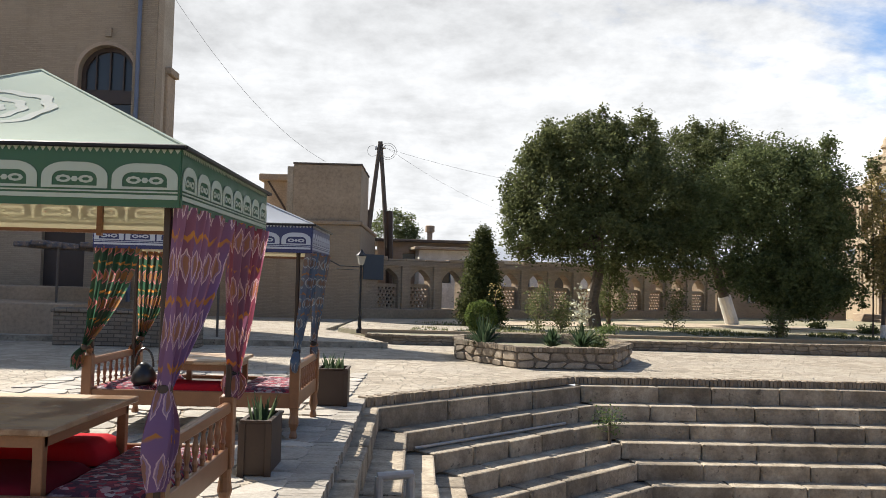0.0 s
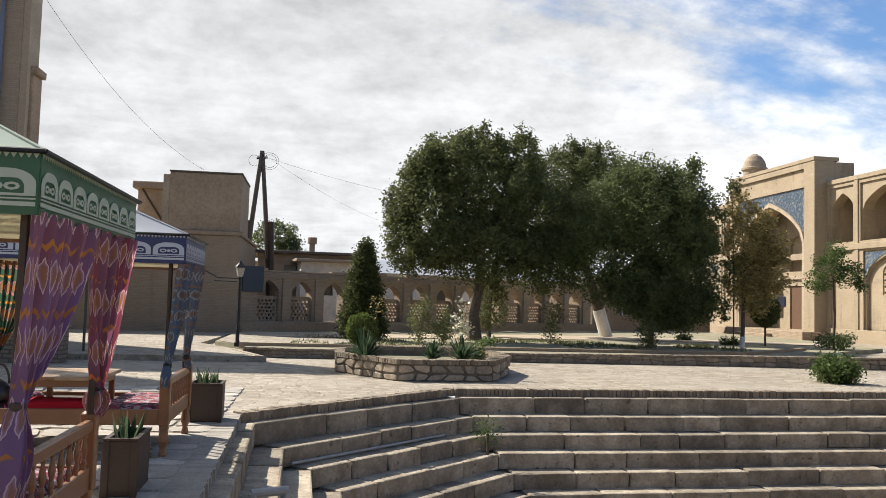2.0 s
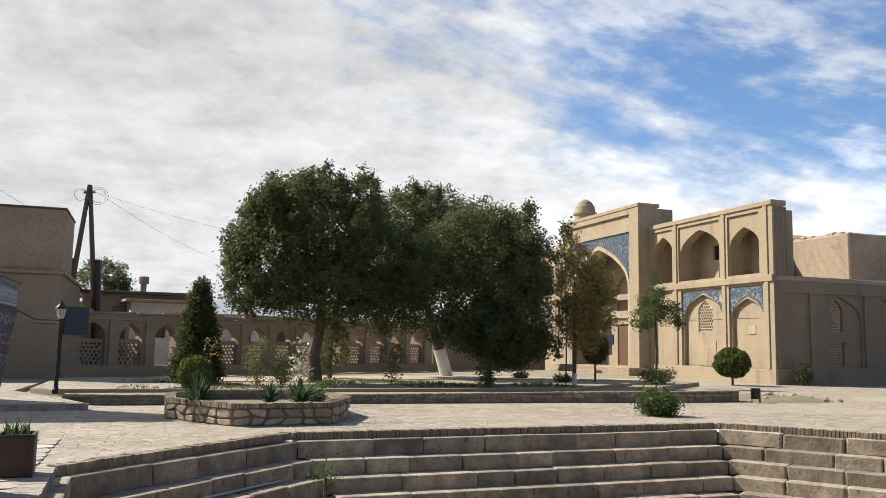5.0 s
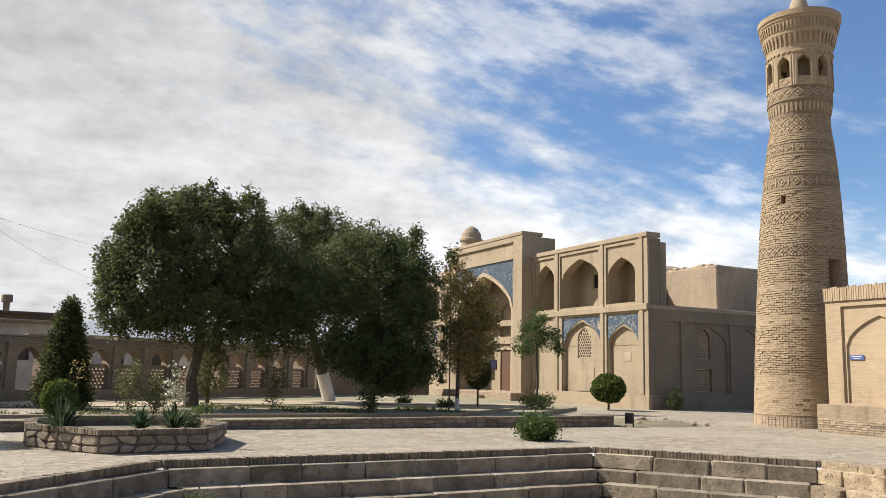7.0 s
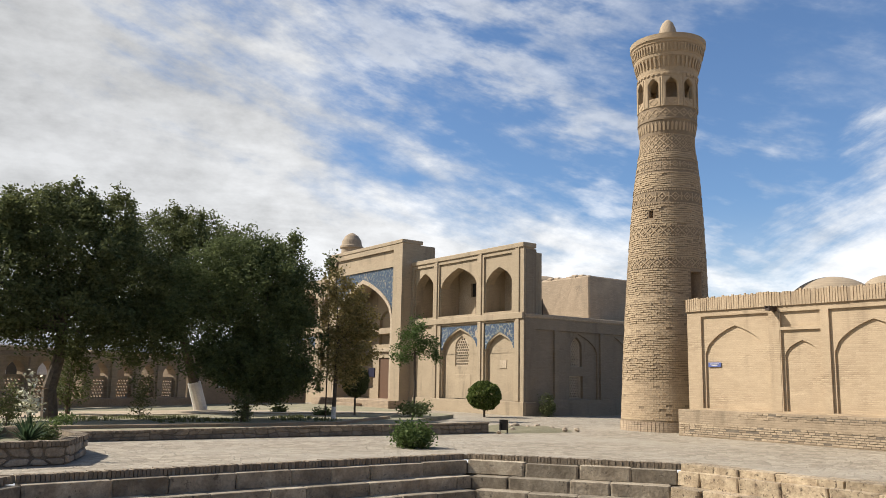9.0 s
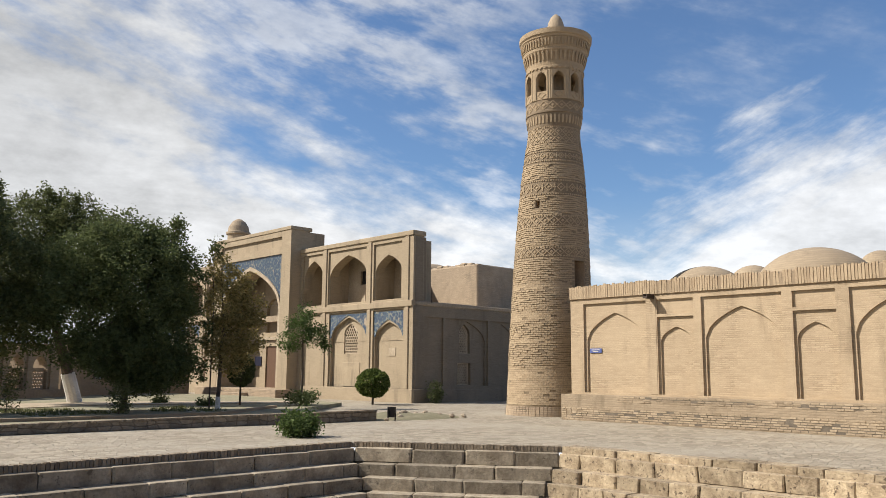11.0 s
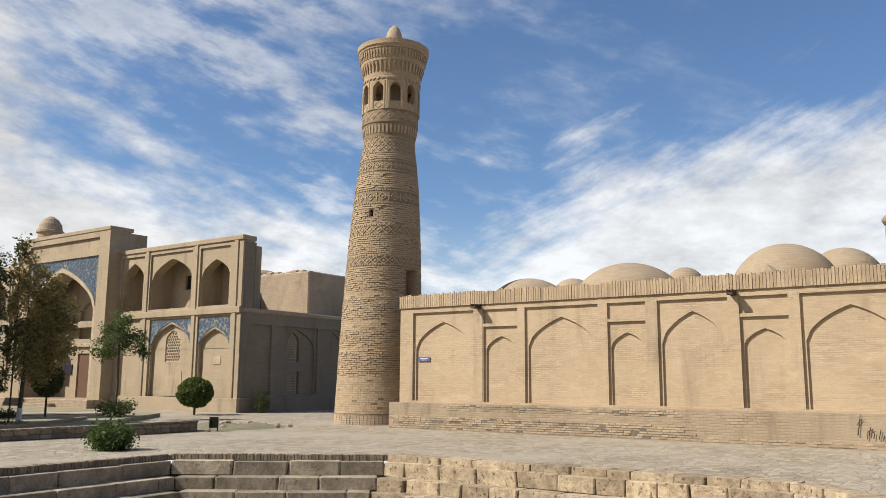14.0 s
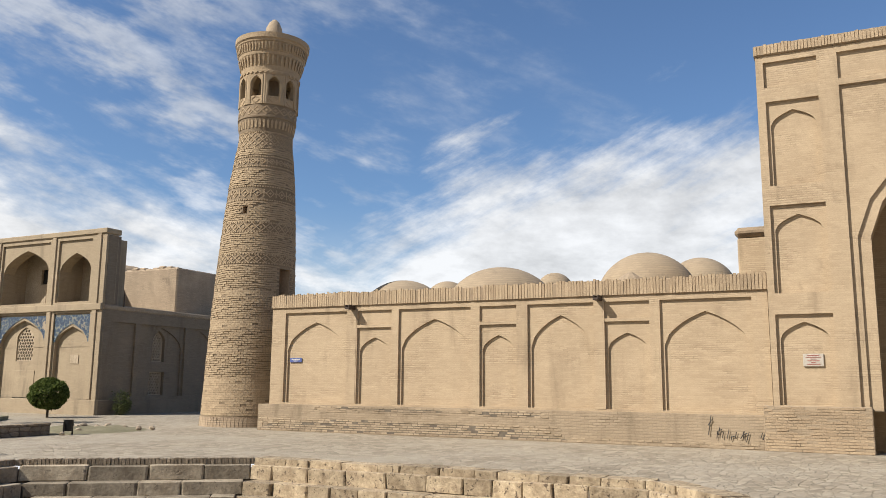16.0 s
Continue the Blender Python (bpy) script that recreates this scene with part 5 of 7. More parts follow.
for x in (-10.4, -6.0, -5.75):
    part("post", rod(bmesh.new(), (x, 22.7, 0.1), (x, 22.7, 2.5), 0.035), timber_grey, aw)
# closing walls behind the camera
part("wall_south", boxes(((-30, -16.6, 0), (24.4, -16, 6))), brick_sand)
tagged(bpy.data.objects["wall_south"], "plain brick wall behind the square", "wall", kind="structure")
part("wall_west", boxes(((-22.6, -16, 0), (-22, 20, 5))), brick_grey)
tagged(bpy.data.objects["wall_west"], "plain brick wall along the square", "wall", kind="structure")

# ---- trees and shrubs ----
def scatter(rng, blobs, size, dense=1.0):
    """Leaf blades scattered in lumpy clumps, thick towards each clump's skin."""
    V, F = [], []
    for x, y, z, rx, ry, rz, count in blobs:
        count = int(count * dense)
        # a few twig tips per clump; leaves gather round them, so that the outline is ragged
        tips = rng.normal(size=(max(6, count // 30), 3))
        tips /= np.linalg.norm(tips, axis=1)[:, None]
        reach = 0.45 + 0.60 * rng.random(len(tips)) ** 0.55
        tips = tips * reach[:, None] * np.array([rx, ry, rz])
        pick = rng.integers(0, len(tips), count)
        c = tips[pick] + rng.normal(size=(count, 3)) * 0.155 * (0.6 + 0.25 * min(rx, rz))
        c += np.array([x, y, z])
        a = rng.normal(size=(count, 3))
        a[:, 2] *= 0.6
        a /= np.linalg.norm(a, axis=1)[:, None]
        b = np.cross(a, rng.normal(size=(count, 3)))
        b /= np.linalg.norm(b, axis=1)[:, None]
        s = size * (0.6 + 0.8 * rng.random(count))[:, None]
        w = s * 0.30
        k = sum(len(q) for q in V)
        V.append(np.stack([c - a * s * 0.5, c + b * w, c + a * s * 0.5, c - b * w], 1).reshape(-1, 3))
        F += [(k + 4 * i, k + 4 * i + 1, k + 4 * i + 2, k + 4 * i + 3) for i in range(count)]
    return np.concatenate(V), F


def clipped(rng, x, y, z, r, rz, count, size):
    """Leaves of a sheared ball: a dense, slightly uneven shell with a fuller inside."""
    d = rng.normal(size=(count, 3))
    d /= np.linalg.norm(d, axis=1)[:, None]
    bump = np.array([noise.noise((q[0] * 2.2, q[1] * 2.2, q[2] * 2.2 + x)) for q in d])
    k = (0.80 + 0.22 * rng.random(count) ** 0.6 + 0.12 * bump)[:, None]
    c = np.array([x, y, z]) + d * k * np.array([r, r, rz])
    a = rng.normal(size=(count, 3)) + d * 0.6
    a /= np.linalg.norm(a, axis=1)[:, None]
    b = np.cross(a, rng.normal(size=(count, 3)))
    b /= np.linalg.norm(b, axis=1)[:, None]
    s = size * (0.6 + 0.8 * rng.random(count))[:, None]
    V = np.stack([c - a * s * 0.5, c + b * s * 0.3, c + a * s * 0.5, c - b * s * 0.3], 1).reshape(-1, 3)
    return V, [(4 * i, 4 * i + 1, 4 * i + 2, 4 * i + 3) for i in range(count)]


def ball_tree(name, x, y, ground, z, r, rz, mat, label, category, seed, size, count, stem=0.04):
    rng = np.random.default_rng(seed)
    t = thing(name, (x, y, ground), label, category)
    bm = rod(bmesh.new(), (x, y, ground), (x, y, z), stem, stem * 0.7, 8)
    for k in range(9):
        d = Vector(rng.normal(size=3)).normalized() * 0.75
        rod(bm, (x, y, z - rz * 0.4), (x + d.x * r, y + d.y * r, z + d.z * rz), stem * 0.4, stem * 0.15, 4)
    part("trunk", bm, bark, t)
    v, f = clipped(rng, x, y, z, r, rz, count, size)
    soup("crown", v, f, mat, t)
    return t


def tree(name, base, label, category, trunk, blobs, mat, size=0.17, seed=1, limb=0.07, paint=None, group=""):
    """trunk: points (x, y, z, radius) from the ground up; limbs run from its last point into the clumps."""
    rng = np.random.default_rng(seed)
    t = thing(name, base, label, category, group)
    bm = bmesh.new()
    for p, q in zip(trunk, trunk[1:]):
        rod(bm, p[:3], q[:3], p[3], q[3], 10)
    top = Vector(trunk[-1][:3])
    for x, y, z, rx, ry, rz, n in blobs:
        end = Vector((x, y, z))
        mid = top.lerp(end, 0.5) + Vector((0, 0, -0.15 * (end - top).length * 0.3))
        rod(bm, top, mid, limb, limb * 0.7, 6)
        rod(bm, mid, end, limb * 0.7, limb * 0.3, 6)
        for k in range(5):
            d = Vector(rng.normal(size=3)).normalized()
            rod(bm, mid.lerp(end, 0.6), end + Vector((d.x * rx, d.y * ry, d.z * rz)) * 0.75, limb * 0.3, limb * 0.12, 4)
    part("trunk", bm, bark, t)
    if paint:
        bm = bmesh.new()
        p, q = Vector(trunk[0][:3]), Vector(trunk[1][:3])
        rod(bm, p, p.lerp(q, paint), trunk[0][3] + 0.012, trunk[0][3] * 0.95 + 0.012, 12)
        part("whitewash_band", bm, whitewash, t, "whitewashed trunk foot")
    sprigs = []
    if size > 0.165 and len(blobs) > 5:
        for x, y, z, rx, ry, rz, n in blobs:
            for k in range(int(4 + 3.5 * rx)):
                d = rng.normal(size=3)
                d[2] = abs(d[2]) * 0.8 - 0.15
                d /= np.linalg.norm(d)
                r = rng.uniform(0.16, 0.34)
                out = rng.uniform(1.0, 1.2)
                sprigs.append((x + d[0] * rx * out, y + d[1] * ry * out, z + d[2] * rz * out, r * 0.8, r * 0.8, r * 1.4, int(30 + 110 * r)))
    v, f = scatter(rng, list(blobs) + sprigs, size * (0.58 if size > 0.165 else 0.78), 3.2 if size > 0.165 else 1.7)
    soup("crown", v, f, mat, t)
    return t


G = 0.17
tree("tree", (6.2, 32.4, G), "large dark green mulberry-like tree with a broad crown", "tree",
     [(6.2, 32.4, G, 0.30), (6.1, 32.4, 1.2, 0.24), (6.35, 32.4, 2.4, 0.20), (6.3, 32.4, 3.3, 0.15)],
     [(6.3, 32.4, 6.0, 2.3, 2.2, 2.1, 5200), (4.3, 32.0, 4.7, 1.8, 1.9, 1.8, 3800), (8.3, 32.6, 5.3, 2.0, 2.0, 2.1, 4000), (5.2, 32.0, 7.2, 1.3, 1.2, 1.1, 1700),
      (7.6, 32.4, 7.45, 1.1, 1.1, 0.9, 1300), (6.2, 31.6, 3.7, 2.5, 1.7, 1.2, 3600), (3.35, 32.0, 5.6, 0.75, 0.8, 0.9, 700), (4.1, 32.2, 6.9, 0.9, 0.9, 0.9, 900),
      (8.9, 32.2, 3.5, 1.8, 1.7, 1.4, 3000), (3.45, 31.8, 3.6, 0.9, 0.9, 0.9, 950), (3.2, 32.0, 4.5, 0.55, 0.6, 0.6, 420), (6.3, 32.2, 7.85, 0.9, 0.8, 0.55, 600)], leaf_dark, 0.20, 3, 0.11)
tree("tree", (12.7, 30.4, G), "bushy green tree with foliage almost to the ground", "tree",
     [(12.7, 30.4, G, 0.12), (12.75, 30.4, 1.4, 0.10), (12.7, 30.4, 2.6, 0.09)],
     [(12.9, 30.4, 4.9, 2.2, 2.0, 2.2, 6200), (10.9, 30.8, 5.3, 1.3, 1.4, 1.4, 1900), (13.8, 30.4, 3.4, 1.5, 1.7, 1.9, 3800), (11.1, 30.6, 3.6, 1.7, 1.7, 1.8, 3600), (13.3, 30.4, 2.2, 1.9, 1.6, 1.2, 3200), (13.7, 30.4, 1.65, 1.55, 1.5, 0.8, 2600),
      (12.1, 30.4, 6.1, 1.3, 1.2, 0.95, 1600), (13.6, 30.3, 6.0, 1.1, 1.0, 1.0, 1500), (14.3, 30.2, 4.6, 0.95, 1.0, 1.2, 1400), (14.2, 30.2, 6.9, 0.22, 0.22, 0.4, 60), (12.0, 30.0, 2.3, 1.3, 1.2, 1.0, 1800)], leaf_mid, 0.18, 5, 0.06)
tree("tree", (13.9, 38.6, G), "tall dark tree with a leaning whitewashed trunk", "tree",
     [(13.9, 38.6, G, 0.30), (13.2, 38.5, 2.3, 0.22), (12.6, 38.4, 4.0, 0.18)],
     [(11.6, 38.6, 7.7, 1.8, 1.8, 1.5, 3000), (13.7, 38.2, 7.4, 2.0, 1.9, 1.7, 3300), (10.4, 38.2, 5.6, 2.0, 2.0, 1.8, 3000), (12.6, 38.0, 5.4, 2.4, 2.0, 1.6, 3200),
      (10.9, 38.4, 3.9, 1.6, 1.5, 1.1, 1500), (14.8, 38.4, 5.8, 1.3, 1.4, 1.4, 1500), (12.2, 38.6, 8.8, 1.0, 1.0, 0.7, 800)], leaf_dark, 0.20, 7, 0.10, paint=0.62)
tree("tree", (16.15, 29.8, G), "slender tree with thin yellowing autumn leaves", "tree",
     [(16.15, 29.8, G, 0.085), (16.2, 29.8, 1.8, 0.07), (16.25, 29.8, 3.6, 0.05)],
     [(16.2, 29.8, 4.2, 0.8, 0.8, 1.3, 1500), (16.5, 29.8, 3.2, 0.85, 0.8, 0.95, 1200), (16.05, 29.8, 5.6, 0.5, 0.5, 0.7, 650), (16.9, 29.7, 4.0, 0.55, 0.5, 0.8, 550), (15.9, 29.8, 2.8, 0.55, 0.5, 0.8, 500), (16.5, 29.8, 2.2, 0.7, 0.6, 0.7, 800), (17.25, 29.7, 3.0, 0.7, 0.6, 0.95, 1000), (16.9, 29.8, 5.0, 0.5, 0.5, 0.7, 600), (17.5, 29.7, 4.1, 0.45, 0.45, 0.6, 450)], leaf_dry, 0.15, 9, 0.03, paint=0.3)
tree("shoot", (15.7, 29.8, G), "dark leafy shoots standing above the yellowing tree", "tree",
     [(15.85, 29.9, G, 0.03), (15.85, 29.9, 3.5, 0.025), (15.7, 29.8, 6.2, 0.015)],
     [(15.68, 29.8, 6.75, 0.16, 0.2, 0.45, 60), (15.95, 29.8, 6.6, 0.2, 0.2, 0.3, 50), (15.62, 29.8, 6.2, 0.2, 0.2, 0.25, 40)], leaf_dark, 0.16, 10, 0.012)
tree("young_tree", (21.2, 31.6, 0.1), "young feathery bright green tree", "tree",
     [(21.2, 31.6, 0.0, 0.06), (21.25, 31.6, 1.6, 0.05), (21.2, 31.6, 3.0, 0.04)],
     [(21.0, 31.6, 3.6, 0.7, 0.7, 0.55, 420), (21.7, 31.4, 3.3, 0.55, 0.6, 0.5, 330), (20.6, 31.8, 2.9, 0.5, 0.5, 0.4, 260), (21.3, 31.6, 4.3, 0.4, 0.4, 0.4, 170), (22.1, 31.3, 2.9, 0.3, 0.3, 0.3, 110)], leaf_fresh, 0.17, 11, 0.022)
ball_tree("young_tree", 18.9, 32.9, G, 1.70, 0.58, 0.72, leaf_dark, "small dark round-headed tree", "tree", 12, 0.12, 3200, 0.05)
ball_tree("clipped_tree", 26.9, 33.6, 0.0, 1.08, 0.86, 0.72, leaf_ball, "small clipped ball tree before the facade", "tree", 13, 0.13, 5200, 0.06)


def bush(x, y, z, r, h, mat, label, seed, size=0.10, count=900, name="bush"):
    return tree(name, (x, y, z), label, "bush", [(x, y, z - 0.26, 0.03), (x, y, z + 0.12, 0.025)],
                [(x, y, z + h * 0.5, r, r, h * 0.5, count), (x + r * 0.3, y - r * 0.2, z + h * 0.6, r * 0.6, r * 0.6, h * 0.4, count // 3)], mat, size, seed, 0.012)


bush(12.35, 18.4, 0.0, 0.46, 0.58, leaf_fresh, "leafy light green bush at the pool's edge", 21, 0.10, 1500)
bush(20.9, 31.1, 0.15, 0.75, 0.6, leaf_mid, "low spreading bush beside the young tree", 22, 0.13, 700)
bush(30.9, 33.3, 0.0, 0.38, 1.1, leaf_dark, "small upright bush by the flank wall", 23, 0.11, 800)
bush(16.9, 36.5, G, 0.3, 0.25, leaf_mid, "low shrub in the garden", 24, 0.12, 300)
bush(17.4, 33.2, G, 0.35, 0.22, leaf_mid, "low shrub in the garden", 28, 0.12, 300)
for x, y, r, h, s, m in ((3.35, 27.6, 0.42, 1.7, 25, leaf_reed), (8.9, 31.0, 0.45, 1.7, 26, leaf_reed), (4.1, 27.4, 0.32, 1.2, 27, leaf_reed), (11.8, 28.6, 0.3, 1.0, 29, leaf_reed), (5.6, 27.4, 0.4, 0.3, 30, leaf_fresh)):
    bush(x, y, G, r, h, m, "loose reedy shrub in the garden", s, 0.10, 520 if h > 0.5 else 200, "shrub")
cy = []
for i in range(15):
    z = 0.50 + i * 0.222
    r = 0.90 * (1 - i / 15.5) ** 0.75 * (1 + 0.08 * math.sin(i * 2.4)) + 0.03
    cy.append((1.68 + 0.07 * math.sin(i * 2), 31.0, z, r, r, 0.30 + 0.1 * (i % 2), int(2300 * r + 160)))
tree("cypress", (1.72, 31.0, G), "dense conical juniper in the garden", "tree", [(1.72, 31, G, 0.10), (1.72, 31, 2.5, 0.06)], cy, leaf_cypress, 0.11, 31, 0.02)
tree("tree", (7.4, 35.4, G), "small dark cypress behind the large tree", "tree", [(7.4, 35.4, G, 0.1), (7.4, 35.4, 1, 0.08)], [(7.4, 35.4, 1.7, 0.75, 0.7, 1.2, 1500), (7.4, 35.4, 2.8, 0.5, 0.5, 0.6, 500)], leaf_dark, 0.15, 32, 0.03)
tree("tree", (-1.6, 50.0, 0), "distant bushy tree behind the houses", "tree", [(-2.4, 50, 0, 0.15), (-2.4, 50, 4, 0.1)], [(-2.6, 50, 5.0, 1.5, 1.2, 1.1, 1500), (-1.7, 50, 4.4, 0.8, 0.8, 0.7, 500)], leaf_mid, 0.22, 35, 0.05)

# sparse grass tufts on the garden earth
rng = np.random.default_rng(44)
gv, gf = [], []
for i in range(2600):
    x = rng.uniform(-0.8, 16.0)
    y = rng.uniform(26.3, 33.0)
    if noise.noise((x * 0.35, y * 0.35, 2.0)) < 0.02:
        continue
    for j in range(3):
        a, h = rng.uniform(0, 6.28), rng.uniform(0.05, 0.14)
        dx, dy = 0.02 * math.cos(a), 0.02 * math.sin(a)
        px, py = x + rng.normal() * 0.05, y + rng.normal() * 0.05
        k = len(gv)
        gv += [(px - dx, py - dy, G), (px + dx, py + dy, G), (px + rng.normal() * 0.04, py + rng.normal() * 0.04, G + h)]
        gf.append((k, k + 1, k + 2))
grass = soup("grass", gv, gf, leaf_reed)
tagged(grass, "thin grass tufts on the garden earth", "grass", kind="stuff")

# ---- octagonal stone planter ----
PL = [(0.40, 19.25), (1.62, 17.30), (3.72, 17.45), (4.50, 19.30), (4.45, 21.0), (3.4, 22.2), (1.5, 22.2), (0.45, 21.1)]
planter = thing("stone_planter", (2.5, 19.8, 0), "eight-sided rubble-stone planter with a brick rim", "planter")
part("core", slabbed("z", 0.0, -0.02, 0.36, inset(PL, 0.03), [inset(PL, 0.20)]), mortar_m, planter)
part("rim", slabbed("z", 0.36, 0.002, 0.075, inset(PL, 0.0), [inset(PL, 0.19)]), mortar_m, planter)
part("earth", slabbed("z", 0.0, 0.01, 0.22, inset(PL, 0.19)), dirt, planter)


def yucca(x, y, z, r, seed, spike=0.0):
    rng = np.random.default_rng(seed)
    t = thing("yucca", (x, y, z), "spiky blue-green yucca" + (" with a cream flower spike" if spike else " in the stone planter"), "plant", "yuccas")
    V, F = [], []
    for i in range(90):
        a, e = rng.uniform(0, 6.28), rng.uniform(0.25, 1.5)
        d = Vector((math.cos(a) * math.cos(e), math.sin(a) * math.cos(e), math.sin(e)))
        q = Vector((-math.sin(a), math.cos(a), 0)) * 0.026
        o = Vector((x, y, z + 0.04))
        L = r * rng.uniform(0.75, 1.1)
        k = len(V)
        m = o + d * L * 0.5
        V += [tuple(o - q), tuple(o + q), tuple(m + q * 1.1), tuple(m - q * 1.1), tuple(o + d * L - Vector((0, 0, 0.12 * L * math.cos(e))))]
        F += [(k, k + 1, k + 2, k + 3), (k + 3, k + 2, k + 4)]
    soup("rosette", V, F, leaf_yucca, t)
    if spike:
        part("stalk", rod(bmesh.new(), (x, y, z), (x, y, z + spike), 0.018, 0.012, 6), leaf_fresh, t)
        V, F = scatter(rng, [(x, y, z + spike * 0.78, 0.07, 0.07, spike * 0.30, 260)], 0.085)
        tagged(soup("flower_spike", V, F, flower_white, t, "cream bell flowers"), kind="stuff")
    return t


yucca(1.02, 18.6, 0.30, 0.78, 51, 0.0)
yucca(3.22, 18.7, 0.30, 0.66, 52, 1.2)
yucca(2.58, 18.9, 0.30, 0.52, 53)
ball_tree("bush", 0.98, 19.2, 0.22, 0.99, 0.37, 0.37, leaf_ball, "round clipped bush in the stone planter", "bush", 55, 0.06, 3400, 0.025)
bush(3.70, 19.9, 0.30, 0.26, 0.26, leaf_mid, "small leafy bush in the stone planter", 56, 0.09, 400)
tree("dry_stalk", (1.3, 19.2, 0.37), "thin dry flower stalk in the planter", "plant", [(1.3, 19.2, 0.36, 0.015), (1.3, 19.2, 1.6, 0.008)], [(1.3, 19.2, 1.55, 0.1, 0.1, 0.25, 40)], leaf_dry, 0.07, 57, 0.005)

# ---- street lamp, pole with wires ----
lamp = thing("street_lamp", (-2.42, 26.0, 0.13), "slim black cast-iron street lamp", "lamp")
part("post", lathe(bmesh.new(), [(0.10, 0.0), (0.10, 0.12), (0.06, 0.18), (0.055, 0.5), (0.035, 0.55), (0.03, 2.05), (0.05, 2.08), (0.03, 2.12)], (-2.42, 26, 0.13), 12), iron, lamp)
part("lantern", lathe(bmesh.new(), [(0.05, 2.12), (0.09, 2.16), (0.14, 2.40), (0.15, 2.42)], (-2.42, 26, 0.13), 6), plain("lamp_glass", (0.35, 0.33, 0.28), 0.2), lamp, "frosted lantern glass")
part("hood", lathe(bmesh.new(), [(0.18, 2.40), (0.16, 2.44), (0.06, 2.54), (0.02, 2.62)], (-2.42, 26, 0.13), 6), iron, lamp)
part("arm", rod(rod(rod(bmesh.new(), (-2.42, 26, 2.2), (-3.1, 26.1, 2.22), 0.018, 0.018, 6), (-3.1, 26.1, 2.22), (-3.9, 26.2, 2.62), 0.018, 0.018, 6), (-2.5, 26, 2.1), (-3.2, 26.1, 2.12), 0.015, 0.015, 6), iron, lamp)
pole = thing("utility_pole", (-2.9, 41.5, 0), "weathered wooden A-frame utility pole", "utility pole")
part("leg", rod(bmesh.new(), (-3.9, 41.5, 0), (-3.0, 41.5, 8.85), 0.15, 0.10, 10), timber_grey, pole)
part("leg", rod(bmesh.new(), (-2.2, 41.8, 0), (-2.98, 41.5, 8.85), 0.15, 0.10, 10), timber_grey, pole)
part("stub", rod(bmesh.new(), (-3.75, 41.3, 0), (-3.52, 41.3, 5.35), 0.22, 0.20, 8), timber_dark, pole)
part("stub", rod(bmesh.new(), (-2.3, 41.6, 0), (-2.44, 41.6, 5.35), 0.20, 0.18, 8), timber_dark, pole)
part("crossbar", rod(bmesh.new(), (-3.25, 41.5, 8.45), (-2.72, 41.5, 8.5), 0.03, 0.03, 6), iron, pole)
for x in (-3.2, -2.78):
    part("insulator", lathe(bmesh.new(), [(0.05, 0), (0.07, 0.06), (0.04, 0.12), (0.01, 0.16)], (x, 41.5, 8.48), 8), whitewash, pole)


def wire(p, q, sag, label="thin black overhead wire"):
    c = bpy.data.curves.new("wire", "CURVE")
    c.dimensions, c.bevel_depth, c.bevel_resolution = "3D", 0.0055, 1
    s = c.splines.new("POLY")
    s.points.add(23)
    for i in range(24):
        k = i / 23
        v = Vector(p).lerp(Vector(q), k)
        s.points[i].co = (v.x, v.y, v.z - sag * 4 * k * (1 - k), 1)
    c.materials.append(iron)
    return tagged(new("wire", c), label, "wire", "overhead wires")


wire((-9.4, 27.2, 11.6), (-4.9, 35.3, 6.85), 0.75)
wire((-3.0, 41.5, 8.6), (30, 62, 11.0), 2.2, "thin overhead wire from the pole")
wire((-2.6, 41.5, 8.5), (12, 75, 8.0), 1.2, "thin overhead wire from the pole")
for r in (0.32, 0.42, 0.27):
    c = bpy.data.curves.new("wire_coil", "CURVE")
    c.dimensions, c.bevel_depth = "3D", 0.009
    s = c.splines.new("POLY")
    s.points.add(20)
    for i in range(21):
        a = 2 * math.pi * i / 20
        s.points[i].co = (-3.0 + (0.42 if r != 0.27 else -0.35) + r * math.cos(a), 41.45 + r * 0.3 * math.sin(a * 2), 8.35 + r * math.sin(a), 1)
    c.materials.append(iron)
    o = new("wire_coil", c)
    o.parent = pole
    o.location = -Vector(pole.location)

# ---- marks on the long wall ----
for y, z in ((15.65, 4.28), (6.83, 4.28)):
    sp = thing("rain_spout", (WX, y, z), "short wooden rain spout below the parapet", "spout", "rain spouts")
    part("trough", boxes(((WX - 0.42, y - 0.09, z - 0.05), (WX + 0.02, y + 0.09, z + 0.02)), ((WX - 0.42, y - 0.09, z + 0.02), (WX + 0.02, y - 0.05, z + 0.10)), ((WX - 0.42, y + 0.05, z + 0.02), (WX + 0.02, y + 0.09, z + 0.10)), bevel=0.008), timber_dark, sp)
    part("stain_strip", boxes(((WX - 0.010, y - 0.14, 1.0), (WX - 0.004, y + 0.14, z - 0.06))), brick_sand, sp, "washed strip of brick below the spout")
sign = thing("street_sign", (WX + 0.14, 18.12, 2.5), "small blue enamel street sign on the wall", "sign")
part("plate", boxes(((WX + 0.11, 17.86, 2.42), (WX + 0.14, 18.38, 2.58)), bevel=0.005), plain("blue_enamel", (0.09, 0.12, 0.30), 0.4), sign)
part("bars", boxes(((WX + 0.104, 17.94, 2.515), (WX + 0.1105, 18.30, 2.54)), ((WX + 0.104, 18.0, 2.46), (WX + 0.1105, 18.24, 2.48))), whitewash, sign)
graf = thing("scrawl", (WX - 0.24, 3.2, 0.45), "dark paint scrawl on the wall foot", "graffiti")
rng = np.random.default_rng(8)
scrawl_m = plain("black_paint", (0.05, 0.045, 0.04), 0.7)
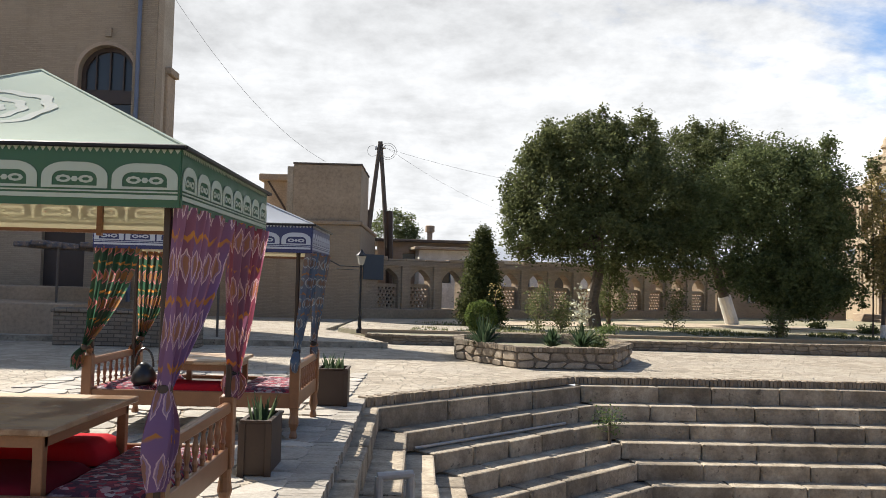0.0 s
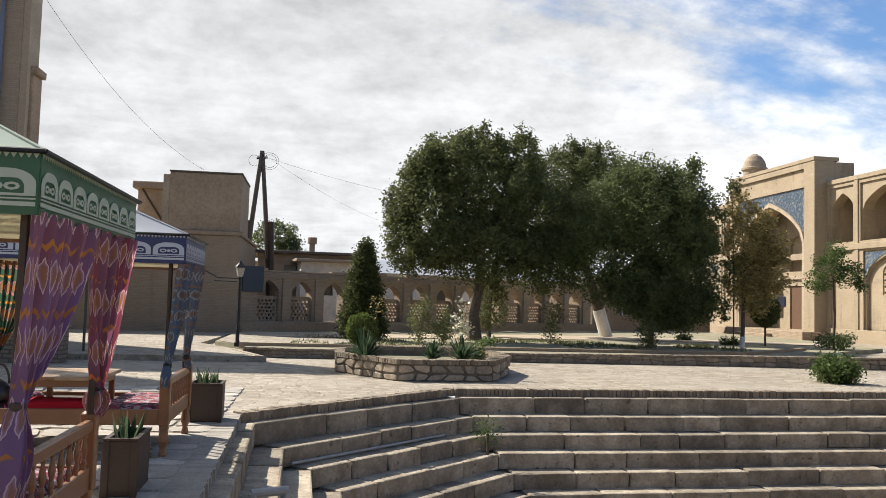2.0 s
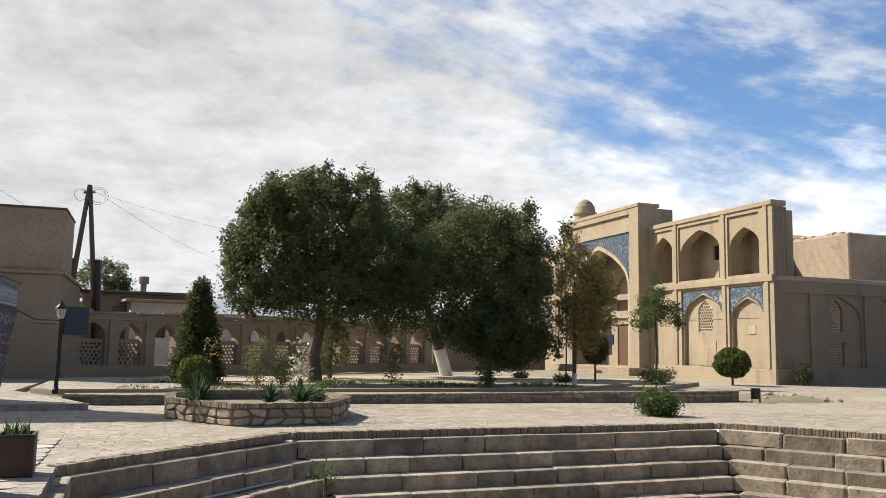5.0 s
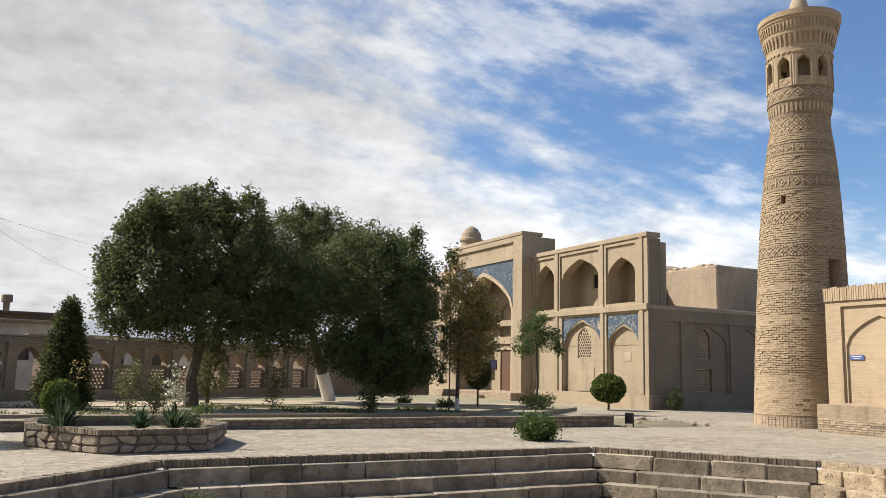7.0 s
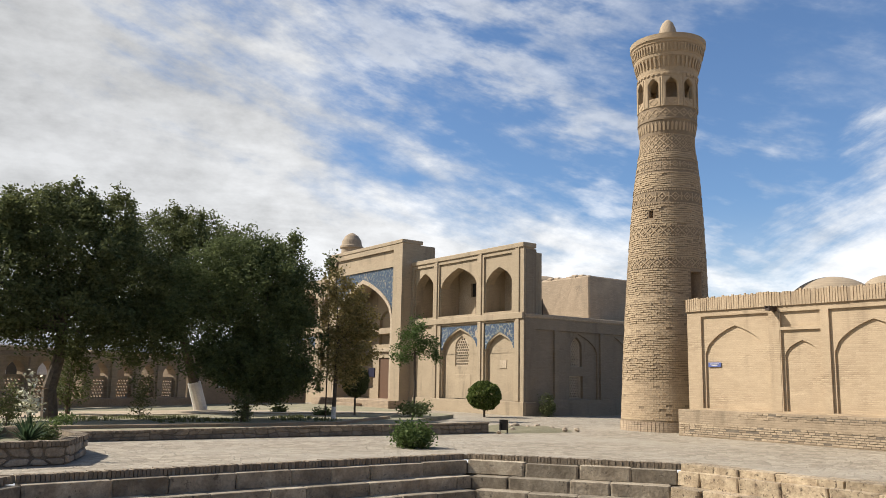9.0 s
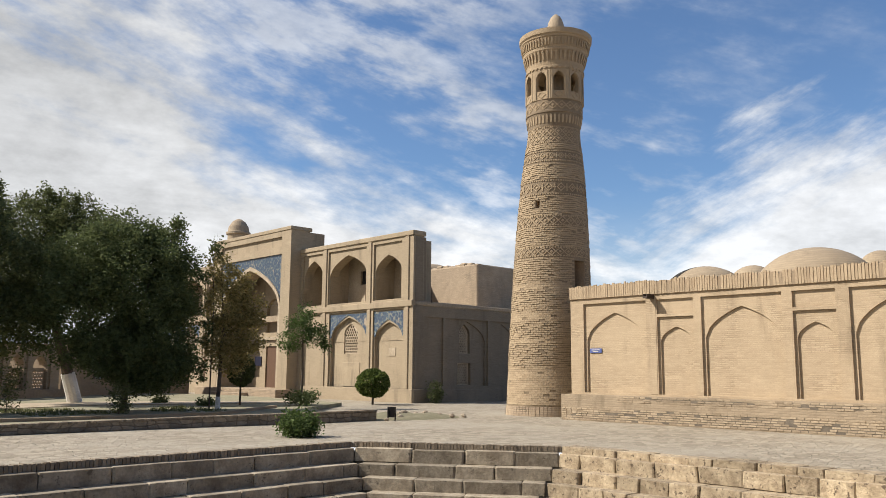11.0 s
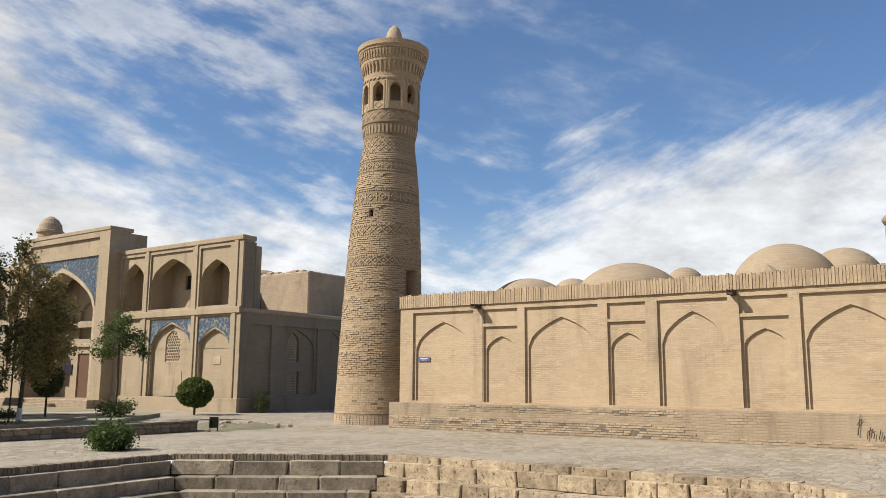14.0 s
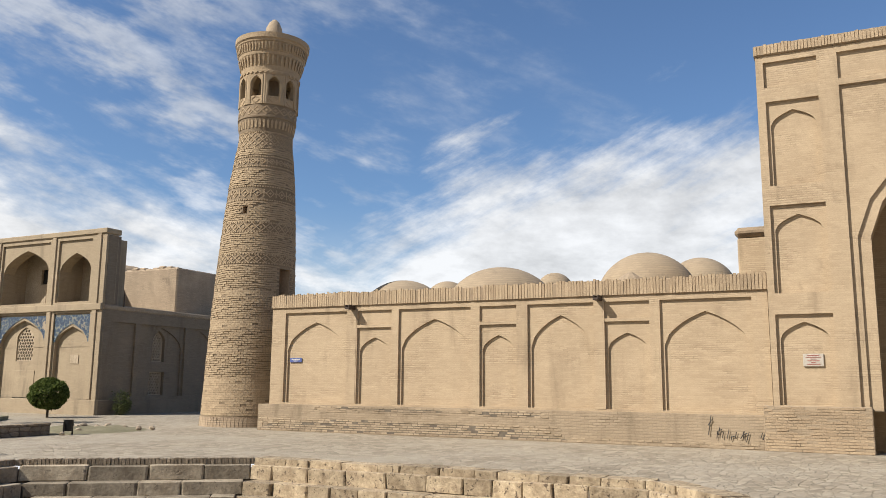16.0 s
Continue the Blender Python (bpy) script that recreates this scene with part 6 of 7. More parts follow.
for i in range(15):
    y = 3.78 - i * 0.105 + rng.normal() * 0.02
    if i in (1, 11, 12):
        continue
    h = rng.uniform(0.12, 0.34) if i else 0.55
    z = 0.33 + rng.normal() * 0.05 + (0.1 if i < 2 else 0)
    bm = rod(bmesh.new(), (WX - 0.285, y, z), (WX - 0.285, y - 0.05 + rng.normal() * 0.03, z + h), 0.013, 0.010, 4)
    if i % 3 == 0:
        rod(bm, (WX - 0.285, y, z + h * 0.5), (WX - 0.285, y - 0.12, z + h * 0.8), 0.012, 0.01, 4)
    part("stroke", bm, scrawl_m, graf)

# dirt mound and scraps at the end of the garden wall
mv, mf = [], []
n = 28
for i in range(n + 1):
    for j in range(n + 1):
        u, v = i / n * 2 - 1, j / n * 2 - 1
        r = min(1, math.hypot(u, v))
        x, y = 20.6 + u * 3.0, 23.9 + v * 2.1
        mv.append((x, y, -0.03 + 0.30 * (1 - r * r) ** 1.6 * (0.75 + 0.5 * noise.noise((x * 0.9, y * 0.9, 0))) + 0.02 * noise.noise((x * 4, y * 4, 1))))
for i in range(n):
    for j in range(n):
        k = i * (n + 1) + j
        mf.append((k, k + 1, k + n + 2, k + n + 1))
mound = soup("dirt_mound", mv, mf, dirt, None, "", True)
tagged(mound, "low heap of bare dirt on the paving", "dirt", kind="structure")
rng = np.random.default_rng(4)
rock_me = []
for k in range(3):
    bm = bmesh.new()
    bmesh.ops.create_icosphere(bm, subdivisions=2, radius=1)
    for v in bm.verts:
        v.co *= 1 + 0.35 * noise.noise(v.co * 1.3 + Vector((k * 7, 0, 0)))
    me = bpy.data.meshes.new("rubble_stone")
    bm.to_mesh(me), bm.free()
    me.materials.append(rubble)
    rock_me.append(me)
for i in range(26):
    x, y, r = 20.6 + rng.normal() * 1.2, 23.9 + rng.normal() * 0.8, rng.uniform(0.05, 0.16)
    o = new("rubble_stone", rock_me[i % 3])
    o.location, o.scale, o.rotation_euler = (x, y, 0.1 * max(0, 1 - abs(x - 20.6) / 3) + r * 0.3), (r, r, r * 0.7), (0, 0, rng.uniform(0, 6))
    tagged(o, "loose lump of broken stone on the dirt heap", "stone", "loose stones")
bin_ = thing("litter_bin", (18.85, 22.45, 0), "small dark metal litter bin on a stand", "bin")
part("drum", lathe(bmesh.new(), [(0.12, 0.12), (0.15, 0.45), (0.16, 0.47)], (18.85, 22.45, 0), 12), iron, bin_)
for x in (18.67, 19.0):
    part("stand_leg", boxes(((x, 22.43, 0), (x + 0.03, 22.47, 0.4))), iron, bin_)

# ---- tea beds under canopies ----
def ikat(name, ground_a, ground_b, petal, accent, period=(0.115, 0.42)):
    """Printed cloth: rows of pointed petals, bright bands between them, ground colour drifting across."""
    m, N = material(name)
    uv = N.add("ShaderNodeUVMap").outputs[0]
    wob = N.add("ShaderNodeVectorMath", "SCALE", i0=N.noise(uv, 14, 2, 0.5, "Color"), Scale=0.035).outputs[0]
    s = N.add("ShaderNodeSeparateXYZ", Vector=N.add("ShaderNodeVectorMath", "ADD", i0=uv, i1=wob).outputs[0])
    u, v = s.outputs[0], s.outputs[1]
    fu = N.math("ABSOLUTE", N.math("SUBTRACT", N.math("FRACT", N.math("DIVIDE", u, period[0])), 0.5))
    fv = N.math("FRACT", N.math("DIVIDE", v, period[1]))
    lens = N.math("SINE", N.math("MULTIPLY", N.math("DIVIDE", N.math("SUBTRACT", fv, 0.05), 0.58, clamp=True), math.pi))
    inside = N.math("SUBTRACT", N.math("MULTIPLY", lens, 0.44), fu)
    tulip = N.math("MULTIPLY", N.step(inside, 0.0, 0.03), N.math("SUBTRACT", 1.0, N.math("MULTIPLY", N.step(inside, 0.10, 0.13), 0.75)))
    core = N.step(inside, 0.22, 0.26)
    zig = N.math("ABSOLUTE", N.math("SUBTRACT", fv, N.math("ADD", 0.74, N.math("MULTIPLY", fu, 0.22))))
    belt = N.math("SUBTRACT", 1.0, N.step(zig, 0.032, 0.055))
    drift = N.noise(N.add("ShaderNodeMapping", Vector=uv, Scale=(3.5, 0.6, 1)).outputs[0], 1.0, 2)
    col = N.mix(N.step(drift, 0.42, 0.58), (*ground_a, 1), (*ground_b, 1))
    col = N.mix(tulip, col, (*petal, 1))
    col = N.mix(N.math("MULTIPLY", core, 0.7), col, (*[c * 0.6 for c in accent], 1))
    col = N.mix(N.math("MULTIPLY", belt, N.step(N.noise(uv, 9, 1), 0.44, 0.54)), col, (*accent, 1))
    weave = N.noise(uv, 160, 2)
    d = N.add("ShaderNodeBsdfPrincipled", Roughness=0.75)
    N.put(d.inputs["Base Color"], col)
    N.put(d.inputs["Normal"], N.add("ShaderNodeBump", Strength=0.2, Distance=0.003, Height=weave).outputs[0])
    t = N.add("ShaderNodeBsdfTranslucent", Color=col)
    mx = N.add("ShaderNodeMixShader", Fac=0.5)
    N.tree.links.new(d.outputs[0], mx.inputs[1]), N.tree.links.new(t.outputs[0], mx.inputs[2])
    N.tree.links.new(mx.outputs[0], N.add("ShaderNodeOutputMaterial").inputs["Surface"])
    return m


def cloth(name, colour, through_light=0.3, rough=0.7):
    m, N = material(name)
    p = place(N)
    n = N.noise(p, 3.5, 4, 0.6)
    col = N.mix(n, (*[c * 0.88 for c in colour], 1), (*colour, 1))
    d = N.add("ShaderNodeBsdfPrincipled", Roughness=rough)
    N.put(d.inputs["Specular IOR Level"], 0.5 if rough < 0.6 else 0.08)
    N.put(d.inputs["Base Color"], col)
    N.put(d.inputs["Normal"], N.add("ShaderNodeBump", Strength=0.25, Distance=0.02, Height=n).outputs[0])
    t = N.add("ShaderNodeBsdfTranslucent", Color=col)
    mx = N.add("ShaderNodeMixShader", Fac=through_light)
    N.tree.links.new(d.outputs[0], mx.inputs[1]), N.tree.links.new(t.outputs[0], mx.inputs[2])
    N.tree.links.new(mx.outputs[0], N.add("ShaderNodeOutputMaterial").inputs["Surface"])
    return m


def quilt(name, a, b, c):
    """Tufted kilim-like quilt: dark ground with red and pale flecks."""
    m, N = material(name)
    p = N.add("ShaderNodeTexCoord").outputs["Object"]
    q = N.add("ShaderNodeVectorMath", "ADD", i0=p, i1=N.add("ShaderNodeVectorMath", "SCALE", i0=N.noise(p, 16, 2, 0.5, "Color"), Scale=0.05).outputs[0]).outputs[0]
    v = N.add("ShaderNodeTexVoronoi", Vector=N.add("ShaderNodeMapping", Vector=q, Scale=(1, 1.8, 1)).outputs[0], Scale=22.0)
    col = N.ramp(v.outputs["Color"], (0.30, a), (0.50, b), (0.62, a), (0.80, c), (0.9, b))
    finish(N, col, 0.95, N.noise(p, 60, 3), 0.9, 0.012)
    return m


ikat_purple = ikat("purple_ikat", (0.27, 0.16, 0.31), (0.26, 0.11, 0.17), (0.72, 0.55, 0.58), (0.62, 0.27, 0.06), (0.052, 0.36))
ikat_maroon = ikat("maroon_ikat", (0.25, 0.06, 0.09), (0.24, 0.11, 0.18), (0.66, 0.46, 0.46), (0.62, 0.25, 0.06), (0.052, 0.34))
ikat_green = ikat("green_ikat", (0.05, 0.14, 0.085), (0.08, 0.12, 0.09), (0.65, 0.24, 0.25), (0.72, 0.32, 0.08), (0.11, 0.30))
ikat_blue = ikat("blue_ikat", (0.13, 0.19, 0.28), (0.22, 0.16, 0.14), (0.42, 0.45, 0.46), (0.38, 0.20, 0.10), (0.055, 0.22))
roof_cloth = cloth("canopy_white", (0.43, 0.49, 0.41), 0.12, 1.0)
roof_cloth_b = cloth("canopy_bluish", (0.42, 0.44, 0.47), 0.12, 1.0)
emblem = cloth("cream_print", (0.54, 0.56, 0.50), 0.1, 1.0)
lining = cloth("cream_lining", (0.80, 0.76, 0.62), 0.5)
green_cloth = cloth("green_vinyl", (0.020, 0.098, 0.048), 0.04, 0.32)
blue_cloth = cloth("blue_vinyl", (0.012, 0.022, 0.11), 0.04, 0.32)
print_g = cloth("pale_green_print", (0.40, 0.47, 0.39), 0.05, 0.4)
print_b = cloth("pale_blue_print", (0.44, 0.48, 0.56), 0.05, 0.4)
quilt_m = quilt("red_black_quilt", (0.055, 0.02, 0.04), (0.34, 0.035, 0.055), (0.45, 0.38, 0.39))
red_felt = cloth("red_cushion_cloth", (0.42, 0.014, 0.022), 0.0, 0.9)
red_dark = cloth("dark_red_cloth", (0.15, 0.010, 0.016), 0.0, 0.9)
bag_m = plain("black_leather", (0.012, 0.012, 0.014), 0.35)


def valance(tent, kind, line, a, b, z0, z1, outward, ground, ink, n):
    """One printed side of the canopy's edge. kind 'x' or 'y' is the axis that its face looks along."""
    def slab(u0, u1, v0, v1, w0, w1, mat, name, label=""):
        p, q = line + outward * w0, line + outward * w1
        lo, hi = min(p, q), max(p, q)
        if kind == "x":
            return part(name, boxes(((lo, u0, v0), (hi, u1, v1))), mat, tent, label)
        return part(name, boxes(((u0, lo, v0), (u1, hi, v1))), mat, tent, label)
    flap = slab(a, b, z0, z1, 0.0, 0.006, ground, "valance")
    if ground is not lining:
        slab(a, b, z0, z1 - 0.01, -0.006, -0.002, lining, "valance_lining", "cream cloth lining")
    H = z1 - z0
    slab(a + 0.01, b - 0.01, z0 + 0.13 * H, z0 + 0.20 * H, 0.008, 0.011, ink, "stripe")
    slab(a + 0.01, b - 0.01, z0 + 0.235 * H, z0 + 0.26 * H, 0.008, 0.011, ink, "stripe")
    sgn = -outward

    def lay(bm, outer, holes=()):
        if kind == "x":
            sheet(bm, "x", line, 0.008 * sgn, 0.012 * sgn, outer, holes)
        else:
            sheet(bm, "y", line, 0.008 * sgn, 0.012 * sgn, outer, holes)
    step = (b - a) / n
    for k in range(n):
        bm = bmesh.new()
        u0, u1 = a + k * step + step * 0.03, a + (k + 1) * step - step * 0.03
        lay(bm, flat_arch(u0, u1, z0 + 0.29 * H, z0 + 0.72 * H, 0.13), [flat_arch(u0 + step * 0.15, u1 - step * 0.15, z0 + 0.33 * H, z0 + 0.57 * H, 0.05)])
        m = (u0 + u1) / 2
        for d in (-0.16, 0.16):
            lay(bm, [(m + d * step + 0.11 * step * math.cos(t), z0 + 0.44 * H + 0.065 * H * math.sin(t)) for t in [math.pi / 4 * i for i in range(8)]],
                [[(m + d * step + 0.06 * step * math.cos(t), z0 + 0.44 * H + 0.03 * H * math.sin(t)) for t in [math.pi / 3 * i for i in range(6)]]])
        lay(bm, [(m + 0.05 * step * math.cos(t), z0 + 0.44 * H + 0.05 * H * math.sin(t)) for t in [math.pi / 3 * i for i in range(6)]])
        part("arch_print", bm, ink, flap, "pale printed arch ornament")
    bm = bmesh.new()
    k = int((b - a) / 0.035)
    for i in range(k):
        u = a + (b - a) * (i + 0.5) / k
        tri = [(u - 0.016, z1 - 0.01), (u + 0.016, z1 - 0.01), (u, z1 - 0.035)]
        sheet(bm, kind, line, 0.008 * sgn, 0.011 * sgn, tri)
    part("scalloped_trim", bm, ink, tent)
    return flap


def flat_arch(u0, u1, v0, v1, r):
    w = (u1 - u0)
    r = min(r, w * 0.42)
    h = v1 - v0
    out = [(u0, v0), (u0, v0 + h * 0.45)]
    for i in range(1, 6):
        t = math.pi / 2 * i / 6
        out.append((u0 + r * (1 - math.cos(t)), v0 + h * 0.45 + h * 0.55 * math.sin(t)))
    out += [(u0 + r, v1), (u1 - r, v1)]
    for i in range(5, 0, -1):
        t = math.pi / 2 * i / 6
        out.append((u1 - r * (1 - math.cos(t)), v0 + h * 0.45 + h * 0.55 * math.sin(t)))
    return out + [(u1, v0 + h * 0.45), (u1, v0)]


def canopy(x0, x1, y0, y1, z0, z1, apex, roof_mat, ground, ink, n_long, n_short, posts, label):
    t = thing("canopy", ((x0 + x1) / 2, (y0 + y1) / 2, 0), label, "canopy", "canopies over the tea beds")
    cx, cy = (x0 + x1) / 2, (y0 + y1) / 2
    cs = [(x0 - 0.03, y0 - 0.03), (x1 + 0.03, y0 - 0.03), (x1 + 0.03, y1 + 0.03), (x0 - 0.03, y1 + 0.03)]
    for i in range(4):
        a, b = Vector((*cs[i], z1)), Vector((*cs[(i + 1) % 4], z1))
        top = Vector((cx, cy, apex))
        bm = bmesh.new()
        n, rows = 10, []
        for r in range(n + 1):
            f = r / n
            l, q = a.lerp(top, f), b.lerp(top, f)
            row = []
            for c in range(n + 1):
                g = c / n
                p = l.lerp(q, g)
                p.z -= 0.10 * math.sin(math.pi * g) * math.sin(math.pi * min(1, f * 1.1)) * (1 - f)
                p.z += 0.006 * noise.noise(p * 3)
                row.append(bm.verts.new(p))
            rows.append(row)
        for r in range(n):
            for c in range(n):
                q = (rows[r][c], rows[r][c + 1], rows[r + 1][c + 1], rows[r + 1][c])
                bm.faces.new(q)
        bmesh.ops.remove_doubles(bm, verts=bm.verts, dist=1e-5)
        part("roof_panel", bm, roof_mat, t, smooth=True)
        part("seam", rod(bmesh.new(), a, top, 0.012, 0.012, 6), roof_mat, t)
        part("edge_piping", rod(bmesh.new(), a, b, 0.014, 0.014, 6), iron, t, "dark edge piping")
    run, rise = cy - y0 + 0.03, apex - z1
    def lie(u, v):
        """A point of the front panel: u along the eave, v from eave to top."""
        return (cx + u, y0 - 0.03 + run * v, z1 + rise * v - 0.10 * math.sin(math.pi * min(1, max(0, 0.5 + u / (x1 - x0 + 0.06) / (1 - v)))) * math.sin(math.pi * min(1, v * 1.1)) * (1 - v) + 0.005)
    for r0, r1 in ((0.0, 0.36), (0.50, 0.64), (0.84, 1.0)):
        V, F = [], []
        for i in range(40):
            a = 2 * math.pi * i / 40
            for r in (r0, r1):
                wob = r * (1 + 0.05 * math.cos(9 * a))
                V.append(lie(-0.10 + 0.46 * wob * math.cos(a), 0.50 + 0.20 * wob * math.sin(a)))
        F = [(2 * i, 2 * ((i + 1) % 40), 2 * ((i + 1) % 40) + 1, 2 * i + 1) for i in range(40)]
        soup("roof_print", V, F, emblem, t, "faint cream printed medallion")
    valance(t, "y", y0, x0, x1, z0, z1, -1, ground, ink, n_long)
    valance(t, "y", y1, x0, x1, z0, z1, 1, lining, ink, n_long)
    valance(t, "x", x1, y0, y1, z0, z1, 1, ground, ink, n_short)
    valance(t, "x", x0, y0, y1, z0, z1, -1, ground, ink, n_short)
    for x in posts[:2]:
        for y in posts[2:]:
            part("post", boxes(((x - 0.02, y - 0.02, 0.46), (x + 0.02, y + 0.02, z1 - 0.02)), bevel=0.006), timber_dark, t)
    for y in posts[2:]:
        part("cross_rail", boxes(((x0 + 0.02, y - 0.015, z1 - 0.06), (x1 - 0.02, y + 0.015, z1 - 0.025))), timber_dark, t)
    for y in (y1 - 0.04,):
        part("top_rail", boxes(((x0, y - 0.012, z0 - 0.03), (x1, y + 0.012, z0 - 0.002))), timber_red, t)
    part("middle_post", boxes(((cx - 0.02, y1 - 0.06, z0 - 0.05), (cx + 0.02, y1 - 0.02, z1))), timber_red, t)
    return t


def curtain(post, along, width, z_top, z_tie, z_end, mat, label, seed, gather=0.0, inward=0.0):
    """Cloth hung from the canopy's edge, drawn to the post and tied, its tail hanging free. along: unit plan direction."""
    rng = np.random.default_rng(seed)
    nu, nv = 110, 44
    V, UV, F = [], [], []
    a, q = Vector(along), Vector((-along[1], along[0]))
    ph = rng.uniform(0, 6)
    for j in range(nv + 1):
        v = j / nv
        z = z_top + (z_end - z_top) * v
        if z > z_tie:
            s = (z_top - z) / (z_top - z_tie)
            w = width * (1 - s ** 2.0) * (1 - 0.15 * s) + 0.06
            shift = gather * s ** 1.3
            lean = inward * s
            deep = 0.040 - 0.012 * s
        else:
            s = (z_tie - z) / max(0.01, z_tie - z_end)
            w = 0.05 + min(0.17, 0.20 * width) * math.sin(min(1, s * 1.8) * math.pi / 2)
            shift = gather - 0.12 * math.sin(min(1, s * 1.5) * math.pi / 2)
            lean = inward
            deep = min(1.0, 0.3 + 0.65 * width) * (0.026 + 0.030 * math.sin(s * math.pi))
        for i in range(nu + 1):
            u = i / nu
            fold = deep * (math.sin(u * 6.28 * 7 + ph + 0.8 * math.sin(v * 5)) + 0.5 * math.sin(u * 6.28 * 11 + 2 * v))
            p = Vector(post) + a * (u * w - 0.03 + shift) + q * fold + Vector((-lean, 0))
            V.append((p.x, p.y, z + 0.02 * math.sin(u * 9) * v))
            UV.append((u * width * 1.7, (1 - v) * (z_top - z_end)))
    for j in range(nv):
        for i in range(nu):
            k = j * (nu + 1) + i
            F.append((k, k + 1, k + nu + 2, k + nu + 1))
    t = thing("curtain", (post[0], post[1], z_end), label, "curtain", "tied curtains")
    ob = soup("drape", V, F, mat, t, "", True)
    lay = ob.data.uv_layers.new(name="UVMap")
    for lp in ob.data.loops:
        lay.data[lp.index].uv = UV[lp.vertex_index]
    bm = bmesh.new()
    lathe(bm, [(0.030, -0.03), (0.042, -0.018), (0.045, 0), (0.042, 0.018), (0.030, 0.03)], (post[0] - inward + along[0] * gather, post[1] + along[1] * gather, z_tie), 12)
    part("tie", bm, timber_dark if seed % 2 else iron, t, "dark tie band")
    return t


def baluster(bm, x, y, z0, z1):
    h = z1 - z0
    lathe(bm, [(0.014, 0), (0.014, h * 0.12), (0.022, h * 0.2), (0.012, h * 0.32), (0.024, h * 0.55), (0.016, h * 0.75), (0.012, h * 0.85), (0.020, h * 0.92), (0.014, h)], (x, y, z0), 8)


def tea_bed(x0, x1, y0, y1, label, rail_sides):
    t = thing("tea_bed", ((x0 + x1) / 2, (y0 + y1) / 2, 0), label, "bed", "carved tea beds")
    for x in (x0 + 0.05, x1 - 0.05):
        for y in (y0 + 0.05, y1 - 0.05):
            bm = lathe(bmesh.new(), [(0.035, 0), (0.045, 0.04), (0.030, 0.10), (0.055, 0.18), (0.042, 0.28), (0.05, 0.34)], (x, y, 0), 12)
            box(bm, (x - 0.052, y - 0.052, 0.34), (x + 0.052, y + 0.052, 0.86), 0.008)
            lathe(bm, [(0.05, 0), (0.03, 0.02), (0.045, 0.06), (0.01, 0.10)], (x, y, 0.86), 10)
            part("leg", bm, timber_red, t)
    for name, a, b in (("side_plank", (x0 + 0.1, y0 + 0.02, 0.34), (x1 - 0.1, y0 + 0.06, 0.50)), ("side_plank", (x0 + 0.1, y1 - 0.06, 0.34), (x1 - 0.1, y1 - 0.02, 0.50)),
                       ("end_plank", (x0 + 0.02, y0 + 0.1, 0.34), (x0 + 0.06, y1 - 0.1, 0.50)), ("end_plank", (x1 - 0.06, y0 + 0.1, 0.34), (x1 - 0.02, y1 - 0.1, 0.50))):
        part(name, boxes((a, b), bevel=0.006), timber_red, t)
    part("deck", boxes(((x0 + 0.06, y0 + 0.06, 0.42), (x1 - 0.06, y1 - 0.06, 0.46))), timber_dark, t)
    for side in rail_sides:
        if side in "we":
            x = x0 + 0.04 if side == "w" else x1 - 0.04
            part("top_rail", boxes(((x - 0.03, y0 + 0.1, 0.74), (x + 0.03, y1 - 0.1, 0.82)), bevel=0.012), timber_red, t)
            for i in range(8):
                part("baluster", (lambda m: (baluster(m, x, y0 + 0.1 + (y1 - y0 - 0.2) * (i + 0.5) / 8, 0.50, 0.745), m)[1])(bmesh.new()), timber_red, t)
        else:
            y = y1 - 0.04
            part("top_rail", boxes(((x0 + 0.1, y - 0.03, 0.74), (x1 - 0.1, y + 0.03, 0.82)), bevel=0.012), timber_red, t)
            for i in range(13):
                part("baluster", (lambda m: (baluster(m, x0 + 0.1 + (x1 - x0 - 0.2) * (i + 0.5) / 13, y, 0.50, 0.745), m)[1])(bmesh.new()), timber_red, t)
    return t


def soft_pad(name, x0, x1, y0, y1, z0, z1, mat, label, category, seed, group=""):
    n = 26
    V, F = [], []
    for layer in (0, 1):
        for i in range(n + 1):
            for j in range(n + 1):
                u, v = i / n, j / n
                e = min(1.0, 8 * min(u, 1 - u, v, 1 - v))
                x, y = x0 + (x1 - x0) * u, y0 + (y1 - y0) * v
                z = z0 if not layer else z0 + 0.012 + (z1 - z0 - 0.012) * e ** 0.4 + 0.010 * noise.noise((x * 6 + seed, y * 6, 0))
                V.append((x, y, z))
    m = (n + 1) ** 2
    for i in range(n):
        for j in range(n):
            k = i * (n + 1) + j
            F += [(k, k + n + 1, k + n + 2, k + 1), (m + k, m + k + 1, m + k + n + 2, m + k + n + 1)]
    for i in range(n):
        for k0, k1 in ((i, i + 1), (n * (n + 1) + i + 1, n * (n + 1) + i), ((i + 1) * (n + 1), i * (n + 1)), (i * (n + 1) + n, (i + 1) * (n + 1) + n)):
            F.append((k0, k1, m + k1, m + k0))
    return tagged(soup(name, V, F, mat, None, "", True), label, category, group)


